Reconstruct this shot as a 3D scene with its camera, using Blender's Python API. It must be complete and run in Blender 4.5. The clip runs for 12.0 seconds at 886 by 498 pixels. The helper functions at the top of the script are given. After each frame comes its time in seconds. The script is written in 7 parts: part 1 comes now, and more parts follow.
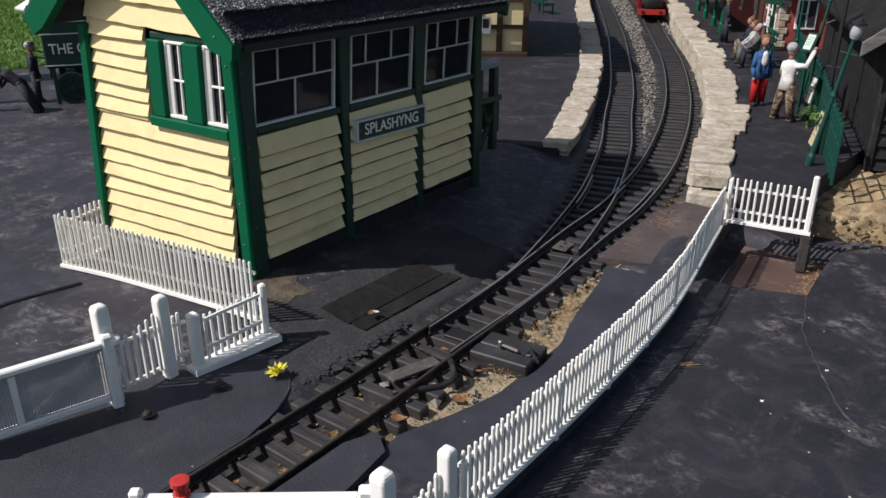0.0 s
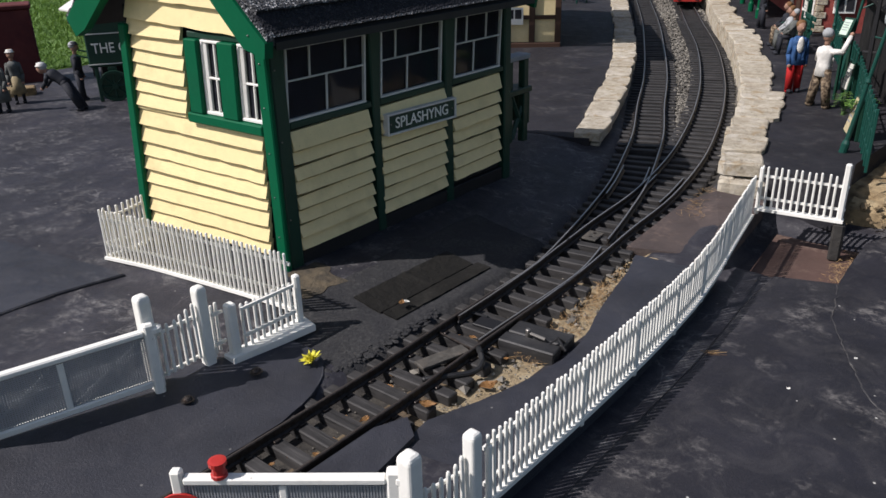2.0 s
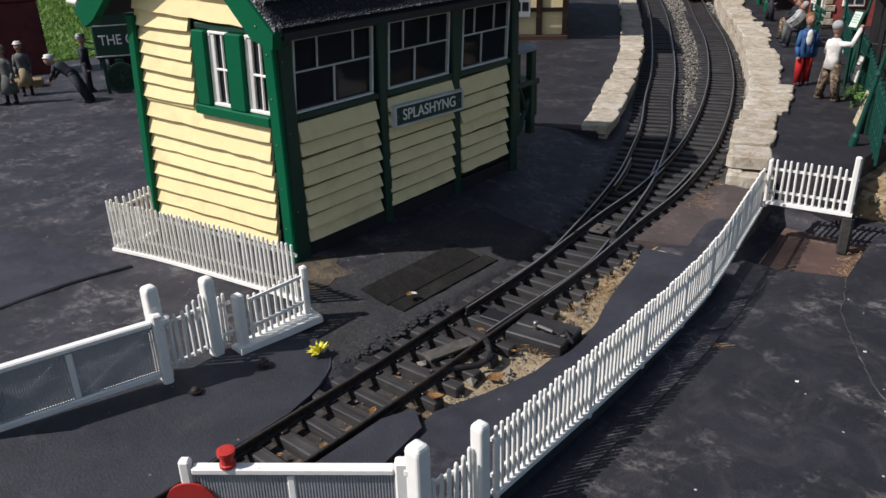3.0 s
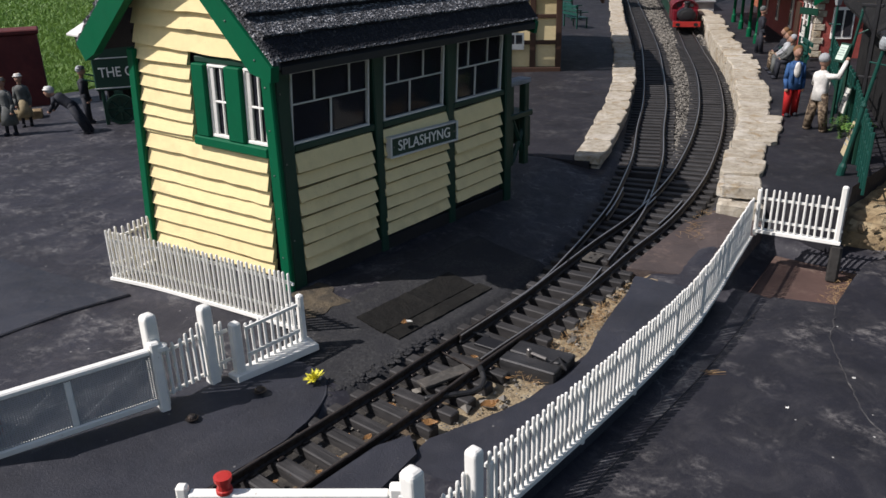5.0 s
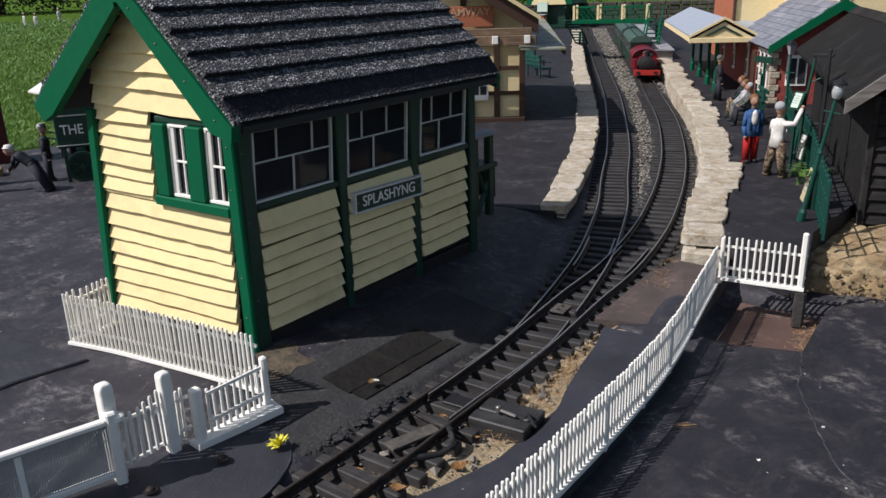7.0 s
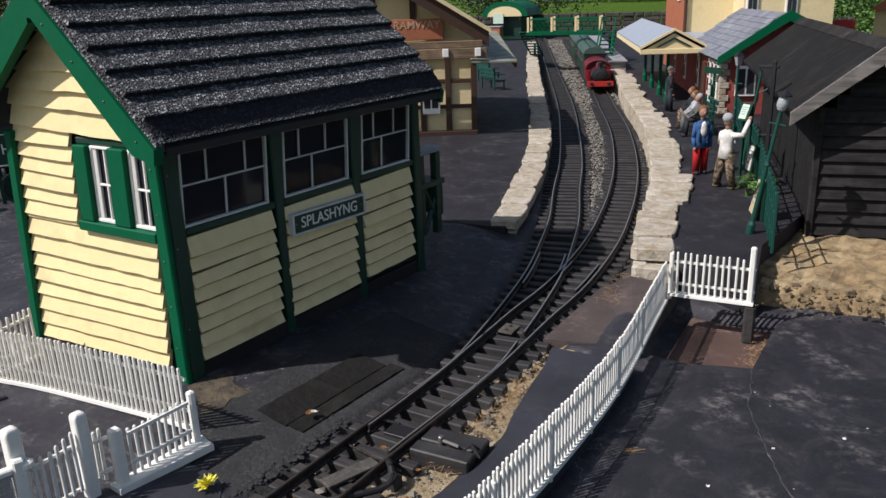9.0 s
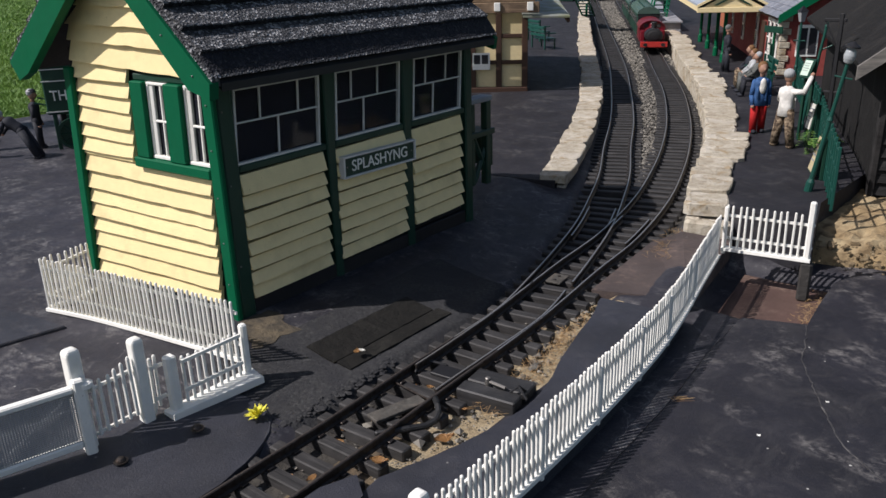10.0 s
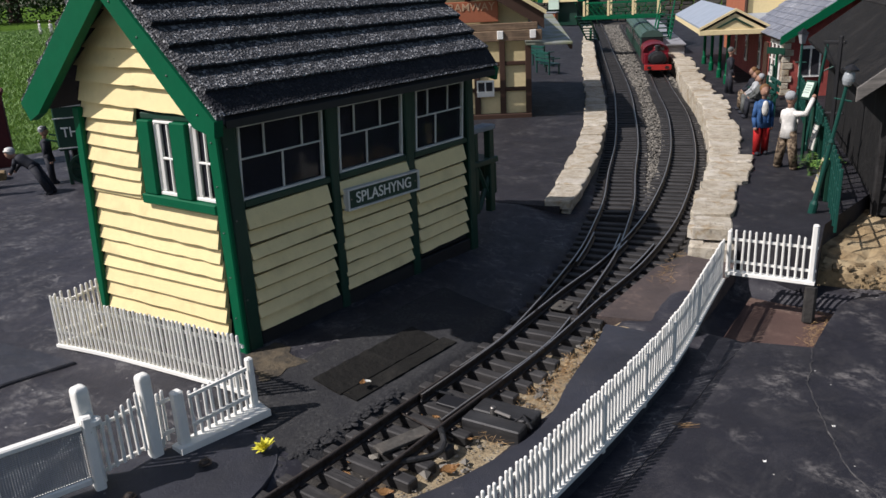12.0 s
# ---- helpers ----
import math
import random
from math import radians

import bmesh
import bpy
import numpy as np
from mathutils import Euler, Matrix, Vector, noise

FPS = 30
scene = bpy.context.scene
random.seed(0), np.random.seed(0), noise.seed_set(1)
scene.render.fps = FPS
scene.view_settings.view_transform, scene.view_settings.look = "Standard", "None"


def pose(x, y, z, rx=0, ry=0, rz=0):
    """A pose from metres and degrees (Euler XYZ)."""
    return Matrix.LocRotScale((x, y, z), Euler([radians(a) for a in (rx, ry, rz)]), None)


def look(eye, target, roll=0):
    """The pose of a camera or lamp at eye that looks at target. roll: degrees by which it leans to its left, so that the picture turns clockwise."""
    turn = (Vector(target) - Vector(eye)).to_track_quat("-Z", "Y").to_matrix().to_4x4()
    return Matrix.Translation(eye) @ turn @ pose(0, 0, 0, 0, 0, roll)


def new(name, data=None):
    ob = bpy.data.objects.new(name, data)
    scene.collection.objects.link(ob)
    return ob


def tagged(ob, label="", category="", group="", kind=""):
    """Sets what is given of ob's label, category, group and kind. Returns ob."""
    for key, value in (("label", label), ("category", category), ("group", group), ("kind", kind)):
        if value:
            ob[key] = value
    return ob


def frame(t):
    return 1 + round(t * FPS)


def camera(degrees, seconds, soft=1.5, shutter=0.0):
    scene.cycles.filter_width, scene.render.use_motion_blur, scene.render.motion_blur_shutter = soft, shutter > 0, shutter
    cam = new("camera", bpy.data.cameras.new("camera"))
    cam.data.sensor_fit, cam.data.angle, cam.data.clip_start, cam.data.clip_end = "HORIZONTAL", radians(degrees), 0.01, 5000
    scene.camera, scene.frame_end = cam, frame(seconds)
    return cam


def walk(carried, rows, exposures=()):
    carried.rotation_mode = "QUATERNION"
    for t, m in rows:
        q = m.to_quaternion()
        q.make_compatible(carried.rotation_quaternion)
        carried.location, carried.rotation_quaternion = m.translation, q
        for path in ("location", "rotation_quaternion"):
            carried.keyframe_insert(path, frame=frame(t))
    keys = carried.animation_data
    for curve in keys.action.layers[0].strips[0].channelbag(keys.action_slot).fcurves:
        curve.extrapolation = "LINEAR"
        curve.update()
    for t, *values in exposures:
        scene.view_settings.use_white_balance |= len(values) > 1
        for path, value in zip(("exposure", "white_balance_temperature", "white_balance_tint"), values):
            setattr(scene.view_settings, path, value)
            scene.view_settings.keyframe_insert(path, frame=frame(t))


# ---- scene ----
cam = camera(58.8, 12.0)
PATH = [
    (0, (0.06380, 0.05328, 0.30654), (-1.06947, 1.50133, -0.48012), 0.094),
    (0.5, (0.06322, 0.06402, 0.30698), (-1.08923, 1.48919, -0.49348), -1.192),
    (1, (0.07279, 0.05080, 0.31225), (-1.10072, 1.46091, -0.48429), -1.302),
    (1.5, (0.07446, 0.05151, 0.31034), (-1.11587, 1.44610, -0.48857), -1.353),
    (2, (0.07667, 0.04828, 0.31114), (-1.12458, 1.42932, -0.49493), -1.485),
    (2.5, (0.07517, 0.04899, 0.31028), (-1.13520, 1.41852, -0.50173), -1.581),
    (3, (0.07526, 0.04733, 0.30947), (-1.13244, 1.41433, -0.51077), -1.495),
    (4.8, (0.07850, 0.04560, 0.31130), (-1.13800, 1.42580, -0.47450), -1.450),
    (5, (0.08188, 0.04127, 0.31266), (-1.13563, 1.43844, -0.43939), -1.438),
    (5.5, (0.08073, 0.04692, 0.31386), (-1.12956, 1.48140, -0.37711), -1.581),
    (6, (0.07933, 0.04711, 0.31321), (-1.13488, 1.48253, -0.36888), -1.598),
    (6.5, (0.08112, 0.04831, 0.31622), (-1.12648, 1.49862, -0.34582), -1.893),
    (8.5, (0.07780, 0.07333, 0.32029), (-1.02369, 1.62097, -0.30544), -1.041),
    (9, (0.08023, 0.08316, 0.31866), (-1.03520, 1.62270, -0.30233), -2.075),
    (9.5, (0.07966, 0.07938, 0.30423), (-1.08190, 1.56137, -0.36992), -2.257),
    (10, (0.07592, 0.07651, 0.30014), (-1.10925, 1.52804, -0.39874), -1.630),
    (10.5, (0.07377, 0.08304, 0.29936), (-1.11398, 1.54339, -0.37638), -2.280),
    (11, (0.08186, 0.07826, 0.30630), (-1.11072, 1.54701, -0.34218), -2.415),
    (11.5, (0.08189, 0.07724, 0.30499), (-1.11993, 1.54099, -0.33772), -2.573),
    (12, (0.08357, 0.07736, 0.30670), (-1.13464, 1.52855, -0.33363), -2.967),
]
walk(cam, [(t, look(eye, target, roll)) for t, eye, target, roll in PATH])

# ---- light ----
SUN = Vector((-0.52, -0.78, 1.0)).normalized()          # towards the sun
world = bpy.data.worlds.new("sky")
scene.world = world
world.use_nodes = True
wn = world.node_tree
sky = wn.nodes.new("ShaderNodeTexSky")
sky.sky_type = "NISHITA"
sky.sun_disc = False
sky.dust_density, sky.ozone_density = 1.8, 0.8
sky.sun_elevation = math.asin(SUN.z)
sky.sun_rotation = math.atan2(SUN.x, SUN.y)
wn.links.new(sky.outputs[0], wn.nodes["Background"].inputs[0])
wn.nodes["Background"].inputs[1].default_value = 0.080
sun = new("sun", bpy.data.lights.new("sun", "SUN"))
sun.data.energy, sun.data.angle, sun.data.color = 4.6, radians(0.5), (1.0, 0.944, 0.934)
sun.matrix_world = look(SUN * 5, (0, 0, 0))
scene.view_settings.exposure = 0.2


# ---- materials ----
def material(name, base, rough=0.7, metal=0.0, spec=0.5):
    m = bpy.data.materials.new(name)
    m.use_nodes = True
    b = m.node_tree.nodes["Principled BSDF"]
    b.inputs["Base Color"].default_value = (*base, 1)
    b.inputs["Roughness"].default_value = rough
    b.inputs["Metallic"].default_value = metal
    b.inputs["Specular IOR Level"].default_value = spec
    return m


def node(m, kind, links=(), **values):
    n = m.node_tree.nodes.new(kind)
    for key, value in values.items():
        n.inputs[key.replace("_", " ")].default_value = value
    for slot, out in links:
        m.node_tree.links.new(out, n.inputs[slot])
    return n


def place(m, stretch=(1, 1, 1), warp=0.0):
    """Object coordinates, stretched and set off at random for every object."""
    tc = node(m, "ShaderNodeTexCoord")
    info = node(m, "ShaderNodeObjectInfo")
    shift = node(m, "ShaderNodeMath", [(0, info.outputs["Random"])])
    shift.operation = "MULTIPLY"
    shift.inputs[1].default_value = 7.0
    mp = node(m, "ShaderNodeMapping", [("Vector", tc.outputs["Object"]), ("Location", shift.outputs[0])])
    mp.inputs["Scale"].default_value = stretch
    return mp.outputs[0]


def ramp(m, fac, *stops):
    n = node(m, "ShaderNodeValToRGB", [("Fac", fac)])
    e = n.color_ramp.elements
    while len(e) < len(stops):
        e.new(0.5)
    for el, (at, c) in zip(e, stops):
        el.position, el.color = at, (*c, 1) if len(c) == 3 else c
    return n.outputs[0]


def mixed(m, fac, a, b, mode="MIX"):
    n = m.node_tree.nodes.new("ShaderNodeMix")
    n.data_type, n.blend_type = "RGBA", mode
    for slot, v in ((0, fac), (6, a), (7, b)):
        if isinstance(v, (int, float)):
            n.inputs[slot].default_value = v
        elif isinstance(v, tuple):
            n.inputs[slot].default_value = (*v, 1)
        else:
            m.node_tree.links.new(v, n.inputs[slot])
    return n.outputs[2]


def finish(m, colour=None, rough=None, height=None, strength=0.4, distance=0.001):
    b = m.node_tree.nodes["Principled BSDF"]
    if colour is not None:
        m.node_tree.links.new(colour, b.inputs["Base Color"])
    if rough is not None:
        m.node_tree.links.new(rough, b.inputs["Roughness"])
    if height is not None:
        bump = node(m, "ShaderNodeBump", [("Height", height)], Strength=strength, Distance=distance)
        m.node_tree.links.new(bump.outputs[0], b.inputs["Normal"])
    return m


def noise_tex(m, v, scale, detail=4.0, rough=0.6, distort=0.0):
    return node(m, "ShaderNodeTexNoise", [("Vector", v)], Scale=scale, Detail=detail, Roughness=rough, Distortion=distort).outputs[0]


def voronoi(m, v, scale, feature="F1", out="Distance"):
    n = node(m, "ShaderNodeTexVoronoi", [("Vector", v)], Scale=scale)
    n.feature = feature
    return n.outputs[out]


def painted(name, base, dirt, rough=0.5, grain=90.0, wear=0.55, amount=0.35, spec=0.35):
    """Brushed paint with faint grain, grime and small chips."""
    m = material(name, base, rough, spec=spec)
    v = place(m)
    g = noise_tex(m, v, grain, 5)
    big = noise_tex(m, v, 22, 4)
    tone = mixed(m, ramp(m, g, (0.3, (0, 0, 0)), (0.75, (0.5, 0.5, 0.5))), base, tuple(c * 0.8 for c in base))
    grime = ramp(m, big, (wear, (0, 0, 0)), (wear + 0.22, (amount, amount, amount)))
    col = mixed(m, grime, tone, dirt)
    specks = ramp(m, noise_tex(m, v, 420, 2), (0.70, (0, 0, 0)), (0.76, (0.6, 0.6, 0.6)))
    col = mixed(m, specks, col, dirt)
    r = ramp(m, big, (0.2, (rough - 0.12,) * 3), (0.8, (rough + 0.18,) * 3))
    return finish(m, col, r, g, 0.35, 0.0008)


def felt(name, base, scuff, scuffed=0.55, cracks=True, rough=0.62, relief=0.45, flecks=0.5, spec=0.4):
    """Tarred felt or bitumen: smeared pale scuffs, fine cracks, dust and white flecks."""
    m = material(name, base, rough, spec=spec)
    v = place(m)
    fine = noise_tex(m, v, 650, 4, 0.75)
    mid = noise_tex(m, v, 42, 12, 0.78, 0.4)
    big = noise_tex(m, v, 8, 4, 0.6, 0.8)
    tone = mixed(m, ramp(m, noise_tex(m, v, 12, 5, 0.65), (0.32, (0, 0, 0)), (0.7, (1, 1, 1))), tuple(c * 0.72 for c in base), tuple(c * 1.4 for c in base))
    # wide thin dust
    veil = ramp(m, noise_tex(m, v, 21, 10, 0.72, 1.5), (0.48, (0, 0, 0)), (0.74, (0.13, 0.13, 0.13)))
    col = mixed(m, veil, tone, scuff)
    # sharp scuffs gathered in places, drawn out along one way
    w = place(m, (84, 112, 90))
    streak = noise_tex(m, w, 1.0, 14, 0.84, 0.25)
    gather = ramp(m, noise_tex(m, v, 22, 7, 0.68, 0.3), (scuffed, (0, 0, 0)), (scuffed + 0.16, (1, 1, 1)))
    marks = mixed(m, 1.0, ramp(m, streak, (0.47, (0, 0, 0)), (0.62, (1, 1, 1))), gather, "MULTIPLY")
    col = mixed(m, marks, col, scuff)
    grains = ramp(m, fine, (0.60, (0, 0, 0)), (0.74, (0.35, 0.35, 0.35)))
    col = mixed(m, grains, col, tuple(c * 0.7 for c in scuff))
    blots = ramp(m, mid, (0.60, (0, 0, 0)), (0.70, (0.45, 0.45, 0.45)))
    col = mixed(m, blots, col, tuple(c * 0.8 for c in scuff))
    if flecks > 0:
        cell = node(m, "ShaderNodeTexVoronoi", [("Vector", v)], Scale=75.0)
        dot = ramp(m, cell.outputs["Distance"], (0.045, (1, 1, 1)), (0.075, (0, 0, 0)))
        some = ramp(m, cell.outputs["Color"], (0.62, (0, 0, 0)), (0.66, (flecks,) * 3))
        col = mixed(m, mixed(m, 1.0, dot, some, "MULTIPLY"), col, (0.55, 0.54, 0.5))
    h = node(m, "ShaderNodeMath", [(0, fine), (1, mid)])
    h.operation = "ADD"
    height = h.outputs[0]
    if cracks:
        wob = node(m, "ShaderNodeTexNoise", [("Vector", v)], Scale=22.0, Detail=5.0)
        add = node(m, "ShaderNodeMixRGB", [("Color1", v), ("Color2", wob.outputs["Color"])])
        add.inputs[0].default_value = 0.10
        edge = voronoi(m, add.outputs[0], 12.0, "DISTANCE_TO_EDGE")
        line = ramp(m, edge, (0.0, (1, 1, 1)), (0.010, (0, 0, 0)))
        gate_ = ramp(m, noise_tex(m, v, 16, 6), (0.47, (0, 0, 0)), (0.60, (0.6, 0.6, 0.6)))
        lit = mixed(m, 1.0, line, gate_, "MULTIPLY")
        col = mixed(m, lit, col, tuple(c * 1.2 for c in scuff))
    r = ramp(m, mid, (0.3, (rough - 0.14,) * 3), (0.7, (rough + 0.16,) * 3))
    return finish(m, col, r, height, relief, 0.0012 if relief < 0.8 else 0.004)


def crusty(name):
    """Crumbling tarmac: dark binder with grey grit standing out of it."""
    m = material(name, (0.04, 0.04, 0.04), 0.9, spec=0.3)
    v = place(m)
    grit = noise_tex(m, v, 330, 5, 0.75)
    dome = noise_tex(m, v, 190, 6, 0.7, 0.5)
    bare = noise_tex(m, v, 26, 6, 0.7, 0.6)
    lump = noise_tex(m, v, 60, 6, 0.7)
    stones = ramp(m, grit, (0.34, (0.018, 0.018, 0.0195)), (0.52, (0.034, 0.034, 0.0352)), (0.72, (0.072, 0.071, 0.070)))
    col = mixed(m, ramp(m, bare, (0.42, (0, 0, 0)), (0.60, (0.85,) * 3)), stones, (0.022, 0.0222, 0.0255))
    col = mixed(m, ramp(m, noise_tex(m, v, 11, 4), (0.55, (0, 0, 0)), (0.72, (0.4,) * 3)), col, (0.075, 0.067, 0.054))
    h = mixed(m, 0.72, dome, lump)
    return finish(m, col, None, h, 0.7, 0.0045)


def stony(name, a, b, c, scale=60.0, rough=0.85, strength=0.8):
    m = material(name, a, rough, spec=0.3)
    v = place(m)
    n1 = noise_tex(m, v, scale, 7, 0.65)
    n2 = noise_tex(m, v, scale * 0.28, 3)
    info = node(m, "ShaderNodeObjectInfo")
    col = mixed(m, ramp(m, n1, (0.32, (0, 0, 0)), (0.68, (1, 1, 1))), a, b)
    col = mixed(m, ramp(m, n2, (0.5, (0, 0, 0)), (0.72, (0.8, 0.8, 0.8))), col, c)
    col = mixed(m, ramp(m, info.outputs["Random"], (0.0, (0.0,) * 3), (1.0, (0.35,) * 3)), col, tuple(x * 0.6 for x in b))
    return finish(m, col, None, n1, strength, 0.003)


def weathered_stone(name):
    """Pale worn stone with grey lichen, ochre stains and dark pits."""
    m = material(name, (0.5, 0.46, 0.38), 0.88, spec=0.25)
    v = place(m)
    n1 = noise_tex(m, v, 70, 9, 0.72)
    n2 = noise_tex(m, v, 24, 6, 0.65, 0.6)
    n3 = noise_tex(m, v, 30, 5, 0.6, 1.0)
    col = mixed(m, ramp(m, n1, (0.34, (0, 0, 0)), (0.62, (1, 1, 1))), (0.31, 0.262, 0.195), (0.54, 0.49, 0.395))
    col = mixed(m, ramp(m, n2, (0.50, (0, 0, 0)), (0.66, (0.75,) * 3)), col, (0.63, 0.59, 0.52))
    col = mixed(m, ramp(m, n3, (0.56, (0, 0, 0)), (0.68, (0.8,) * 3)), col, (0.30, 0.205, 0.095))
    pits = ramp(m, noise_tex(m, v, 150, 4, 0.7), (0.30, (0.85,) * 3), (0.40, (0, 0, 0)))
    col = mixed(m, pits, col, (0.09, 0.08, 0.065))
    info = node(m, "ShaderNodeObjectInfo")
    col = mixed(m, ramp(m, info.outputs["Random"], (0.0, (0.0,) * 3), (1.0, (0.38,) * 3)), col, (0.30, 0.25, 0.185))
    return finish(m, col, None, n1, 1.0, 0.005)


def woody(name, base, dark, rough=0.7, along=0, strength=0.7):
    m = material(name, base, rough)
    st = [260.0, 260.0, 260.0]
    st[along] = 18.0
    v = place(m, tuple(st))
    g = noise_tex(m, v, 1.0, 6, 0.6, 0.3)
    w = place(m)
    big = noise_tex(m, w, 30, 4)
    col = mixed(m, ramp(m, g, (0.35, (0, 0, 0)), (0.65, (1, 1, 1))), dark, base)
    col = mixed(m, ramp(m, big, (0.5, (0, 0, 0)), (0.75, (0.6,) * 3)), col, tuple(x * 1.7 + 0.01 for x in base))
    return finish(m, col, None, g, strength, 0.001)


FELT = felt("bitumen_felt", (0.0195, 0.0188, 0.0258), (0.185, 0.178, 0.176), 0.49)
ROADFELT = felt("road_felt", (0.0138, 0.0134, 0.0182), (0.20, 0.187, 0.178), 0.512, cracks=False, flecks=0.8)
PLATFELT = felt("platform_felt", (0.0160, 0.0155, 0.0196), (0.095, 0.091, 0.090), 0.51, cracks=False, rough=0.7, flecks=0.3, spec=0.25)
FELT_SMOOTH = felt("smooth_felt", (0.0245, 0.0256, 0.0335), (0.105, 0.102, 0.108), 0.58, cracks=False, rough=0.55, flecks=0.25)
TARMAC = crusty("tarry_ground")
YELLOW = painted("yellow_paint", (0.79, 0.648, 0.345), (0.30, 0.22, 0.11), 0.5)
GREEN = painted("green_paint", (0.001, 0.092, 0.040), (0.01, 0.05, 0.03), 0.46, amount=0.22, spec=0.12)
# real dark green, also GREEN with shade put in for the signal box front
DARK_AND_SHADE_GREEN = painted("dark_and_shaded_green_paint", (0.008, 0.040, 0.026), (0.02, 0.03, 0.02), 0.4)
WHITE = painted("white_paint", (0.80, 0.79, 0.74), (0.35, 0.31, 0.24), 0.5, amount=0.3)
OFFWHITE = painted("worn_white_paint", (0.62, 0.61, 0.58), (0.22, 0.2, 0.16), 0.55, wear=0.5)
RED = painted("red_paint", (0.42, 0.03, 0.025), (0.12, 0.03, 0.02), 0.45)
CREAM = painted("cream_render", (0.70, 0.58, 0.33), (0.35, 0.28, 0.16), 0.8, grain=140)
TEAL = painted("teal_green_paint", (0.008, 0.058, 0.045), (0.02, 0.04, 0.03), 0.4)
BLACKPAINT = painted("black_paint", (0.012, 0.012, 0.014), (0.04, 0.04, 0.04), 0.5)
GREYPAINT = painted("grey_paint", (0.28, 0.29, 0.31), (0.12, 0.12, 0.12), 0.6)
BROWNPAINT = painted("brown_timber_paint", (0.055, 0.028, 0.018), (0.03, 0.02, 0.015), 0.6)
TERRACOTTA = painted("terracotta_paint", (0.36, 0.12, 0.06), (0.2, 0.1, 0.06), 0.7)
SLEEPER = woody("tarred_sleeper", (0.033, 0.0308, 0.0305), (0.0135, 0.0125, 0.0125), 0.72, along=0, strength=1.0)
BLACKWOOD = woody("black_board", (0.022, 0.0215, 0.0225), (0.011, 0.0107, 0.0113), 0.6, along=0)
OLDWOOD = stony("rotten_board", (0.0115, 0.0105, 0.0085), (0.004, 0.0038, 0.0033), (0.026, 0.0245, 0.021), 95, 0.92, 1.0)
REDPAD = felt("red_brown_sheet", (0.078, 0.046, 0.038), (0.21, 0.15, 0.115), 0.50, cracks=False, rough=0.8, flecks=0.3)
PADWOOD = felt("brown_worn_sheet", (0.052, 0.040, 0.038), (0.16, 0.115, 0.095), 0.48, cracks=False, rough=0.8, flecks=0.3)
LIMESTONE = weathered_stone("limestone")
RUBBLE = stony("dusty_rubble", (0.22, 0.16, 0.09), (0.08, 0.06, 0.038), (0.36, 0.29, 0.18), 90, 0.9, 1.0)
HUTFELT = stony("hut_roof_felt", (0.0088, 0.0082, 0.0082), (0.0045, 0.0042, 0.0042), (0.022, 0.020, 0.019), 110, 0.97, 1.0)
SANDROCK = stony("sandy_rock", (0.40, 0.29, 0.155), (0.13, 0.09, 0.05), (0.52, 0.42, 0.26), 62, 0.9, 1.0)
SANDY = stony("sandy_ballast", (0.44, 0.35, 0.215), (0.20, 0.155, 0.098), (0.52, 0.45, 0.32), 260)
BED = stony("dark_track_bed", (0.060, 0.055, 0.048), (0.025, 0.023, 0.022), (0.10, 0.09, 0.075), 180)
EARTH = stony("earth", (0.15, 0.11, 0.07), (0.07, 0.055, 0.04), (0.25, 0.19, 0.11), 120)
REDBRICK = stony("red_brickwork", (0.34, 0.075, 0.062), (0.24, 0.048, 0.042), (0.38, 0.11, 0.085), 90, 0.8, 0.4)
MAROON = stony("maroon_brickwork", (0.11, 0.022, 0.022), (0.07, 0.016, 0.018), (0.14, 0.035, 0.03), 70, 0.8, 0.5)
SLATE = stony("slate", (0.23, 0.245, 0.285), (0.12, 0.13, 0.16), (0.36, 0.37, 0.40), 40, 0.55, 0.4)
LEADGREY = painted("sheet_metal_roof", (0.30, 0.34, 0.40), (0.2, 0.2, 0.2), 0.45)

RAIL = material("rusty_rail", (0.06, 0.045, 0.036), 0.5, 0.75)
v_ = place(RAIL)
n_ = noise_tex(RAIL, v_, 300, 4)
finish(RAIL, mixed(RAIL, ramp(RAIL, n_, (0.4, (0, 0, 0)), (0.7, (1, 1, 1))), (0.062, 0.054, 0.050), (0.030, 0.020, 0.015)), None, n_, 0.3, 0.0005)
RAILTOP = material("worn_rail_top", (0.46, 0.44, 0.42), 0.40, 0.85)
DULLTOP = material("dusty_rail_top", (0.060, 0.050, 0.045), 0.55, 0.5)
STEEL = material("dull_steel", (0.24, 0.225, 0.21), 0.5, 0.85)
RUBBER = material("black_cable", (0.012, 0.012, 0.013), 0.5)

GRIT = material("mineral_felt", (0.03, 0.03, 0.035), 0.8)
v_ = place(GRIT)
cell = voronoi(GRIT, v_, 480, out="Color")
dist = voronoi(GRIT, v_, 480)
wide = noise_tex(GRIT, v_, 35, 3)
c_ = ramp(GRIT, cell, (0.2, (0.012, 0.013, 0.016)), (0.60, (0.055, 0.057, 0.065)), (0.84, (0.32, 0.32, 0.33)))
c_ = mixed(GRIT, ramp(GRIT, wide, (0.45, (0, 0, 0)), (0.7, (0.6,) * 3)), c_, (0.020, 0.021, 0.025))
finish(GRIT, c_, None, dist, 1.0, 0.0022)

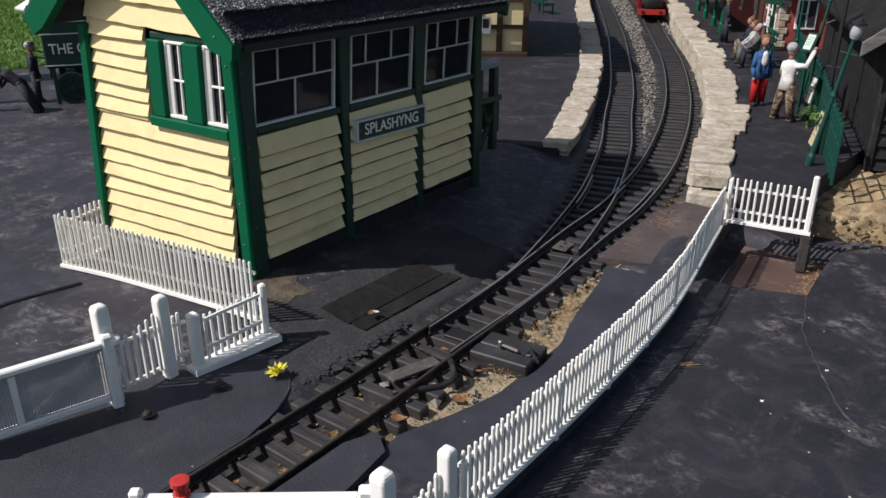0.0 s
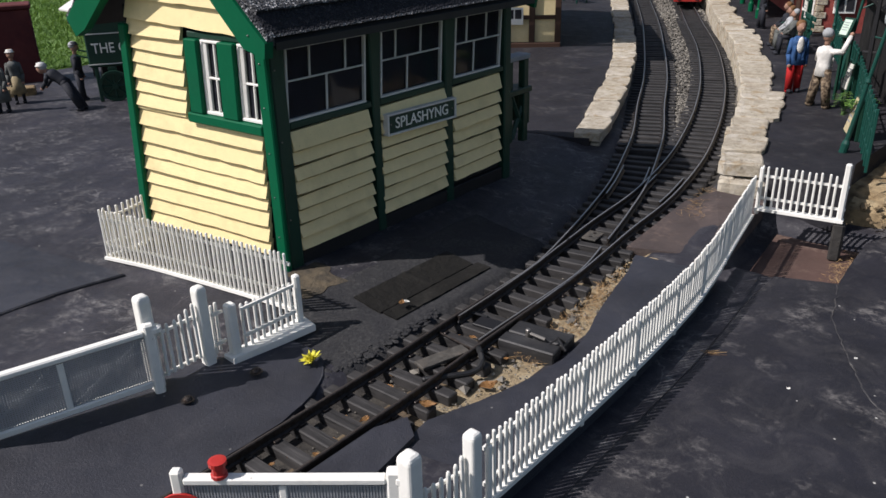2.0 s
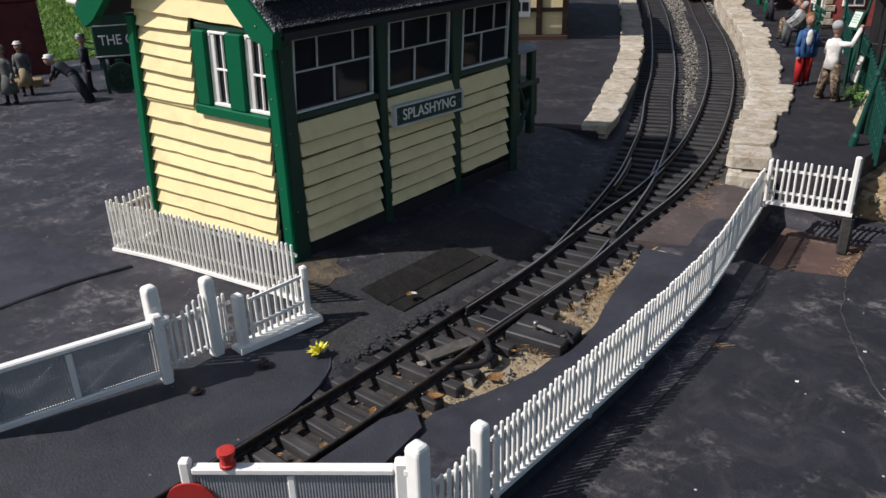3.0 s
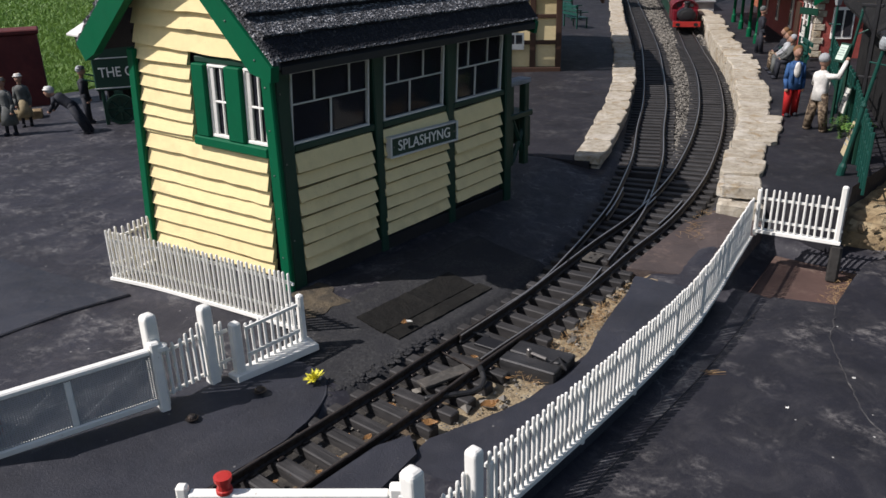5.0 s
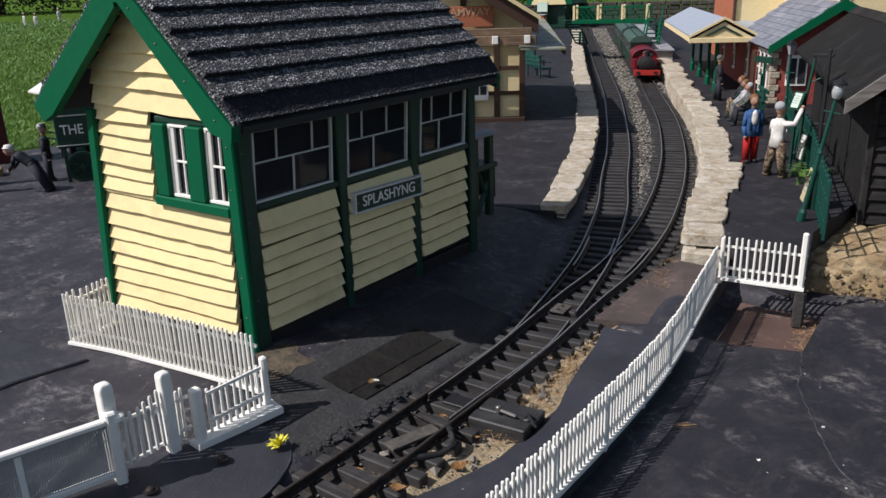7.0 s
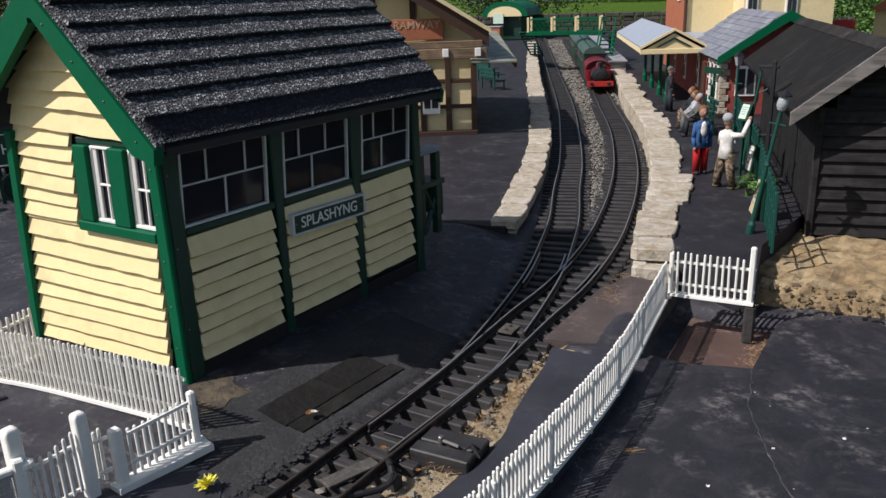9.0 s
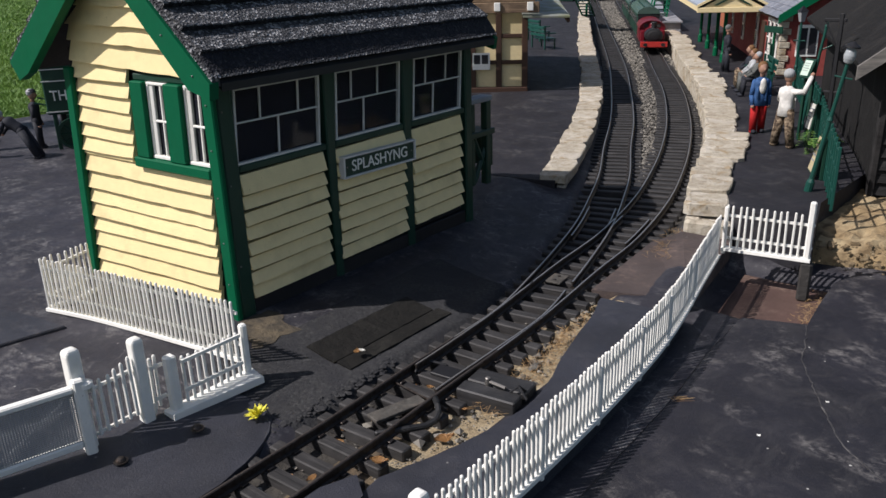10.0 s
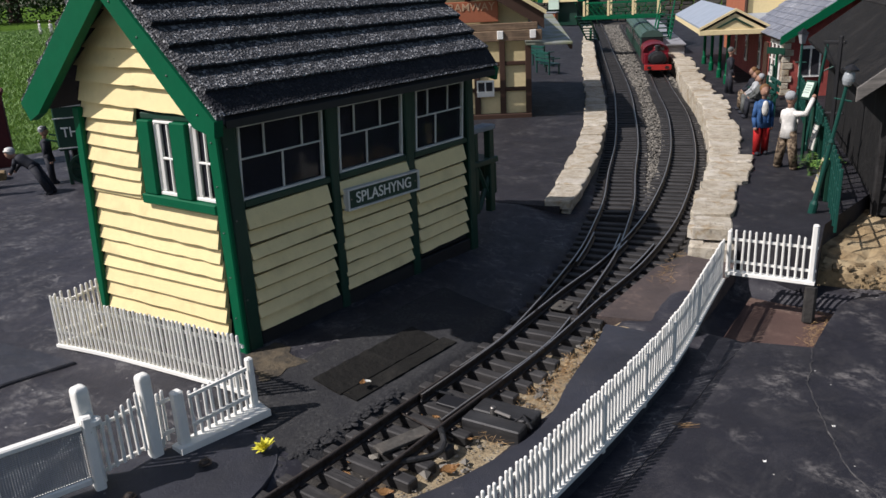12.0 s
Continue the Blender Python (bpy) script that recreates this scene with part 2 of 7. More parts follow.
# copy of the grit felt, darkened to stand in for shade on steep faces
SHADEFELT = material("shaded_mineral_felt", (0.012, 0.013, 0.018), 0.85, spec=0.2)
v_ = place(SHADEFELT)
cell = voronoi(SHADEFELT, v_, 480, out="Color")
c_ = ramp(SHADEFELT, cell, (0.3, (0.012, 0.013, 0.018)), (0.75, (0.020, 0.021, 0.028)), (0.95, (0.05, 0.05, 0.055)))
finish(SHADEFELT, c_, None, voronoi(SHADEFELT, v_, 480), 1.0, 0.0018)

GLASS = material("window_glass", (0.02, 0.022, 0.025), 0.06)
GLASS.node_tree.nodes["Principled BSDF"].inputs["Transmission Weight"].default_value = 0.62
GLASS.node_tree.nodes["Principled BSDF"].inputs["IOR"].default_value = 1.26
GLASS.node_tree.nodes["Principled BSDF"].inputs["Specular IOR Level"].default_value = 0.35
GLASS.node_tree.nodes["Principled BSDF"].inputs["Base Color"].default_value = (0.040, 0.042, 0.056, 1)
# near black in place of the shade inside the signal box
DARKROOM = material("shaded_interior", (0.007, 0.007, 0.0085), 0.9)

MESHWIRE = painted("grey_wire", (0.30, 0.31, 0.32), (0.25, 0.25, 0.25), 0.5)

LAWN = material("lawn", (0.07, 0.16, 0.02), 0.9, spec=0.0)
v_ = place(LAWN)
n_ = noise_tex(LAWN, v_, 7, 6, 0.7)
n2_ = noise_tex(LAWN, v_, 120, 4, 0.8)
c_ = mixed(LAWN, ramp(LAWN, n_, (0.35, (0, 0, 0)), (0.65, (1, 1, 1))), (0.062, 0.120, 0.018), (0.098, 0.172, 0.032))
c_ = mixed(LAWN, ramp(LAWN, n2_, (0.45, (0, 0, 0)), (0.7, (0.8,) * 3)), c_, (0.095, 0.165, 0.035))
finish(LAWN, c_, None, n2_, 1.0, 0.02)


def leafy(name, a, b, rough=0.6):
    m = material(name, a, rough)
    geo = node(m, "ShaderNodeNewGeometry")
    col = mixed(m, geo.outputs["Random Per Island"], a, b)
    m.node_tree.nodes["Principled BSDF"].inputs["Subsurface Weight"].default_value = 0.0
    return finish(m, col)


GRASS = leafy("grass_blade", (0.085, 0.185, 0.024), (0.155, 0.275, 0.050))
LEAF = leafy("green_leaf", (0.05, 0.13, 0.02), (0.14, 0.26, 0.05))
FERN = leafy("fern_leaf", (0.09, 0.22, 0.03), (0.22, 0.38, 0.08))
HEDGE = leafy("dark_leaf", (0.02, 0.05, 0.012), (0.06, 0.11, 0.02))
YELLOWLEAF = leafy("yellow_leaf", (0.62, 0.55, 0.03), (0.75, 0.72, 0.10))
DRYLEAF = leafy("dry_leaf", (0.30, 0.13, 0.04), (0.42, 0.28, 0.12))
STRAW = leafy("straw", (0.20, 0.11, 0.045), (0.40, 0.27, 0.13))
STONECHIP = leafy("stone_chip", (0.055, 0.051, 0.046), (0.25, 0.23, 0.195), 0.9)


def cloth(name, base):
    m = material(name, base, 0.75, spec=0.3)
    v = place(m)
    n = noise_tex(m, v, 90, 4)
    return finish(m, mixed(m, ramp(m, n, (0.35, (0, 0, 0)), (0.7, (1, 1, 1))), tuple(c * 0.7 for c in base), tuple(min(1, c * 1.2) for c in base)), None, n, 0.5, 0.001)


SKIN = cloth("painted_flesh", (0.34, 0.195, 0.14))
BLUE = cloth("blue_cloth", (0.030, 0.085, 0.215))
REDCLOTH = cloth("red_cloth", (0.38, 0.013, 0.014))
WHITECLOTH = cloth("white_cloth", (0.68, 0.66, 0.62))
BROWNCLOTH = material("brown_check_cloth", (0.12, 0.085, 0.055), 0.8, spec=0.2)
n_ = noise_tex(BROWNCLOTH, place(BROWNCLOTH), 210, 3, 0.6)
finish(BROWNCLOTH, ramp(BROWNCLOTH, n_, (0.40, (0.045, 0.032, 0.024)), (0.50, (0.13, 0.095, 0.062)), (0.60, (0.26, 0.20, 0.14))), None, n_, 0.5, 0.001)
NAVY = cloth("navy_cloth", (0.018, 0.02, 0.028))
GREYCLOTH = cloth("grey_cloth", (0.10, 0.105, 0.10))
TANCLOTH = cloth("tan_cloth", (0.30, 0.24, 0.14))
HAIR = cloth("brown_hair", (0.17, 0.085, 0.035))
GREYHAIR = cloth("grey_hair", (0.36, 0.37, 0.38))


# ---- tools for building ----
def part(name, bm, mat, parent=None, label="", smooth=False):
    """Links bm as one mesh object under a thing or a part; its vertices are in the thing's own space."""
    bmesh.ops.recalc_face_normals(bm, faces=bm.faces)
    me = bpy.data.meshes.new(name)
    bm.to_mesh(me)
    bm.free()
    for m in (mat if isinstance(mat, (list, tuple)) else [mat]):
        me.materials.append(m)
    if smooth:
        me.shade_smooth()
    ob = new(name, me)
    if parent:
        ob.parent = parent
    if label:
        ob["label"] = label
    return ob


def thing(name, m, label, category, group="", kind=""):
    ob = new(name)
    ob.empty_display_size = 0.02
    ob.matrix_world = m
    return tagged(ob, label, category, group, kind)


def piece(name, me, m, parent):
    ob = new(name, me)
    ob.parent = parent
    ob.matrix_basis = m
    return ob


def shared(name, bm, mat):
    bmesh.ops.recalc_face_normals(bm, faces=bm.faces)
    me = bpy.data.meshes.new(name)
    bm.to_mesh(me)
    bm.free()
    for m in (mat if isinstance(mat, (list, tuple)) else [mat]):
        me.materials.append(m)
    return me


def at(x, y, z=0.0, rz=0.0, rx=0.0, ry=0.0):
    return pose(x, y, z, rx, ry, rz)


def block(bm, x0, x1, y0, y1, z0, z1, b=0.0, m=None, mi=0):
    """A box with chamfered edges."""
    c = ((x0 + x1) / 2, (y0 + y1) / 2, (z0 + z1) / 2)
    h = (abs(x1 - x0) / 2, abs(y1 - y0) / 2, abs(z1 - z0) / 2)
    b = min(b, *(k * 0.45 for k in h))
    sgn = (-1, 1)
    vs = {}
    for sx in sgn:
        for sy in sgn:
            for sz in sgn:
                for ax in range(3) if b > 0 else (0,):
                    p = [sx * (h[0] - (b if ax != 0 else 0)), sy * (h[1] - (b if ax != 1 else 0)), sz * (h[2] - (b if ax != 2 else 0))]
                    p = Vector((p[0] + c[0], p[1] + c[1], p[2] + c[2]))
                    vs[sx, sy, sz, ax] = bm.verts.new(m @ p if m else p)
    made = []

    def face(*keys):
        f = bm.faces.new([vs[k] for k in keys])
        f.material_index = mi
        made.append(f)

    def key(ax, s, a, bb, on):
        k = [0, 0, 0]
        k[ax], k[(ax + 1) % 3], k[(ax + 2) % 3] = s, a, bb
        return (*k, on)

    for ax in range(3):
        on = ax if b > 0 else 0
        for s in sgn:
            ring = [(-1, -1), (1, -1), (1, 1), (-1, 1)]
            face(*(key(ax, s, a, bb, on) for a, bb in ring))
    if b > 0:
        for ax in range(3):
            p, q = (ax + 1) % 3, (ax + 2) % 3
            for a in sgn:
                for bb in sgn:
                    face(key(ax, -1, a, bb, p), key(ax, 1, a, bb, p), key(ax, 1, a, bb, q), key(ax, -1, a, bb, q))
        for sx in sgn:
            for sy in sgn:
                for sz in sgn:
                    face((sx, sy, sz, 0), (sx, sy, sz, 1), (sx, sy, sz, 2))
    return bm


def boxed(x0, x1, y0, y1, z0, z1, b=0.0, m=None):
    return block(bmesh.new(), x0, x1, y0, y1, z0, z1, b, m)


def prism(bm, poly, z0, z1, mi=0, m=None, b=0.0):
    """An upright prism over a polygon; z1 may be a list, and b bevels the top rim inwards."""
    tops = z1 if isinstance(z1, (list, tuple)) else [z1] * len(poly)
    cx = sum(p[0] for p in poly) / len(poly)
    cy = sum(p[1] for p in poly) / len(poly)

    def put(x, y, z):
        q = Vector((x, y, z))
        return bm.verts.new(m @ q if m else q)

    lo = [put(x, y, z0) for x, y in poly]
    hi = [put(x, y, z - b) for (x, y), z in zip(poly, tops)]
    rings = [lo, hi]
    if b > 0:
        inner = []
        for (x, y), z in zip(poly, tops):
            d = math.hypot(x - cx, y - cy)
            k = max(0.2, 1 - 1.4 * b / max(d, 1e-6))
            inner.append(put(cx + (x - cx) * k, cy + (y - cy) * k, z))
        rings.append(inner)
    n = len(poly)
    for r0, r1 in zip(rings, rings[1:]):
        for i in range(n):
            bm.faces.new((r0[i], r0[(i + 1) % n], r1[(i + 1) % n], r1[i])).material_index = mi
    bm.faces.new(rings[-1]).material_index = mi
    bm.faces.new(lo[::-1]).material_index = mi
    return bm


def rod(bm, p, q, r, r2=None, n=8, mi=0, caps=True):
    """A round bar from p to q."""
    p, q = Vector(p), Vector(q)
    d = (q - p).normalized()
    a = d.orthogonal().normalized()
    c = d.cross(a)
    r2 = r if r2 is None else r2
    rings = []
    for at_, rr in ((p, r), (q, r2)):
        rings.append([bm.verts.new(at_ + rr * (math.cos(t) * a + math.sin(t) * c)) for t in (2 * math.pi * i / n for i in range(n))])
    for i in range(n):
        bm.faces.new((rings[0][i], rings[0][(i + 1) % n], rings[1][(i + 1) % n], rings[1][i])).material_index = mi
    if caps:
        bm.faces.new(rings[0][::-1]).material_index = mi
        bm.faces.new(rings[1]).material_index = mi
    return bm


def lathe(bm, profile, n=14, m=None, mi=0):
    """Turns (radius, height) pairs round the z axis."""
    rings = []
    for r, z in profile:
        ring = []
        for i in range(n):
            t = 2 * math.pi * i / n
            q = Vector((r * math.cos(t), r * math.sin(t), z))
            ring.append(bm.verts.new(m @ q if m else q))
        rings.append(ring)
    for a, b in zip(rings, rings[1:]):
        for i in range(n):
            bm.faces.new((a[i], a[(i + 1) % n], b[(i + 1) % n], b[i])).material_index = mi
    bm.faces.new(rings[0][::-1]).material_index = mi
    bm.faces.new(rings[-1]).material_index = mi
    return bm


def blob(bm, c, r, mi=0, n=10, stretch=(1, 1, 1)):
    """A small rounded body."""
    prof = [(math.sin(math.pi * (k + 0.02) / 6.04) , -math.cos(math.pi * (k + 0.02) / 6.04)) for k in range(7)]
    m = Matrix.Translation(c) @ Matrix.Diagonal((r * stretch[0], r * stretch[1], r * stretch[2], 1))
    return lathe(bm, [(max(a, 0.02), b) for a, b in prof], n, m, mi)


def limb(bm, p, q, r, r2, mi=0):
    rod(bm, p, q, r, r2, 8, mi)
    blob(bm, p, r, mi, 8)
    return blob(bm, q, r2, mi, 8)


def line_at(pts, s):
    """A point and a heading (degrees from +y, to the left) s metres along a polyline."""
    for a, b in zip(pts, pts[1:]):
        d = math.hypot(b[0] - a[0], b[1] - a[1])
        if s <= d or b is pts[-1]:
            k = s / d
            return a[0] + (b[0] - a[0]) * k, a[1] + (b[1] - a[1]) * k, math.degrees(math.atan2(-(b[0] - a[0]), b[1] - a[1]))
        s -= d


def length(pts):
    return sum(math.hypot(b[0] - a[0], b[1] - a[1]) for a, b in zip(pts, pts[1:]))


def smooth_line(pts, step=0.02):
    """A Catmull-Rom line through the points, cut into short steps."""
    out = []
    n = len(pts)
    for i in range(n - 1):
        p0, p1, p2, p3 = pts[max(i - 1, 0)], pts[i], pts[i + 1], pts[min(i + 2, n - 1)]
        m1 = [(p2[k] - p0[k]) / 2 * (1 if i else 2) for k in (0, 1)]
        m2 = [(p3[k] - p1[k]) / 2 * (1 if i + 2 < n else 2) for k in (0, 1)]
        if i == 0:
            m1 = [p2[k] - p1[k] for k in (0, 1)]
        if i + 2 >= n:
            m2 = [p2[k] - p1[k] for k in (0, 1)]
        cuts = max(2, int(math.hypot(p2[0] - p1[0], p2[1] - p1[1]) / step))
        for j in range(cuts):
            t = j / cuts
            h = (2 * t**3 - 3 * t**2 + 1, t**3 - 2 * t**2 + t, -2 * t**3 + 3 * t**2, t**3 - t**2)
            out.append(tuple(h[0] * p1[k] + h[1] * m1[k] + h[2] * p2[k] + h[3] * m2[k] for k in (0, 1)))
    return out + [tuple(pts[-1])]


def offset(pts, d):
    """The line moved d to its right."""
    out = []
    for i, p in enumerate(pts):
        a, b = pts[max(i - 1, 0)], pts[min(i + 1, len(pts) - 1)]
        l = math.hypot(b[0] - a[0], b[1] - a[1])
        out.append((p[0] + d * (b[1] - a[1]) / l, p[1] - d * (b[0] - a[0]) / l))
    return out


def sweep(bm, pts, profile, zs=0.0, mi=0, mats=None):
    """Draws a profile of (across to the right, up) points along a line on the ground."""
    rings = []
    for i, p in enumerate(pts):
        a, b = pts[max(i - 1, 0)], pts[min(i + 1, len(pts) - 1)]
        l = math.hypot(b[0] - a[0], b[1] - a[1])
        rx, ry = (b[1] - a[1]) / l, -(b[0] - a[0]) / l
        z = zs(p) if callable(zs) else zs
        rings.append([bm.verts.new((p[0] + u * rx, p[1] + u * ry, z + w)) for u, w in profile])
    n = len(profile)
    for r0, r1 in zip(rings, rings[1:]):
        for i in range(n):
            bm.faces.new((r0[i], r0[(i + 1) % n], r1[(i + 1) % n], r1[i])).material_index = mats[i] if mats else mi
    bm.faces.new(rings[0])
    bm.faces.new(rings[-1][::-1])
    return bm


def lettering(name, words, size, mat, parent, m, depth=0.0004, wide=1.0):
    """Words in the built-in font, as a mesh that faces +z of m."""
    cu = bpy.data.curves.new(name, "FONT")
    cu.body, cu.size, cu.extrude, cu.align_x, cu.align_y = words, size, depth, "CENTER", "CENTER"
    cu.offset = size * 0.006
    tmp = new("tmp", cu)
    me = bpy.data.meshes.new_from_object(tmp)
    bpy.data.objects.remove(tmp)
    bpy.data.curves.remove(cu)
    me.transform(m @ Matrix.Diagonal((wide, 1, 1, 1)))
    me.materials.append(mat)
    ob = new(name, me)
    ob.parent = parent
    return ob


# ---- the lie of the land ----
NEAR = [(-0.250, -0.6), (-0.255, 0.1), (-0.257, 0.33), (-0.2580, 0.385), (-0.2615, 0.46), (-0.2635, 0.53), (-0.267, 0.60)]
WEST = smooth_line(NEAR + [(-0.284, 0.68), (-0.304, 0.76), (-0.330, 0.85), (-0.367, 0.95), (-0.412, 1.06), (-0.484, 1.21), (-0.581, 1.42), (-0.729, 1.71), (-0.966, 2.15), (-1.51, 3.1), (-2.56, 4.94)])
EAST = smooth_line(NEAR + [(-0.273, 0.66), (-0.280, 0.725), (-0.289, 0.83), (-0.315, 0.965), (-0.350, 1.09), (-0.404, 1.25), (-0.488, 1.46), (-0.626, 1.755), (-0.80, 2.08), (-0.97, 2.40), (-1.30, 3.0), (-2.37, 4.94)])
GAUGE = 0.0420


def xs_at(line, y):
    for a, b in zip(line, line[1:]):
        if a[1] <= y <= b[1]:
            return a[0] + (b[0] - a[0]) * (y - a[1]) / (b[1] - a[1])
    return line[0][0] if y < line[0][1] else line[-1][0] + (y - line[-1][1]) * -0.56


def ease(a, b, t):
    t = min(1, max(0, (t - a) / (b - a)))
    return t * t * (3 - 2 * t)


FENCE = smooth_line([(-0.131, 0.20), (-0.1310, 0.31), (-0.1308, 0.4137), (-0.1315, 0.452), (-0.1325, 0.494), (-0.1350, 0.545), (-0.1398, 0.607), (-0.1460, 0.652), (-0.1550, 0.705), (-0.1632, 0.754), (-0.1725, 0.812), (-0.185, 0.90)], 0.01)


def fence_x(y):
    return xs_at(FENCE, min(max(y, 0.201), 0.899))


def fence_z(y):
    return 0.0055 + 0.0055 * ease(0.65, 0.82, y)


def land(x, y):
    """Height of the ground."""
    lean = 1.0 if y < 1.2 else 0.87
    dl = (xs_at(WEST, y) - x) * lean
    dr = (x - xs_at(EAST, y)) * lean
    if y > 1.9 and dl < 0.7 and dr < 0.7:
        z = -0.008                          # level under the station
    elif dl > 0.03:
        z = -0.008 + 0.009 * ease(0.034, 0.046, dl) + 0.0115 * ease(0.05, 0.16, dl)
    elif dr > 0.03:
        up = -0.008 + (0.006 * ease(0.058, 0.082, dr) if 0.34 < y < 0.68 else 0.010 * ease(0.040, 0.060, dr))
        fx = fence_x(y)
        strip = up + (fence_z(y) - 0.002) * ease(0.06, 0.10, dr)
        z = strip + (-0.006 - strip) * ease(fx - 0.022, fx - 0.010, x)
        z += 0.006 * ease(0.87, 0.95, y) * ease(-0.09, -0.05, x)
    else:
        z = -0.008
    if 0.72 < y < 0.88 and x > -0.2:        # sunken corner below the fence
        fx = fence_x(min(y, 0.812)) - 0.10 * max(0.0, y - 0.812)
        z -= 0.0155 * ease(fx - 0.006, fx + 0.001, x) * ease(-0.062, -0.069, x) * ease(0.726, 0.735, y) * ease(0.876, 0.866, y)
    return z


def spread(a, b, step, reach):
    core = [a + i * step for i in range(int((b - a) / step) + 1)]
    out, d, lo, hi = core, step, core[0], core[-1]
    low, high = [], []
    while hi < reach:
        d *= 1.35
        lo, hi = lo - d, hi + d
        low.append(lo)
        high.append(hi)
    return low[::-1] + out + high


random.seed(4)
gx, gy = spread(-0.95, 0.35, 0.0065, 90), spread(-0.1, 1.25, 0.009, 90)
verts = [(x, y, land(x, y) + (0.0011 * noise.noise((x * 22, y * 22, 0.3)) + 0.0007 * noise.noise((x * 70, y * 70, 3.3)))) for y in gy for x in gx]
nx = len(gx)
faces = [(j * nx + i, j * nx + i + 1, (j + 1) * nx + i + 1, (j + 1) * nx + i) for j in range(len(gy) - 1) for i in range(nx - 1)]
me = bpy.data.meshes.new("ground")
me.from_pydata(verts, [], faces)
for m in (FELT, LAWN, EARTH, TARMAC, SANDY, BED):
    me.materials.append(m)
for p in me.polygons:
    x, y, _ = p.center
    dl, dr = xs_at(WEST, y) - x, x - xs_at(EAST, y)
    if (x < -1.62 - 0.10 * math.sin(y * 5) - 1.6 * ease(1.9, 2.6, y)) or y > 5.0 or x > 0.9 or y < -2:
        p.material_index = 1
    elif dl < 0.036 and dr < (0.068 if 0.34 < y < 0.68 else 0.052):
        p.material_index = 4 if dr > 0.022 and 0.37 < y < 0.80 else 5 if y > 0.80 or dl > -0.004 else 2
    elif 0.036 <= dl < 0.135 + 0.02 * noise.noise((x * 9, y * 9, 1)) and 0.37 < y < 0.66:
        p.material_index = 3
me.shade_smooth()
tagged(new("ground", me), "black tarred felt ground with scuffs and cracks, lawn beyond", "ground", kind="structure")

# thick felt sheets that lie on the ground
def sheet(name, poly, z0, z1, mat, label):
    ob = part(name, prism(bmesh.new(), poly, z0, z1, b=0.0012), mat)
    return tagged(ob, label, "paving", kind="structure")


lobe = smooth_line([(-0.283, -0.30), (-0.284, 0.10), (-0.286, 0.28), (-0.291, 0.322), (-0.300, 0.345), (-0.314, 0.362), (-0.336, 0.372), (-0.362, 0.366)], 0.01) + [(-0.372, 0.318), (-0.40, 0.25), (-0.43, -0.30)]
lobe = [(x + 0.0022 * noise.noise((x * 60, y * 60, 4)), y + 0.0022 * noise.noise((x * 60, y * 60, 12))) for x, y in lobe]
sheet("pavement", lobe, -0.008, [max(land(x, y), -0.0005) + 0.0017 for x, y in lobe], FELT_SMOOTH, "black felt sheet with a rounded edge beside the rails")
sheet("pavement", [(-1.05, -0.30), (-0.565, -0.30), (-0.567, 0.20), (-0.567, 0.285), (-0.556, 0.342), (-0.60, 0.335), (-0.66, 0.32), (-1.05, 0.25)], 0.002, 0.0150, FELT_SMOOTH, "black felt road sheet with a lapped seam")
strip = smooth_line([(-0.186, 0.300), (-0.204, 0.330), (-0.2125, 0.352), (-0.2095, 0.372), (-0.1997, 0.400), (-0.1910, 0.435), (-0.1869, 0.4591), (-0.1848, 0.4915), (-0.1898, 0.5214), (-0.1980, 0.5476), (-0.2072, 0.5849), (-0.2125, 0.610), (-0.2185, 0.640), (-0.231, 0.680)], 0.008)
strip = [(x + 0.0018 * noise.noise((x * 90, y * 90, 5)), y) for x, y in strip]
bm = bmesh.new()
left_e = strip
for a, b in zip(left_e, left_e[1:]):
    poly = [a, (fence_x(a[1]) - 0.001, a[1]), (fence_x(b[1]) - 0.001, b[1]), b]
    prism(bm, poly, -0.008, [0.0012, fence_z(a[1]), fence_z(b[1]), 0.0012])
tagged(part("pavement", bm, FELT_SMOOTH), "smooth black felt strip between track and white fence", "paving", kind="structure")
bm = bmesh.new()
prism(bm, [(-0.183, 0.20), (-0.131, 0.20), (-0.131, 0.302), (-0.184, 0.302)], -0.008, 0.005)
prism(bm, [(-0.231, -0.3), (-0.13, -0.3), (-0.13, 0.198), (-0.183, 0.198), (-0.205, 0.34), (-0.222, 0.352), (-0.231, 0.33)], -0.008, 0.0052)
tagged(part("pavement", bm, FELT_SMOOTH), "black felt crossing surface beside the rails", "paving", kind="structure")
bm = bmesh.new()
prism(bm, [(-0.246, 0.690), (-0.1605, 0.708), (-0.178, 0.868), (-0.232, 0.868), (-0.256, 0.840)], -0.008, [0.002, 0.0070, 0.0115, 0.0115, 0.002])
tagged(part("pavement", bm, PADWOOD), "worn brown sheet on the ground at the fence corner", "paving", kind="structure")
sheet("pavement", [(-0.146, 0.738), (-0.104, 0.736), (-0.070, 0.742), (-0.0715, 0.862), (-0.160, 0.862)], -0.024, -0.0198, REDPAD, "worn reddish-brown sheet in the sunken corner below the white fence")

sheet("pavement", [(-0.1165, 0.7232), (-0.092, 0.733), (-0.067, 0.742), (-0.070, 0.79), (-0.072, 0.85), (-0.060, 0.885), (0.10, 0.905), (0.60, 0.93), (0.60, -0.3), (-0.116, -0.3), (-0.108, 0.2), (-0.110, 0.55), (-0.117, 0.66)], -0.010, -0.0036, ROADFELT, "black felt road sheet with pale scuffs and a cracked edge")

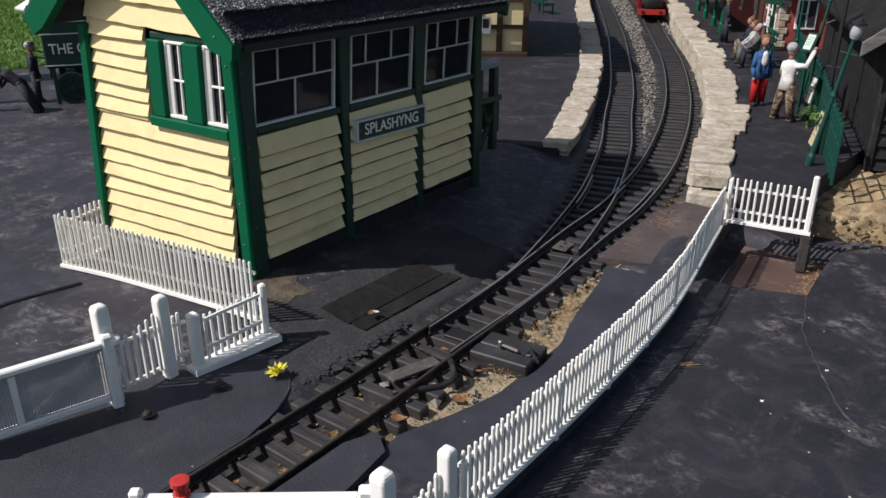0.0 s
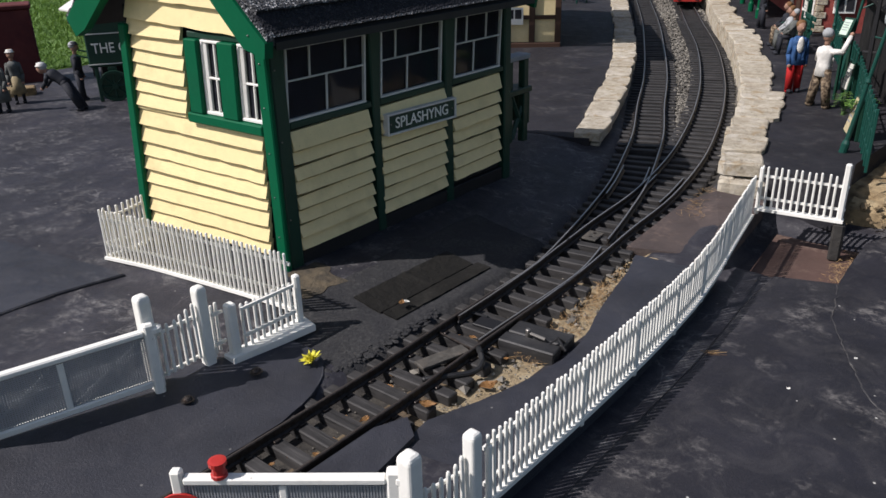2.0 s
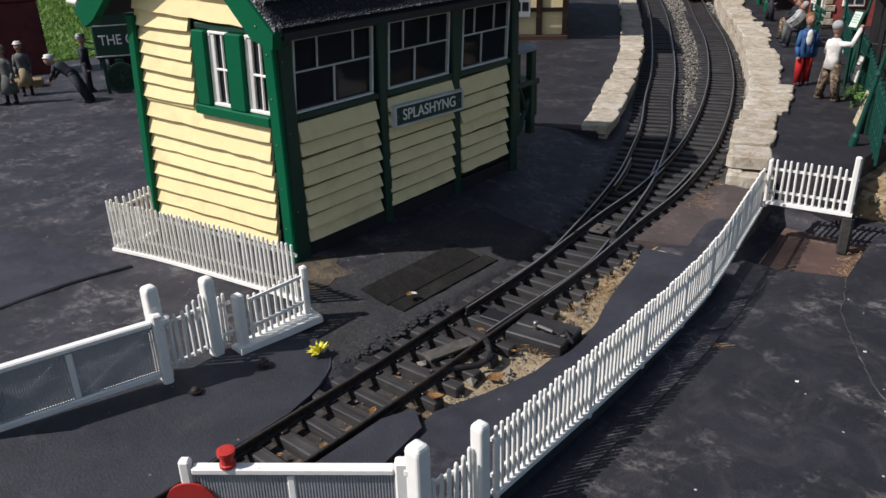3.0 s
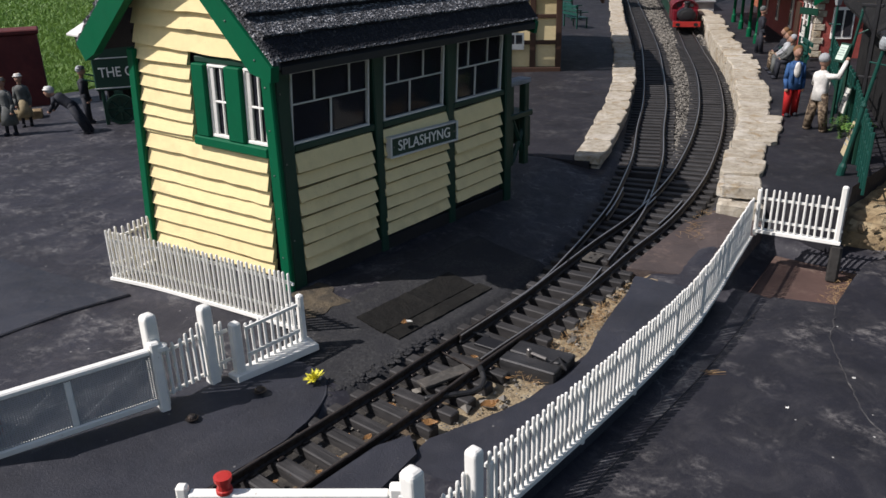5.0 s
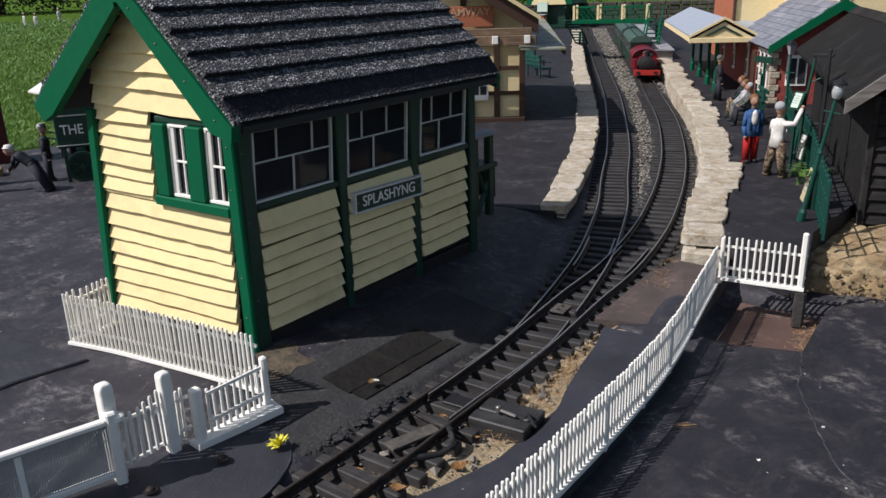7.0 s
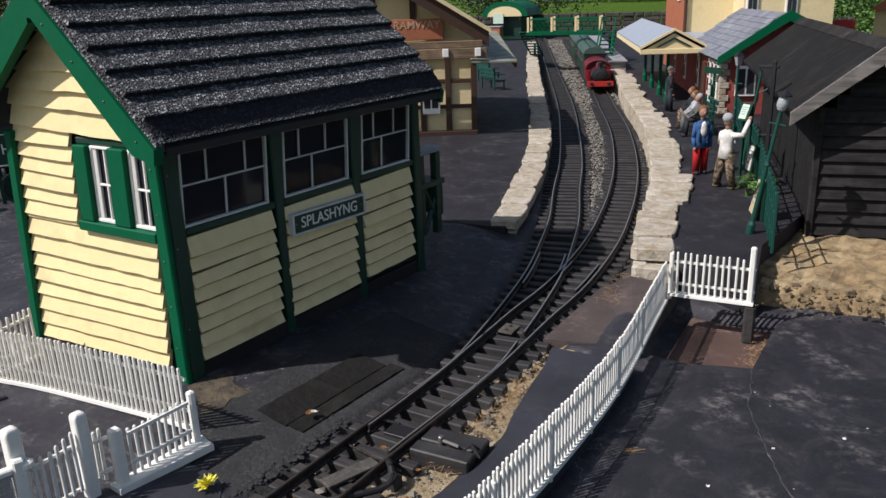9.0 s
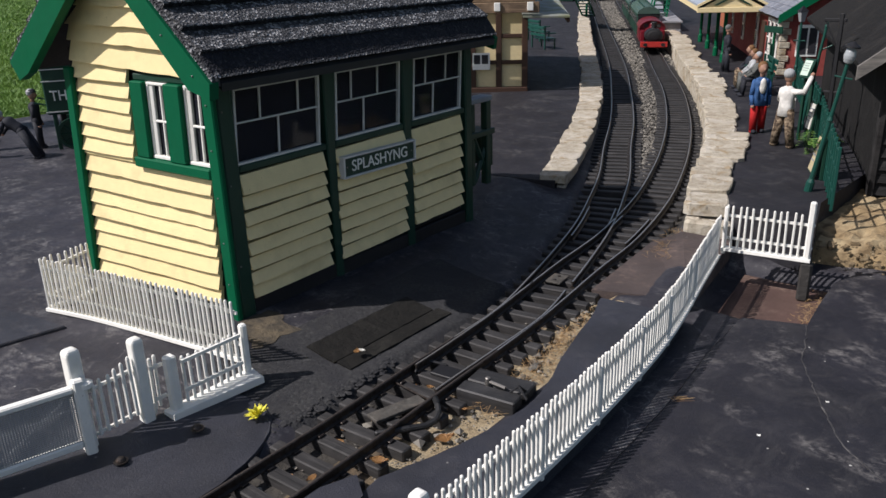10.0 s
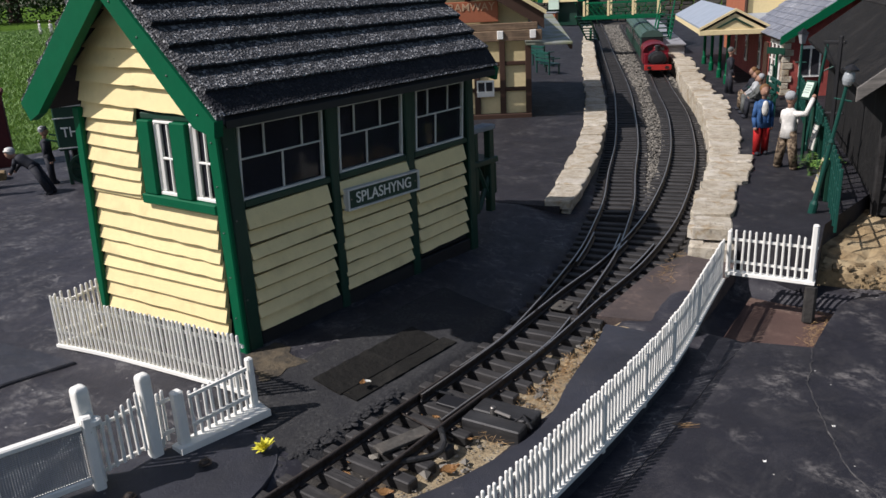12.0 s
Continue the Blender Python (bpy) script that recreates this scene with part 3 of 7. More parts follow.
# old boards let into the ground beside the track
boards = thing("pavement", Matrix(), "weathered dark boards let into the ground", "boarding", kind="structure")
for k, (u0, u1) in enumerate(((-0.3690, -0.3376), (-0.3366, -0.3215))):
    y0, y1 = 0.444 + 0.002 * k + 0.002 * random.random(), 0.566 + 0.006 * k
    bm = bmesh.new()
    n = 26
    for i in range(n):
        ya, yb = y0 + (y1 - y0) * i / n, y0 + (y1 - y0) * (i + 1) / n
        prism(bm, [(u0, ya), (u1, ya), (u1, yb), (u0, yb)], -0.006, [land(u, v) + 0.0016 + 0.0009 * noise.noise((u * 320, v * 130, k)) for u, v in ((u0, ya), (u1, ya), (u1, yb), (u0, yb))])
    bmesh.ops.remove_doubles(bm, verts=bm.verts, dist=0.00005)
    part("plank", bm, OLDWOOD, boards)

PLATE = stony("dusty_plate", (0.10, 0.095, 0.085), (0.05, 0.045, 0.04), (0.15, 0.13, 0.11), 180, 0.7, 0.5)

# ---- railway track ----
def stretch_of(line, y0, y1):
    return [p for p in line if y0 <= p[1] <= y1]


RAILFORM = [(-0.0024, 0), (0.0024, 0), (0.0022, 0.0010), (0.0006, 0.0018), (0.0006, 0.0050), (0.0013, 0.0056), (0.0013, 0.0069), (0.0006, 0.0074), (-0.0006, 0.0074), (-0.0013, 0.0069), (-0.0013, 0.0056), (-0.0006, 0.0050), (-0.0006, 0.0018), (-0.0022, 0.0010)]
TOPS = [0, 0, 0, 0, 0, 0, 0, 1, 0, 0, 0, 0, 0, 0]
track = thing("railway_track", at(-0.257, 0.33, 0), "narrow model railway track with dark rusty rails on tarred sleepers", "track")
inv = Matrix.Translation((0.257, -0.33, 0))


def track_part(name, bm, mats, label=""):
    bm.transform(inv)
    return part(name, bm, mats, track, label)


def rail(line, side, y0, y1, lift=0.0, top=None):
    track_part("rail", sweep(bmesh.new(), offset(stretch_of(line, y0, y1), side * GAUGE / 2), RAILFORM, lift, mats=TOPS), [RAIL, top or RAILTOP])


rail(WEST, -1, -0.6, 0.54, top=DULLTOP)
rail(EAST, 1, -0.6, 0.54, top=DULLTOP)
rail(WEST, -1, 0.53, 4.9)
rail(EAST, 1, 0.53, 4.9)
rail(WEST, 1, 0.66, 4.9, 0.0003)
rail(EAST, -1, 0.66, 4.9, 0.0003)


def blade(line, other, side, tip):
    """A switch blade that runs from the inner side of one stock rail into the other track's rail."""
    run = []
    for y in (tip + (0.664 - tip) * k / 24 for k in range(25)):
        k = ease(tip, 0.664, y)
        stock = xs_at(other, y) + side * (GAUGE / 2 - 0.0034)
        x = stock + (xs_at(line, y) + side * GAUGE / 2 - stock) * k
        run.append((x, y))
    track_part("switch_blade", sweep(bmesh.new(), run, RAILFORM, 0.0003, mats=TOPS), [RAIL, RAILTOP])


blade(WEST, EAST, 1, 0.455)
blade(EAST, WEST, -1, 0.475)
# check rails and the bent wings of the crossing
for line, side, y0, y1 in ((WEST, -1, 0.80, 0.92), (EAST, 1, 0.79, 0.90)):
    track_part("check_rail", sweep(bmesh.new(), offset(stretch_of(line, y0, y1), side * (GAUGE / 2 - 0.0055)), RAILFORM, mats=TOPS), [RAIL, RAILTOP])
for line, side in ((WEST, 1), (EAST, -1)):
    w = offset(stretch_of(line, 0.835, 0.915), side * (GAUGE / 2 - 0.0048))
    track_part("wing_rail", sweep(bmesh.new(), w, RAILFORM, mats=TOPS), [RAIL, RAILTOP])

bm = block(bmesh.new(), -0.0385, 0.0385, -0.0050, 0.0050, -0.0085, 0.0, 0.0009)
for v in bm.verts:
    v.co.z += 0.0005 * noise.noise(v.co * 90)
SL = shared("sleeper", bm, SLEEPER)
SPACING = 0.0216
chairs = bmesh.new()
far_sleepers = bmesh.new()
for line in (WEST, EAST):
    total, s, count = length(line), 0.0, 0
    while s < total - 0.05:
        x, y, h = line_at(line, s)
        gap_here = abs(xs_at(WEST, y) - xs_at(EAST, y))
        s += SPACING
        if line is EAST and y < 0.60:
            continue
        if 0.60 <= y <= 0.985 and gap_here < 0.062:
            if line is EAST:
                xa, xb = xs_at(WEST, y) - 0.037, x + 0.0385
                ca, w = (xa + xb) / 2, (xb - xa) / 0.077
                jit = random.uniform(-0.6, 0.6)
                if 0.0 < w:
                    piece("sleeper", SL, inv @ at(ca, y + 0.004, 0, h + jit + 4) @ Matrix.Diagonal((w, 1.0, 1, 1)), track)
            continue
        m = at(x + random.uniform(-0.0008, 0.0008), y, random.uniform(-0.0006, 0.0003), h + random.uniform(-1.5, 1.5))
        if y < 1.75 and y > -0.02:
            piece("sleeper", SL, inv @ m, track)
        else:
            block(far_sleepers, -0.0385, 0.0385, -0.005, 0.005, -0.0085, 0, 0, m)
        if y < 1.3:
            for side in (-1, 1):
                for inner in (-1, 1):
                    cx = side * GAUGE / 2 + inner * 0.0034
                    block(chairs, cx - 0.0016, cx + 0.0016, -0.0026, 0.0026, 0, 0.0019, 0.0005, m)
track_part("sleeper_run", far_sleepers, SLEEPER)["kind"] = "stuff"
track_part("rail_chair", chairs, RAIL)["kind"] = "stuff"
# plates, stretcher bar, point rod
track_part("plate", block(bmesh.new(), -0.008, 0.008, -0.011, 0.011, 0.0005, 0.0024, 0.0006, at(-0.2865, 0.695, 0.0, 6)), PLATE, "grey metal plate with two screws")
for dy in (-0.005, 0.005):
    track_part("screw", lathe(bmesh.new(), [(0.0016, 0), (0.0016, 0.0006), (0.0009, 0.0009)], 8, at(-0.2865 - dy * 0.1, 0.695 + dy, 0.0024)), RAIL)
track_part("plate", block(bmesh.new(), -0.0064, 0.0064, -0.0210, 0.0210, 0.0004, 0.0030, 0.0004, at(-0.2545, 0.4255, 0.0005, -16, ry=-2)), PLATE, "dusty tie plate between the rails")
track_part("plate", block(bmesh.new(), -0.0145, 0.0145, -0.0075, 0.0075, 0.0002, 0.0026, 0.0005, at(-0.2555, 0.4880, 0.0, 6)), BLACKPAINT, "black plate over the point rod")
track_part("stretcher_bar", rod(bmesh.new(), (-0.282, 0.452, 0.0025), (-0.226, 0.446, 0.0022), 0.0008), RAIL)
# cable beside the near rail
cable = bmesh.new()
pts = [(-0.2465, 0.396, 0.0012), (-0.2390, 0.404, 0.0020), (-0.2320, 0.413, 0.0018), (-0.2262, 0.4225, 0.0012), (-0.2235, 0.4300, 0.0024), (-0.2255, 0.4360, 0.0050), (-0.2300, 0.4400, 0.0078), (-0.2350, 0.4440, 0.0080), (-0.2400, 0.4500, 0.0040)]
for p, q in zip(pts, pts[1:]):
    limb(cable, p, q, 0.0022, 0.0022)
track_part("cable", cable, RUBBER, "black cable looped over the sleeper ends")
cable = bmesh.new()
pts = [(-0.279, 0.474, 0.002), (-0.284, 0.482, 0.006), (-0.280, 0.492, 0.003), (-0.268, 0.497, 0.001)]
for p, q in zip(pts, pts[1:]):
    limb(cable, p, q, 0.0012, 0.0012)
track_part("cable", cable, RUBBER, "short black wire under the rail")

# point lever on long timbers
lever = thing("point_lever", at(-0.208, 0.487, 0, 8), "small hand lever for the points on two black timbers", "lever")
for k, (y0, y1) in enumerate(((-0.0150, -0.0010), (0.0020, 0.0215))):
    part("timber", boxed(-0.030, 0.0170 + 0.0010 * k, y0, y1, -0.0085, 0.0056 - 0.001 * k, 0.0010), BLACKWOOD, lever)
part("pivot", lathe(bmesh.new(), [(0.0021, 0.003), (0.0021, 0.0105), (0.0015, 0.0112)], 10, at(-0.012, 0.001)), STEEL, lever)
part("handle", rod(bmesh.new(), (-0.010, 0.001, 0.0078), (0.0035, -0.001, 0.0074), 0.0013), STEEL, lever, "worn steel handle")
bm = bmesh.new()
for p, q in (((0.006, -0.003, 0.004), (0.013, 0.001, 0.0105)), ((0.013, 0.001, 0.0105), (0.021, -0.003, 0.004)), ((0.013, 0.001, 0.0105), (0.016, 0.007, 0.004))):
    limb(bm, p, q, 0.0009, 0.0009)
part("bracket", bm, BLACKPAINT, lever)

# ---- signal box ----
BX, BY, BB = -0.448, 0.443, 0.0125          # front face, near gable, ground
box = thing("signal_box", at(-0.54, 0.60, BB), "cream-yellow weatherboarded signal box with green frame and black felt roof", "signal box")
SHEAR = Matrix.Translation((0.54, -0.60, -BB)) @ Matrix(((1, 0, 0, 0), (0.07, 1, 0, 0.07 * 0.448), (0, 0, 1, 0), (0, 0, 0, 1)))
XB, YF = -0.651, 0.770                      # back wall, far gable
MID, APEX = -0.544, 0.3345                  # ridge
SLOPES = {1: (0.124, 0.955), -1: (0.155, 0.765)}   # run and pitch of the front and back slopes


def box_part(name, bm, mat, parent=None, label="", lean_x=0.0, lean_y=0.0):
    for v in bm.verts:
        v.co.x += lean_x * (v.co.z - 0.208)
        v.co.y += lean_y * (v.co.z - 0.206)
    bm.transform(SHEAR)
    return part(name, bm, mat, parent or box, label)


# near-black lining behind boards and windows, its colour standing in for the room's shade
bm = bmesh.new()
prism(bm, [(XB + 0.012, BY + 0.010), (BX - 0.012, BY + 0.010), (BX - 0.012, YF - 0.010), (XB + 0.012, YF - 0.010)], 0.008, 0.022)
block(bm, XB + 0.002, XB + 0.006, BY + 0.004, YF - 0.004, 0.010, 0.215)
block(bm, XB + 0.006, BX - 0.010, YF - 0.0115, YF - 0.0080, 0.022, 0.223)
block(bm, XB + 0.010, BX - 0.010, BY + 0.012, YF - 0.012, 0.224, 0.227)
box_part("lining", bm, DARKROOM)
bm = bmesh.new()
for y0, y1 in ((YF - 0.006, YF - 0.001),):
    q = [(XB + 0.006, 0.012), (BX - 0.006, 0.012), (BX - 0.006, 0.213), (MID, 0.30), (XB + 0.006, 0.213)]
    prism(bm, q, y0, y1, m=Matrix(((1, 0, 0, 0), (0, 0, 1, 0), (0, 1, 0, 0), (0, 0, 0, 1))))
box_part("far_wall", bm, YELLOW)
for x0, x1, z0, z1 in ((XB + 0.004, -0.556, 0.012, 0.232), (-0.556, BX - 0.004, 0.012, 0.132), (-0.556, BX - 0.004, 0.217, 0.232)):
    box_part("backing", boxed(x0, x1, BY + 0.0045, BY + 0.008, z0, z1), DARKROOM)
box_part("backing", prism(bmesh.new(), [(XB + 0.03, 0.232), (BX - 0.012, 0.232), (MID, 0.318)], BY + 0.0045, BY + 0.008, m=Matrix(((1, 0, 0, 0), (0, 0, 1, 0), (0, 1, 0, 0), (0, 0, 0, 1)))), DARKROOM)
# shows near black in the front boards' gaps, in place of lap shade
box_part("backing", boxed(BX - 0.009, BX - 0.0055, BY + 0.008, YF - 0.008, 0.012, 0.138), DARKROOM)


def weatherboard(x0, x1, z0, z1, high, axis, cut=False):
    """One lapped board, its foot at z0 at one end and z1 at the other: thin at its top edge, thick and proud at its foot, a little uneven."""
    bm = bmesh.new()
    n = max(2, int((x1 - x0) / 0.012))
    wob = random.uniform(0, 50)
    out = random.uniform(-0.0004, 0.0009)
    rows = []
    for i in range(n + 1):
        k = i / n
        a = x0 + (x1 - x0) * k
        za = z0 + (z1 - z0) * k + 0.0005 * noise.noise((a * 45, wob, 0))
        d = out + 0.0006 * noise.noise((a * 30, wob, 5))
        zb = z0 + (z1 - z0) * k + high
        la, lb = a, a
        if cut:
            la = XR(za, -1) + (XR(za, 1) - XR(za, -1)) * k
            lb = XR(zb, -1) + (XR(zb, 1) - XR(zb, -1)) * k
        # (along, out, up) for foot-out, foot-in, top-in, top-out
        foot, top = (-0.0034, 0.0012) if axis == "x" else (-0.0040, 0.0002)
        rows.append([(la, foot - d, za), (la, 0.0005, za), (lb, 0.0032, zb), (lb, top - d, zb)])
    vv = []
    for r in rows:
        vv.append([bm.verts.new((a, BY + o, z) if axis == "x" else (BX - o, a, z)) for a, o, z in r])
    for r0, r1 in zip(vv, vv[1:]):
        for i in range(4):
            bm.faces.new((r0[i], r1[i], r1[(i + 1) % 4], r0[(i + 1) % 4]))
    bm.faces.new(vv[0])
    bm.faces.new(vv[-1][::-1])
    lip = [bm.edges.get((r0[0], r1[0])) for r0, r1 in zip(vv, vv[1:])]
    bmesh.ops.bevel(bm, geom=lip, offset=0.0006, segments=1, affect="EDGES")
    return box_part("board", bm, YELLOW)


def XR(z, side):
    """Where the gable's boards end at a height."""
    if side < 0:
        return max(-0.664 + 0.127 * z, MID - max((APEX - 0.012 - z) / SLOPES[-1][1], 0.004))
    return min(-0.4725 + 0.062 * z, MID + max((APEX - 0.012 - z) / SLOPES[1][1], 0.004))


random.seed(11)
# feet of the gable's boards at their two ends; those beside the window are short
FEET = ((0.0142, 0.0220), (0.0291, 0.0344), (0.0441, 0.0493), (0.0597, 0.0649), (0.0747, 0.0762), (0.0890, 0.0896), (0.1033, 0.1030), (0.1208, 0.1200),
        (0.1400, 0.1400), (0.1541, 0.1526), (0.1672, 0.1651), (0.1820, 0.1794), (0.1943, 0.1925), (0.2071, 0.2059),
        (0.2216, 0.2140), (0.2394, 0.2345), (0.2532, 0.2514), (0.2690, 0.2670), (0.2850, 0.2835), (0.3000, 0.2990))
for k, (za, zb) in enumerate(FEET):
    nxt = FEET[min(k + 1, len(FEET) - 1)]
    high = max(0.012, min(nxt[0] - za, nxt[1] - zb)) + 0.0018
    if k == 7:
        high = 0.0165
    left, right = XR(za, -1) + random.uniform(-0.001, 0.0012), XR(zb, 1) + random.uniform(-0.001, 0.001)
    if 8 <= k <= 13:
        weatherboard(left, -0.5745 + 0.085 * zb + random.uniform(-0.001, 0.001), za, zb, high, "x")
    else:
        weatherboard(left, right, za, zb, high, "x", cut=k > 13)
box_part("board", boxed(XR(0.135, -1), -0.5660, BY - 0.0020, BY + 0.002, 0.1360, 0.1415, 0.0004), YELLOW)
BAYS = ((0.4560, 0.5505, 0.0262, 0.01335), (0.5630, 0.6590, 0.0297, 0.01345), (0.6712, 0.7540, 0.0340, 0.01400))
for y0, y1, z, step in BAYS:
    while z < 0.128:
        up = random.uniform(0.0008, 0.0026)
        weatherboard(y0 + random.uniform(-0.0008, 0.001), y1 + random.uniform(-0.001, 0.0008), z + random.uniform(-0.0006, 0.0006), z + up, step - 0.0030 if z + step < 0.128 else 0.137 - z - up, "y")
        z += step

# green frame; front posts and beams take a darker paint in place of shade
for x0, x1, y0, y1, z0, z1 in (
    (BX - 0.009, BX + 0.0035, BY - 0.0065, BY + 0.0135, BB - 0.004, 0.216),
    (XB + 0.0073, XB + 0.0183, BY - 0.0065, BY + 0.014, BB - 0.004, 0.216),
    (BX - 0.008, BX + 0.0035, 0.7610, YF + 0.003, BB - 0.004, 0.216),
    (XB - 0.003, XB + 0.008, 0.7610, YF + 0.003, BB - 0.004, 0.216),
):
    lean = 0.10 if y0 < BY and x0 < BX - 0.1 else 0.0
    # corner cut in two so its front side can carry the shade's darker green
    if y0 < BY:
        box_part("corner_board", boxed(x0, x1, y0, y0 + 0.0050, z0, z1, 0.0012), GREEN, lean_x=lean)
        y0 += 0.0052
    box_part("corner_post", boxed(x0, x1 - 0.0006, y0, y1, z0, z1, 0.0015), DARK_AND_SHADE_GREEN, lean_x=lean)
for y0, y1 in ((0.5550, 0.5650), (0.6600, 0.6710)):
    box_part("post", boxed(BX - 0.008, BX + 0.0022, y0, y1, 0.012, 0.212, 0.0012), DARK_AND_SHADE_GREEN)
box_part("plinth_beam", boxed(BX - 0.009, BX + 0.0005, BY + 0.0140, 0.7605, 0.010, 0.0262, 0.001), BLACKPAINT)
box_part("sill_beam", boxed(BX - 0.008, BX + 0.0015, BY + 0.0140, 0.5545, 0.1378, 0.1440, 0.001), DARK_AND_SHADE_GREEN)
box_part("sill_beam", boxed(BX - 0.008, BX + 0.0015, 0.5655, 0.6595, 0.1378, 0.1440, 0.001), DARK_AND_SHADE_GREEN)
box_part("sill_beam", boxed(BX - 0.008, BX + 0.0015, 0.6715, 0.7605, 0.1378, 0.1440, 0.001), DARK_AND_SHADE_GREEN)
box_part("head_beam", boxed(BX - 0.007, BX + 0.0008, BY + 0.0140, 0.7605, 0.2075, 0.2200, 0.001), BLACKPAINT)
box_part("back_wall", boxed(XB - 0.001, XB + 0.0015, BY + 0.015, 0.7605, 0.014, 0.216), YELLOW)


def window(name, axis, a0, a1, z0, z1, mids, lows, cross, out, bar=0.0022):
    """White window: frame, glazing bars and a dark glass pane."""
    def bx(p0, p1, q0, q1, d0, d1, b=0.0005):
        return boxed(p0, p1, BY + d0, BY + d1, q0, q1, b) if axis == "x" else boxed(BX - d1, BX - d0, p0, p1, q0, q1, b)
    bm = bx(a0, a1, z0, z0 + 0.0030, out - 0.0010, out + 0.003)
    for q in ((a0, a1, z1 - 0.0024, z1), (a0, a0 + 0.0024, z0 + 0.003, z1 - 0.0024), (a1 - 0.0024, a1, z0 + 0.003, z1 - 0.0024)):
        t = bx(*q, out - 0.0006, out + 0.003)
        m_ = bpy.data.meshes.new("t")
        t.to_mesh(m_)
        t.free()
        bm.from_mesh(m_)
        bpy.data.meshes.remove(m_)
    tilt = {"lean_x": 0.06} if axis == "x" else {"lean_y": 0.075}
    win = box_part("window", bm, WHITE if axis == "x" else OFFWHITE, None, "white-painted window with glazing bars and dark glass", **tilt)
    zc = z0 + (z1 - z0) * cross
    for k, (p0, p1, q0, q1) in enumerate([(a0 + 0.0024, a1 - 0.0024, zc - bar / 2, zc + bar / 2)] + [(m - bar / 2, m + bar / 2, zc + bar / 2, z1 - 0.0024) for m in mids] + [(m - bar / 2, m + bar / 2, z0 + 0.003, zc - bar / 2) for m in lows]):
        box_part("glazing_bar", bx(p0, p1, q0, q1, out + 0.0004, out + 0.0024), WHITE if axis == "x" else OFFWHITE, win, **tilt)
    box_part("pane", bx(a0 + 0.001, a1 - 0.001, z0 + 0.001, z1 - 0.001, out + 0.0030, out + 0.0038, 0), GLASS, win, **tilt)


for y0, y1, m0, m1, low in ((0.4605, 0.5535, 0.4880, 0.5295, 0.5070), (0.5725, 0.6605, 0.5940, 0.6295, 0.6105), (0.6805, 0.7600, 0.7010, 0.7340, 0.7140)):
    window("window", "y", y0, y1, 0.1430, 0.2062, (m0, m1), (low,), 0.55, 0.0005, 0.0015)
# jambs too: the front's shade is put into their green
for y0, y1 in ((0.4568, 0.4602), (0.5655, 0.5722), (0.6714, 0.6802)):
    box_part("jamb", boxed(BX - 0.006, BX - 0.0002, y0, y1, 0.1442, 0.2074, 0.0006), DARK_AND_SHADE_GREEN, lean_y=0.075)
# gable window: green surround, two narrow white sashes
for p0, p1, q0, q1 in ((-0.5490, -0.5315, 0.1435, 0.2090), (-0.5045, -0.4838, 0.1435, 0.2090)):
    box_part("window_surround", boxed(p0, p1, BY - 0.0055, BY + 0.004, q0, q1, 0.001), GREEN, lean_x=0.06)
# head board, with the roof's shade put into its green
box_part("window_surround", boxed(-0.5490, -0.4570, BY - 0.0010, BY + 0.004, 0.2092, 0.2150, 0.001), DARK_AND_SHADE_GREEN)
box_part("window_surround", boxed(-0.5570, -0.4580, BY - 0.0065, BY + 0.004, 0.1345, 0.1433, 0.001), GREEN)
for x0 in (-0.5312, -0.4835):
    window("window", "x", x0, x0 + 0.0264, 0.1437, 0.2088, (x0 + 0.0165,), (x0 + 0.0165,), 0.50, -0.001, 0.0020)
    box_part("sash_stile", boxed(x0 + 0.0024, x0 + 0.0075, BY - 0.0006, BY + 0.0018, 0.1468, 0.2064, 0.0005), OFFWHITE, lean_x=0.06)

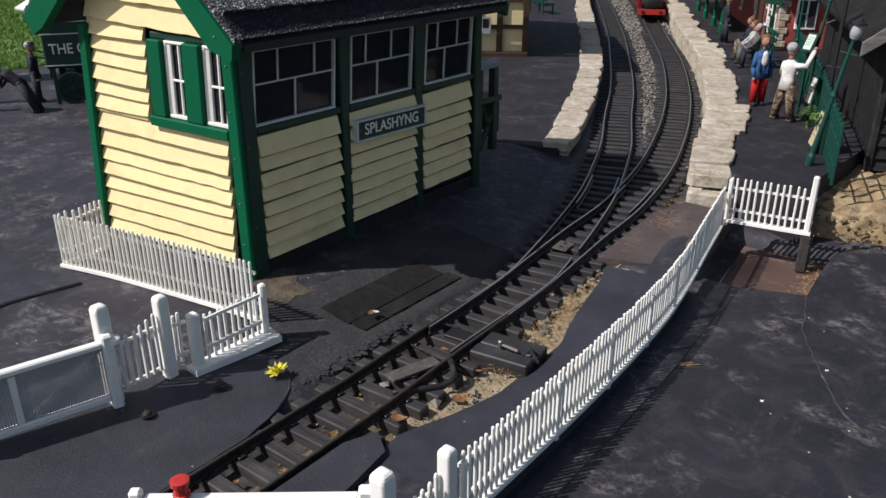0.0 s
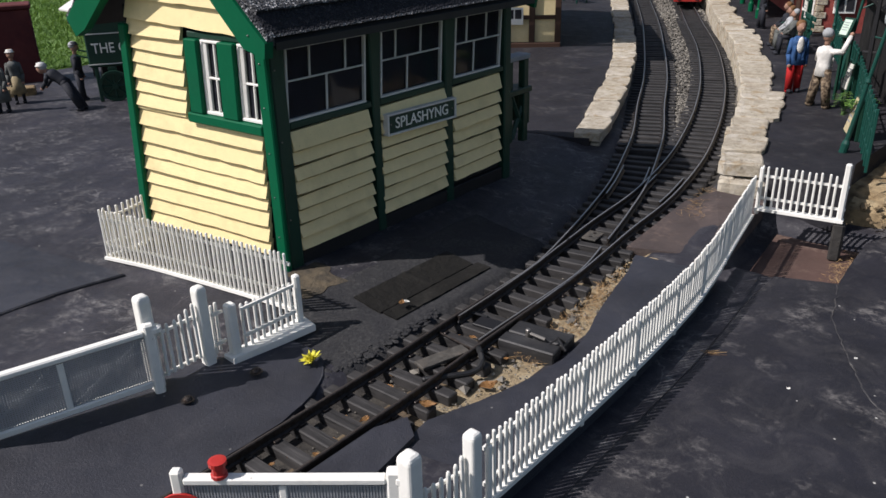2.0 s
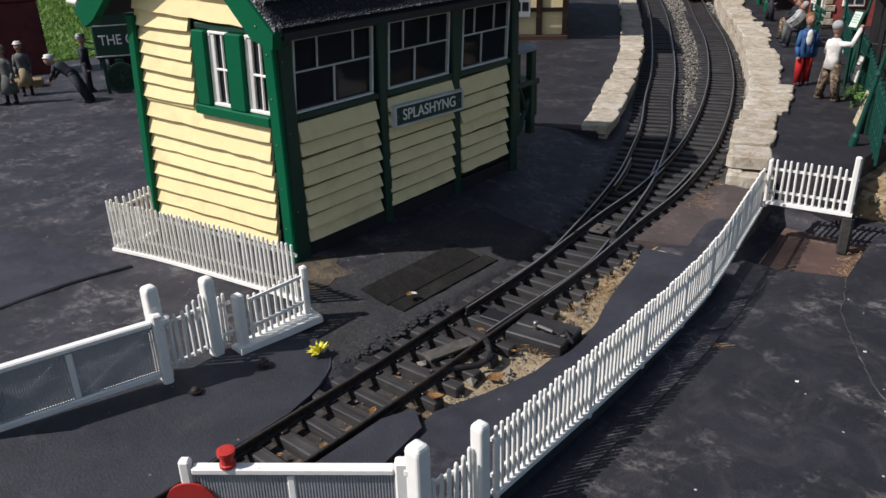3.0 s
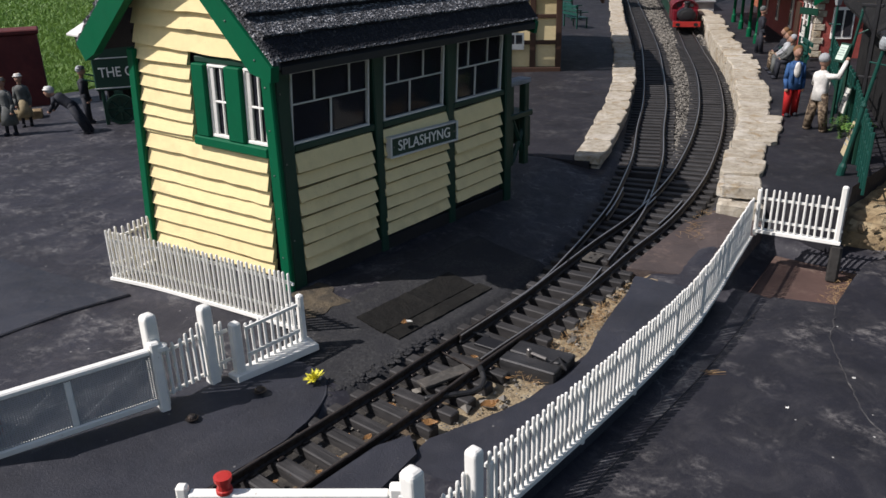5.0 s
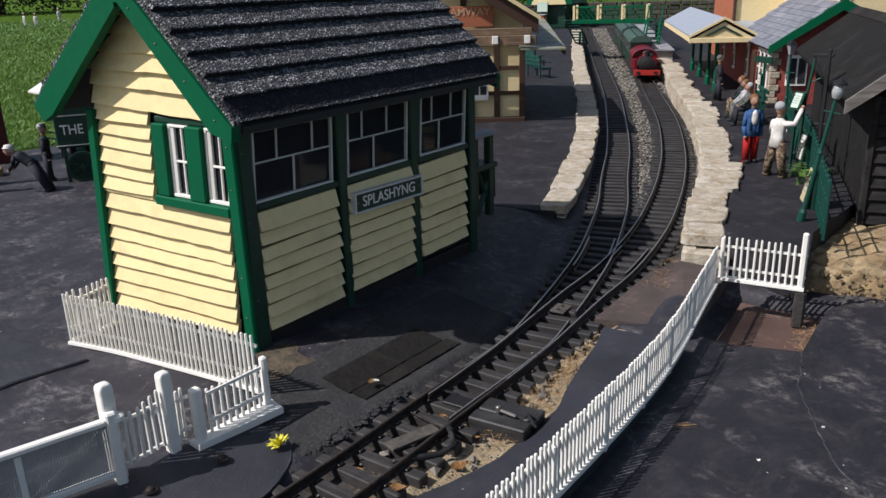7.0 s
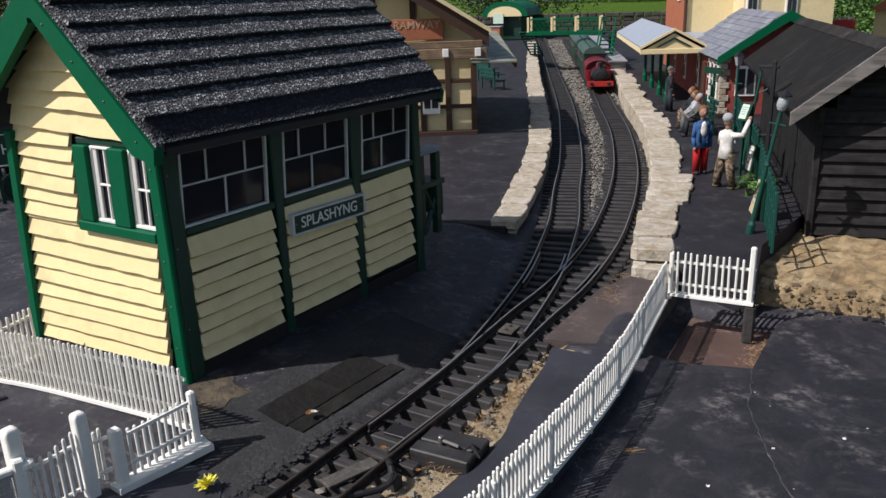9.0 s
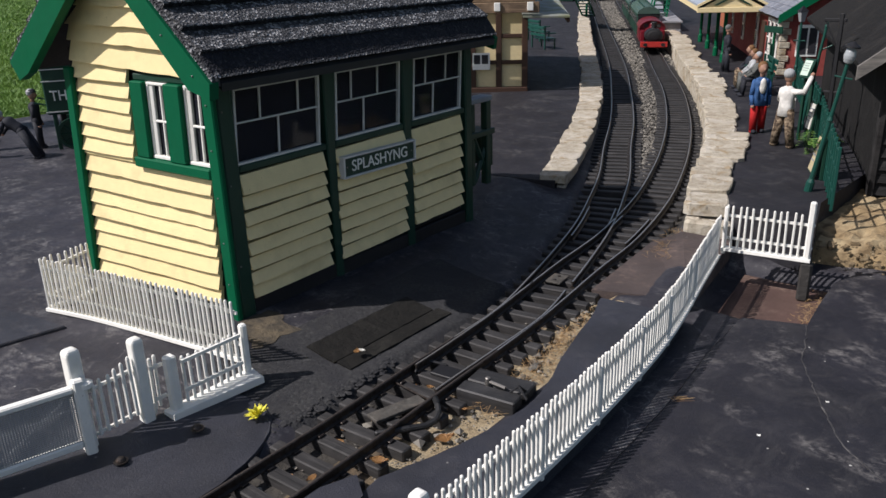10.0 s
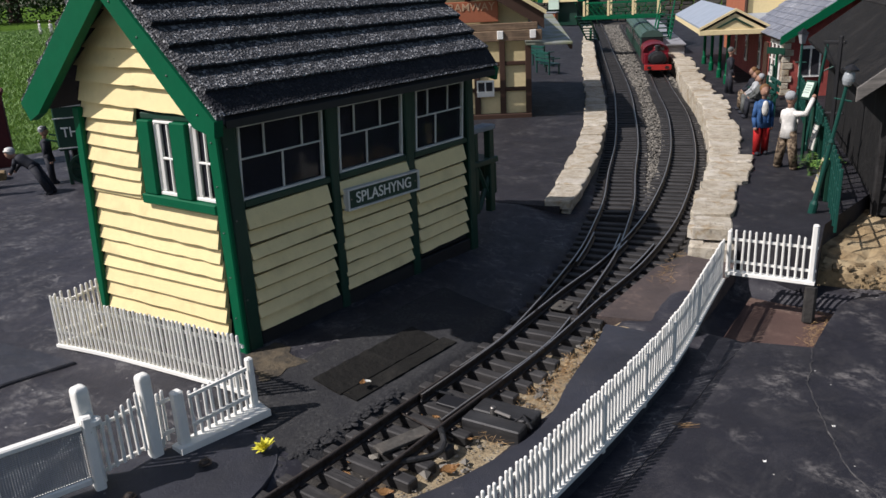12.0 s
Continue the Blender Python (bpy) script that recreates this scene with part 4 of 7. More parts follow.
# roof: thick courses of grit felt, each ending in a step, and a steep flap over the eave; both have shade put into the
# colour
FLIP = Matrix(((1, 0, 0, 0), (0, 0, 1, 0), (0, 1, 0, 0), (0, 0, 0, 1)))
RY0, RY1 = BY - 0.020, 0.782
STEP = 0.0104
random.seed(5)
for side in (1, -1):
    run, pitch = SLOPES[side]
    slope = math.atan(pitch)
    eave = APEX - run * pitch
    noses = [eave + 0.0160 + 0.0167 * k for k in range(7)]
    noses = [z for z in noses if z < APEX - 0.004] + [APEX + 0.002]
    for k, (za, zb) in enumerate(zip(noses, noses[1:])):
        bm = bmesh.new()
        n = 48
        vv = []
        for i in range(n + 1):
            y = RY0 + (RY1 - RY0) * i / n
            j = 0.0008 * noise.noise((y * 45, k * 3.1, side)) + 0.0005 * noise.noise((y * 210, k, side))
            lift = STEP + 0.0009 * noise.noise((y * 18, k * 2.0, side + 4))
            ring = []
            for zz, up in ((za - j, 0.0005), (za - j, lift - 0.0008), (za - j + 0.0006, lift), (zb + 0.004, 0.0040), (zb + 0.004, 0.0005)):
                foot = (APEX - zz) / pitch
                ring.append(bm.verts.new((MID + side * (foot + up * math.sin(slope)), y, zz + up * math.cos(slope))))
            vv.append(ring)
        for r0, r1 in zip(vv, vv[1:]):
            for i in range(5):
                f = bm.faces.new((r0[i], r0[(i + 1) % 5], r1[(i + 1) % 5], r1[i]))
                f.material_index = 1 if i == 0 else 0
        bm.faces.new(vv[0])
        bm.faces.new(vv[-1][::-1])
        box_part("roof_course", bm, [GRIT, SHADEFELT])
    # flap over the eave, gritty along its rim, the rest darkened in place of shade
    bm = bmesh.new()
    vv = []
    n = 60
    xe, ze = MID + side * (run + 0.0010), eave + 0.0045
    xt, zt = MID + side * ((APEX - noses[0]) / pitch + 0.004), noses[0] + 0.0068
    for i in range(n + 1):
        y = RY0 + (RY1 - RY0) * i / n
        w = 0.0007 * noise.noise((y * 60, 9, side)) + 0.0004 * noise.noise((y * 260, 4, side))
        xm, zm = xe + (xt - xe) * 0.10, ze + (zt - ze) * 0.10
        vv.append([bm.verts.new(p) for p in ((xe - side * 0.004, y, ze - 0.001), (xe, y, ze + w), (xm, y, zm + w), (xt, y, zt), (xt - side * 0.006, y, zt))])
    for r0, r1 in zip(vv, vv[1:]):
        for i in range(5):
            f = bm.faces.new((r0[i], r0[(i + 1) % 5], r1[(i + 1) % 5], r1[i]))
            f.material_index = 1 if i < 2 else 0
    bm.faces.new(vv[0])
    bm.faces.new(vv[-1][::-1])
    box_part("eave_flap", bm, [SHADEFELT, GRIT])
    # grit felt turned over the verge, along the bargeboard
    bm = bmesh.new()
    n = 40
    vv = []
    for i in range(n + 1):
        u = run * i / n
        up = 0.0058 + 0.0020 * noise.noise((u * 130, side, 3)) + 0.0014 * noise.noise((u * 420, side, 6))
        x, z = MID + side * u, APEX - u * pitch
        vv.append([bm.verts.new(p) for p in ((x, RY0 - 0.0022, z - 0.002), (x, RY0 - 0.0022, z + up), (x, RY0 + 0.005, z + up + 0.001), (x, RY0 + 0.005, z - 0.002))])
    for r0, r1 in zip(vv, vv[1:]):
        for i in range(4):
            bm.faces.new((r0[i], r0[(i + 1) % 4], r1[(i + 1) % 4], r1[i]))
    bm.faces.new(vv[0])
    bm.faces.new(vv[-1][::-1])
    box_part("verge", bm, GRIT)
    pr = [(MID + side * run, eave - 0.006), (MID + side * run, eave), (MID, APEX), (MID, APEX - 0.008)]
    box_part("roof_board", prism(bmesh.new(), pr, RY0 + 0.006, RY1 - 0.004, m=FLIP), BLACKPAINT)
    for y0, y1 in ((BY - 0.0250, BY - 0.0170), (RY1 - 0.0035, RY1 + 0.0015)):
        if side > 0:
            q = [(MID, APEX + 0.0025), (-0.4195, 0.2170), (-0.4215, 0.2050), (-0.4445, 0.2110), (-0.5395, 0.3105), (MID, 0.3110)]
        else:
            q = [(MID, APEX + 0.0025), (-0.6945, 0.2195), (-0.6835, 0.2035), (-0.6666, 0.2110), (MID, 0.3070)]
        box_part("bargeboard", prism(bmesh.new(), q, y0, y1, m=FLIP), GREEN)

for x, y, z in [(BX - 0.003, BY - 0.0068, z) for z in (0.045, 0.082, 0.121, 0.160, 0.196)] + [(MID + 0.124 * f, BY - 0.0253, APEX - 0.1184 * f - 0.011) for f in (0.15, 0.38, 0.62, 0.86)] + [(BX + 0.0036, BY + 0.002, z) for z in (0.06, 0.13, 0.19)]:
    box_part("nail", blob(bmesh.new(), Vector((x, y, z)), 0.0008, 0, 6), STEEL)

# landing and steps at the far end
for x0, x1, y0, y1, z0, z1 in ((-0.472, -0.4640, 0.798, 0.805, 0.042, 0.140), (-0.470, -0.4610, 0.823, 0.832, 0.040, 0.140)):
    box_part("stair_post", boxed(x0, x1, y0, y1, z0, z1, 0.001), DARK_AND_SHADE_GREEN)
box_part("stair_landing", boxed(-0.520, -0.4595, 0.776, 0.838, 0.100, 0.107, 0.001), DARK_AND_SHADE_GREEN)
box_part("stair_rail", boxed(-0.478, -0.4600, 0.790, 0.834, 0.1400, 0.1460, 0.001), GREYPAINT)
for y0, z0, y1, z1 in ((0.803, 0.100, 0.832, 0.045), (0.832, 0.095, 0.805, 0.046)):
    box_part("brace", rod(bmesh.new(), (-0.4665, y0, z0), (-0.4665, y1, z1), 0.0035, n=6), DARK_AND_SHADE_GREEN)
box_part("landing_panel", boxed(-0.522, -0.464, 0.836, 0.840, 0.060, 0.098, 0.001), DARK_AND_SHADE_GREEN)

# name board
sign = thing("name_board", at(BX + 0.0062, 0.6175, 0.1175), "green station name board with white letters in a white frame", "sign")
m = Matrix(((0, 0, 1, 0), (1, 0, 0, 0), (0, 1, 0, 0), (0, 0, 0, 1)))   # x along +y, y up, z out
m = m @ pose(0, 0, 0, 0, 0, -1.2)
part("panel", boxed(-0.0490, 0.0490, -0.0088, 0.0088, -0.003, 0.0012, 0.0004, m), DARK_AND_SHADE_GREEN, sign)
for x0, x1, y0, y1 in ((-0.0510, -0.0488, -0.0105, 0.0105), (0.0488, 0.0510, -0.0105, 0.0105), (-0.0486, 0.0486, 0.0086, 0.0105), (-0.0486, 0.0486, -0.0105, -0.0086)):
    part("frame", boxed(x0, x1, y0, y1, -0.0042, 0.0030, 0.0004, m), OFFWHITE, sign)
lettering("letters", "SPLASHYNG", 0.0150, WHITE, sign, m @ Matrix.Translation((0, -0.0002, 0.0014)), 0.0003, 0.97)
for sx in (-1, 1):
    part("screw", rod(bmesh.new(), m @ Vector((sx * 0.0455, 0, 0.0010)), m @ Vector((sx * 0.0455, 0, 0.0018)), 0.0008), STEEL, sign)


# ---- white fences ----
def picket_mesh(h, r=0.00152):
    bm = bmesh.new()
    lathe(bm, [(r, 0), (r, h - r * 0.9), (r * 0.75, h - r * 0.3), (r * 0.3, h)], 7)
    return shared("picket", bm, WHITE)


PICKET = picket_mesh(0.0440, 0.00118)
TALL = picket_mesh(0.047, 0.00122)


def fence(line, zf, label, step=0.0056, rails=(0.0085, 0.0315), mesh=PICKET, base=True, posts=(), side=-1, wide=0.0, half=0.0048):
    x, y, _ = line_at(line, 0)
    f = thing("picket_fence", at(x, y, zf((x, y))), label, "fence")
    back = Matrix.Translation((-x, -y, -zf((x, y))))
    lift = 0.003 if base else 0.0
    if base:
        bm = sweep(bmesh.new(), line, [(-half, 0.0006), (half + wide, 0.0006), (half * 0.92 + wide, 0.0032), (-half * 0.92, 0.0032)], zf)
        bm.transform(back)
        part("base_strip", bm, WHITE, f)
    for r in rails:
        bm = sweep(bmesh.new(), line, [(side * 0.0011, r), (side * 0.0028, r), (side * 0.0028, r + 0.0024), (side * 0.0011, r + 0.0024)], lambda p: zf(p) + lift)
        bm.transform(back)
        part("fence_rail", bm, WHITE, f)
    s, total = step * 0.4, length(line)
    while s < total - 0.001:
        px, py, h = line_at(line, s)
        j = random.uniform(-1.2, 1.2)
        piece("picket", mesh, back @ at(px, py, zf((px, py)) + lift - 0.0005 + random.uniform(-0.0008, 0.0008), h + 90 + random.uniform(-3, 3), ry=j), f)
        s += step * random.uniform(0.96, 1.04)
    for k, (s, hh, wd) in enumerate(posts):
        px, py, h = line_at(line, s)
        bm = block(bmesh.new(), -wd / 2, wd / 2, -wd / 2, wd / 2, -0.004, hh, 0.0012, back @ at(px, py, zf((px, py)), h))
        part("post", bm, WHITE, f)
    return f


random.seed(21)
front = smooth_line([(fence_x(y), y) for y in (0.318, 0.40, 0.45, 0.50, 0.55, 0.60, 0.66, 0.70, 0.74, 0.812)], 0.02)
ZF = lambda p: fence_z(p[1]) + 0.001
f = fence(front, ZF, "long white wooden picket fence curving beside the track", step=0.0051, half=0.0026, rails=(0.0090, 0.0330), posts=[(s, 0.040, 0.0034) for s in (0.002, 0.099, 0.172, 0.242, 0.306, 0.388)])
far = [(-0.171, 0.815), (-0.091, 0.828)]
fence(far, lambda p: 0.0198, "short white picket fence across the platform end", 0.0061, posts=[(0.002, 0.045, 0.004), (0.0775, 0.059, 0.0055)])
bm = boxed(-0.006, 0.005, -0.005, 0.005, 0, 0.0395, 0.002)
tagged(part("concrete_block", bm, stony("grey_concrete", (0.030, 0.028, 0.027), (0.016, 0.016, 0.016), (0.06, 0.056, 0.052))), "small grey block under the fence post", "block").matrix_world = at(-0.093, 0.828, -0.020, 10)

ZL = lambda p: land(*p) + 0.001
rear = smooth_line([(-0.603, 0.350), (-0.570, 0.359), (-0.535, 0.367), (-0.467, 0.379), (-0.405, 0.389), (-0.384, 0.3915)], 0.015)
ZL = lambda p: 0.0132
fence(rear, ZL, "white picket fence curving round the signal box foot", 0.0051, half=0.0028, mesh=TALL, rails=(0.010, 0.036))
fence([(-0.6045, 0.3530), (-0.6010, 0.3720), (-0.6100, 0.4000)], ZL, "short white picket fence returning to the signal box", 0.0062, half=0.0028, mesh=TALL, rails=(0.010, 0.036))
LOW = picket_mesh(0.0390, 0.00125)
ZC = 0.0105
side_fence = fence([(-0.3667, 0.3310), (-0.3668, 0.3800)], lambda p: ZC, "short white picket fence beside the crossing", 0.0056, mesh=LOW, base=False, side=1, rails=(0.0125, 0.0345), posts=[(-0.0072, 0.0430, 0.0074), (0.0535, 0.0425, 0.0055)])
back = Matrix.Translation((0.3667, -0.3310, -ZC))
part("base_strip", prism(bmesh.new(), [(-0.3715, 0.3165), (-0.3601, 0.3171), (-0.3527, 0.3881), (-0.3714, 0.3917)], ZC - 0.003, ZC + 0.0028, b=0.0008, m=back), WHITE, side_fence)
wicket = [(-0.3765, 0.3128), (-0.3762, 0.3222)]
fence(wicket, lambda p: ZC + 0.0040, "narrow white wicket of three pickets", 0.0036, rails=(0.006, 0.030), mesh=LOW, base=False, side=1, posts=[(0.0005, 0.004, 0.002)])


def swept_fence(a, b, label, z0, lows, n):
    """Pickets whose tops sag from one post to the next."""
    d = Vector((b[0] - a[0], b[1] - a[1], 0))
    h = math.degrees(math.atan2(-d.x, d.y))
    f = thing("picket_fence", at(a[0], a[1], z0, h), label, "fence")
    L = d.length
    for k in range(n):
        u = (k + 0.6) / n
        top = lows[0] + (lows[1] - lows[0]) * u * u
        bm = lathe(bmesh.new(), [(0.0013, 0.001), (0.0013, top - 0.002), (0.0009, top - 0.0006), (0.0003, top)], 8, at(0, L * u, 0, 0, 0, random.uniform(-1.5, 1.5)))
        part("picket", bm, WHITE, f)
    part("fence_rail", boxed(-0.0030, -0.0012, 0.001, L - 0.001, 0.0005, 0.0028, 0.0004), WHITE, f)
    part("fence_rail", boxed(-0.0030, -0.0012, 0.001, L - 0.001, lows[0] - 0.0065, lows[0] - 0.0040, 0.0004), WHITE, f)
    return f


def gate_post(x, y, z0, top, w, label):
    p = thing("gate_post", at(x, y, z0), label, "post")
    ring = [(math.copysign(1, cx) * 0.30 * w + 0.20 * w * math.cos(t), math.copysign(1, cy) * 0.30 * w + 0.20 * w * math.sin(t)) for cx, cy, t0 in ((1, 1, 0), (-1, 1, 1), (-1, -1, 2), (1, -1, 3)) for t in ((t0 + q / 3) * math.pi / 2 for q in range(4))]
    bm, h, rows = bmesh.new(), top - z0, []
    for z, k in ((-0.006, 1.0), (h - 0.40 * w, 1.0), (h - 0.22 * w, 0.94), (h - 0.10 * w, 0.80), (h - 0.02 * w, 0.55), (h, 0.25)):
        rows.append([bm.verts.new((px * k, py * k, z)) for px, py in ring])
    for r0, r1 in zip(rows, rows[1:]):
        for q in range(len(ring)):
            bm.faces.new((r0[q], r0[(q + 1) % len(ring)], r1[(q + 1) % len(ring)], r1[q]))
    bm.faces.new(rows[-1])
    bm.faces.new(rows[0][::-1])
    part("shaft", bm, WHITE, p)
    return p


gate_post(-0.3745, 0.3060, 0.0100, 0.0720, 0.0085, "stout white gate post with a rounded top")
gate_post(-0.3770, 0.2655, 0.0100, 0.0805, 0.0092, "tall white crossing gate post with a rounded top")
swept_fence((-0.3715, 0.2690), (-0.3740, 0.3015), "white pickets with tops sagging between two posts", 0.0165, (0.0385, 0.0455), 6)
gate_post(-0.1415, 0.2697, 0.0050, 0.0665, 0.0100, "tall white crossing gate post with a rounded top")
gate_post(-0.1330, 0.3085, 0.0050, 0.0605, 0.0082, "stout white gate post with a rounded top")
swept_fence((-0.1398, 0.2752), (-0.1342, 0.3040), "white pickets with tops sagging between two posts", 0.005, (0.036, 0.044), 6)


# ---- crossing gates, standing open ----
def crossing_gate(m, mirrored):
    g = thing("crossing_gate", m, "white level-crossing gate with wire mesh and red disc, swung open", "gate", "crossing gates")
    L, lo, hi = 0.112, 0.004, 0.0475
    part("stile", boxed(-0.0035, 0.0035, -0.0035, 0.0035, -0.004, hi + 0.004, 0.0012), WHITE, g)
    part("stile", boxed(-0.0028, 0.0028, L - 0.006, L, lo - 0.002, hi + 0.004, 0.0012), WHITE, g)
    part("top_rail", boxed(-0.0030, 0.0030, 0.0036, L - 0.0062, hi - 0.0042, hi, 0.0010), WHITE, g)
    part("bottom_rail", boxed(-0.0026, 0.0026, 0.0036, L - 0.0062, lo, lo + 0.0050, 0.0010), WHITE, g)
    part("upright", boxed(-0.0018, 0.0018, L * 0.5 - 0.002, L * 0.5 + 0.002, lo + 0.005, hi - 0.0056, 0.0006), WHITE, g)
    for y0, y1, za, zb in ((0.004, L * 0.5 - 0.002, hi - 0.006, lo + 0.005), (L * 0.5 + 0.002, L - 0.006, hi - 0.006, lo + 0.005)):
        part("brace", rod(bmesh.new(), (0.0012, y0, za), (0.0012, y1, zb), 0.0009, n=6), MESHWIRE, g)
    part("tie_rod", rod(bmesh.new(), (0.0014, 0.004, hi - 0.016), (0.0014, L - 0.006, lo + 0.020), 0.0005, n=5), MESHWIRE, g)
    bm = bmesh.new()
    n = 66
    for k in range(n):
        y = 0.004 + (L - 0.011) * k / (n - 1)
        block(bm, -0.0012, -0.0008, y - 0.00036, y + 0.00036, lo + 0.004, hi - 0.004)
    for k in range(26):
        z = lo + 0.005 + (hi - lo - 0.010) * k / 25
        block(bm, -0.0009, -0.0005, 0.004, L - 0.006, z - 0.00036, z + 0.00036)
    part("wire_mesh", bm, MESHWIRE, g, "fine grey wire mesh")
    m2 = pose(-0.0030 if mirrored else 0.0030, L - 0.004, (lo + hi) / 2, 0, -90, 0)
    part("disc", lathe(bmesh.new(), [(0.0130, -0.0007), (0.0130, 0.0007)], 28, m2), RED, g, "red warning disc")
    if mirrored:
        part("lamp", lathe(bmesh.new(), [(0.0042, hi), (0.0042, hi + 0.0018), (0.0034, hi + 0.0022), (0.0034, hi + 0.0065), (0.0046, hi + 0.0072), (0.0046, hi + 0.0095), (0.0030, hi + 0.0098)], 14, pose(0, L * 0.78, 0)), RED, g, "red lamp on the top rail")
    part("hinge", lathe(bmesh.new(), [(0.0046, hi - 0.006), (0.0046, hi - 0.003), (0.003, hi - 0.002)], 12, pose(0, -0.004, 0.003)), WHITE, g)
    return g


crossing_gate(at(-0.3705, 0.2635, 0.0110, 166), False)
crossing_gate(at(-0.1490, 0.2660, 0.0040, 129), True)


# ---- platforms ----
def stone(bm, lx, ly, h, rng, m):
    """A rough slab: uneven eight-cornered outline, worn top edge."""
    pts = []
    for a, b in ((-1, -0.75), (-0.8, -1), (0.8, -1), (1, -0.75), (1.02, 0.1), (1, 0.75), (0.8, 1), (-0.8, 1), (-1, 0.75)):
        pts.append((a * lx / 2 * rng.uniform(0.90, 1.06), b * ly / 2 * rng.uniform(0.965, 1.015)))
    tops = [h + rng.uniform(-0.0010, 0.0006) for _ in pts]
    return prism(bm, pts, 0, tops, m=m, b=min(lx, ly, h) * 0.09)


PZ_R, PZ_L = 0.040, 0.034
rng = random.Random(8)
edge_r = []
for x, y in smooth_line([(-0.2315, 0.872), (-0.239, 0.898), (-0.274, 0.999), (-0.318, 1.147), (-0.382, 1.314), (-0.470, 1.503), (-0.612, 1.799), (-0.804, 2.187), (-0.936, 2.454), (-1.24, 3.0), (-2.25, 4.85)], 0.02):
    lim = xs_at(EAST, y) + 0.0415 / (1.0 if y < 1.0 else 0.90)
    edge_r.append((max(x, lim), y))
edge_l = []
for x, y in smooth_line([(-0.437, 0.966), (-0.482, 1.087), (-0.559, 1.272), (-0.650, 1.468), (-0.92, 1.946), (-1.305, 2.618), (-2.22, 4.25)], 0.02):
    lim = xs_at(WEST, y) - 0.0425 / (1.0 if y < 1.0 else 0.90)
    edge_l.append((min(x, lim), y))

plat = thing("platform_1", at(-0.2, 0.8, 0), "station platform with black surface and rough limestone edge", "platform", kind="structure")
inv_r = Matrix.Translation((0.2, -0.8, 0))
bm = bmesh.new()
inner = [q for q in offset(edge_r, 0.012) if q[1] > 0.888]
right_side = [(-0.10, 0.87), (-0.118, 0.96), (-0.10, 1.2), (0.0, 2.0), (0.0, 4.85)]
prism(bm, inner + right_side[::-1], -0.008, PZ_R)
bm.transform(inv_r)
part("surface", bm, PLATFELT, plat)
plat_l = thing("platform_2", at(-0.42, 0.92, 0), "station platform with black surface and large worn stones along its edge", "platform", kind="structure")
inv_l = Matrix.Translation((0.42, -0.92, 0))


def top_l(y):
    return 0.013 + 0.021 * ease(0.90, 1.55, y)


def top_r(y):
    return 0.033 + 0.007 * ease(0.78, 0.98, y)


bm = bmesh.new()
inn = offset(edge_l, -0.014)
outer = []
for x, y in inn:
    k = ease(0.93, 1.5, y)
    outer.append((x - 0.10 - 1.5 * k, y - 0.02 - 0.25 * k))
bmv = [[bm.verts.new((x, y, z)) for (x, y), z in ((p, -0.008), (p, top_l(p[1]) - 0.001), (q, top_l(p[1]) - 0.001), (q, 0.0))] for p, q in zip(inn, outer)]
for r0, r1 in zip(bmv, bmv[1:]):
    for i in range(3):
        bm.faces.new((r0[i], r0[i + 1], r1[i + 1], r1[i]))
bm.faces.new(bmv[0])
bm.faces.new(bmv[-1][::-1])
bm.transform(inv_l)
part("surface", bm, PLATFELT, plat_l)


def coping(line, side, owner, inv_, top_at, width, sizes, uneven=1.0):
    s, total, k = 0.004, length(line), 0
    near = bmesh.new()
    while s < total - 0.1:
        L = rng.uniform(*sizes) * (1.0 if k > 4 else 1.12)
        x, y, h = line_at(line, s + L / 2)
        w = width * (1 + uneven * rng.uniform(-0.18, 0.20) if k else 0.9)
        z, drop = top_at(y), 0.0
        t = rng.uniform(0.010, 0.014)
        rz = radians(h)
        cx = x + side * math.cos(rz) * (w / 2 - 0.004)
        cy = y + side * math.sin(rz) * (w / 2 - 0.004)
        m = inv_ @ at(cx, cy, z - drop - t + 0.005 + rng.uniform(-0.0008, 0.0010), h + uneven * rng.uniform(-2, 2), rng.uniform(-0.8, 0.8), rng.uniform(-0.8, 0.8))
        part("stone", stone(bmesh.new(), w, L, t, rng, m), LIMESTONE, owner)
        # upright face stones under the coping
        top = z - drop - t + 0.003
        u = 0.0
        while u < L and top > 0.004:
            fw = rng.uniform(0.012, 0.020)
            fx, fy, fh = line_at(line, min(s + u + fw / 2, total - 0.01))
            m = inv_ @ at(fx + side * 0.008, fy, -0.008, fh + rng.uniform(-5, 5))
            if y < 2.6:
                part("stone", block(bmesh.new(), -0.007 + rng.uniform(-0.002, 0.001), 0.007, -fw / 2, fw / 2 - 0.0012, 0, top + 0.008, 0.0018, m), LIMESTONE, owner)
            else:
                block(near, -0.007, 0.007, -fw / 2, fw / 2 - 0.001, 0, top + 0.008, 0.0, m)
            u += fw
        s += L
        k += 1
    part("far_facing", near, LIMESTONE, owner)["kind"] = "stuff"


coping(edge_r, 1, plat, inv_r, top_r, 0.052, (0.036, 0.062))
coping(edge_l, -1, plat_l, inv_l, top_l, 0.046, (0.055, 0.105), 0.45)

part("stone", stone(bmesh.new(), 0.050, 0.030, 0.033, rng, inv_r @ at(-0.2105, 0.887, -0.008, 14)), LIMESTONE, plat)

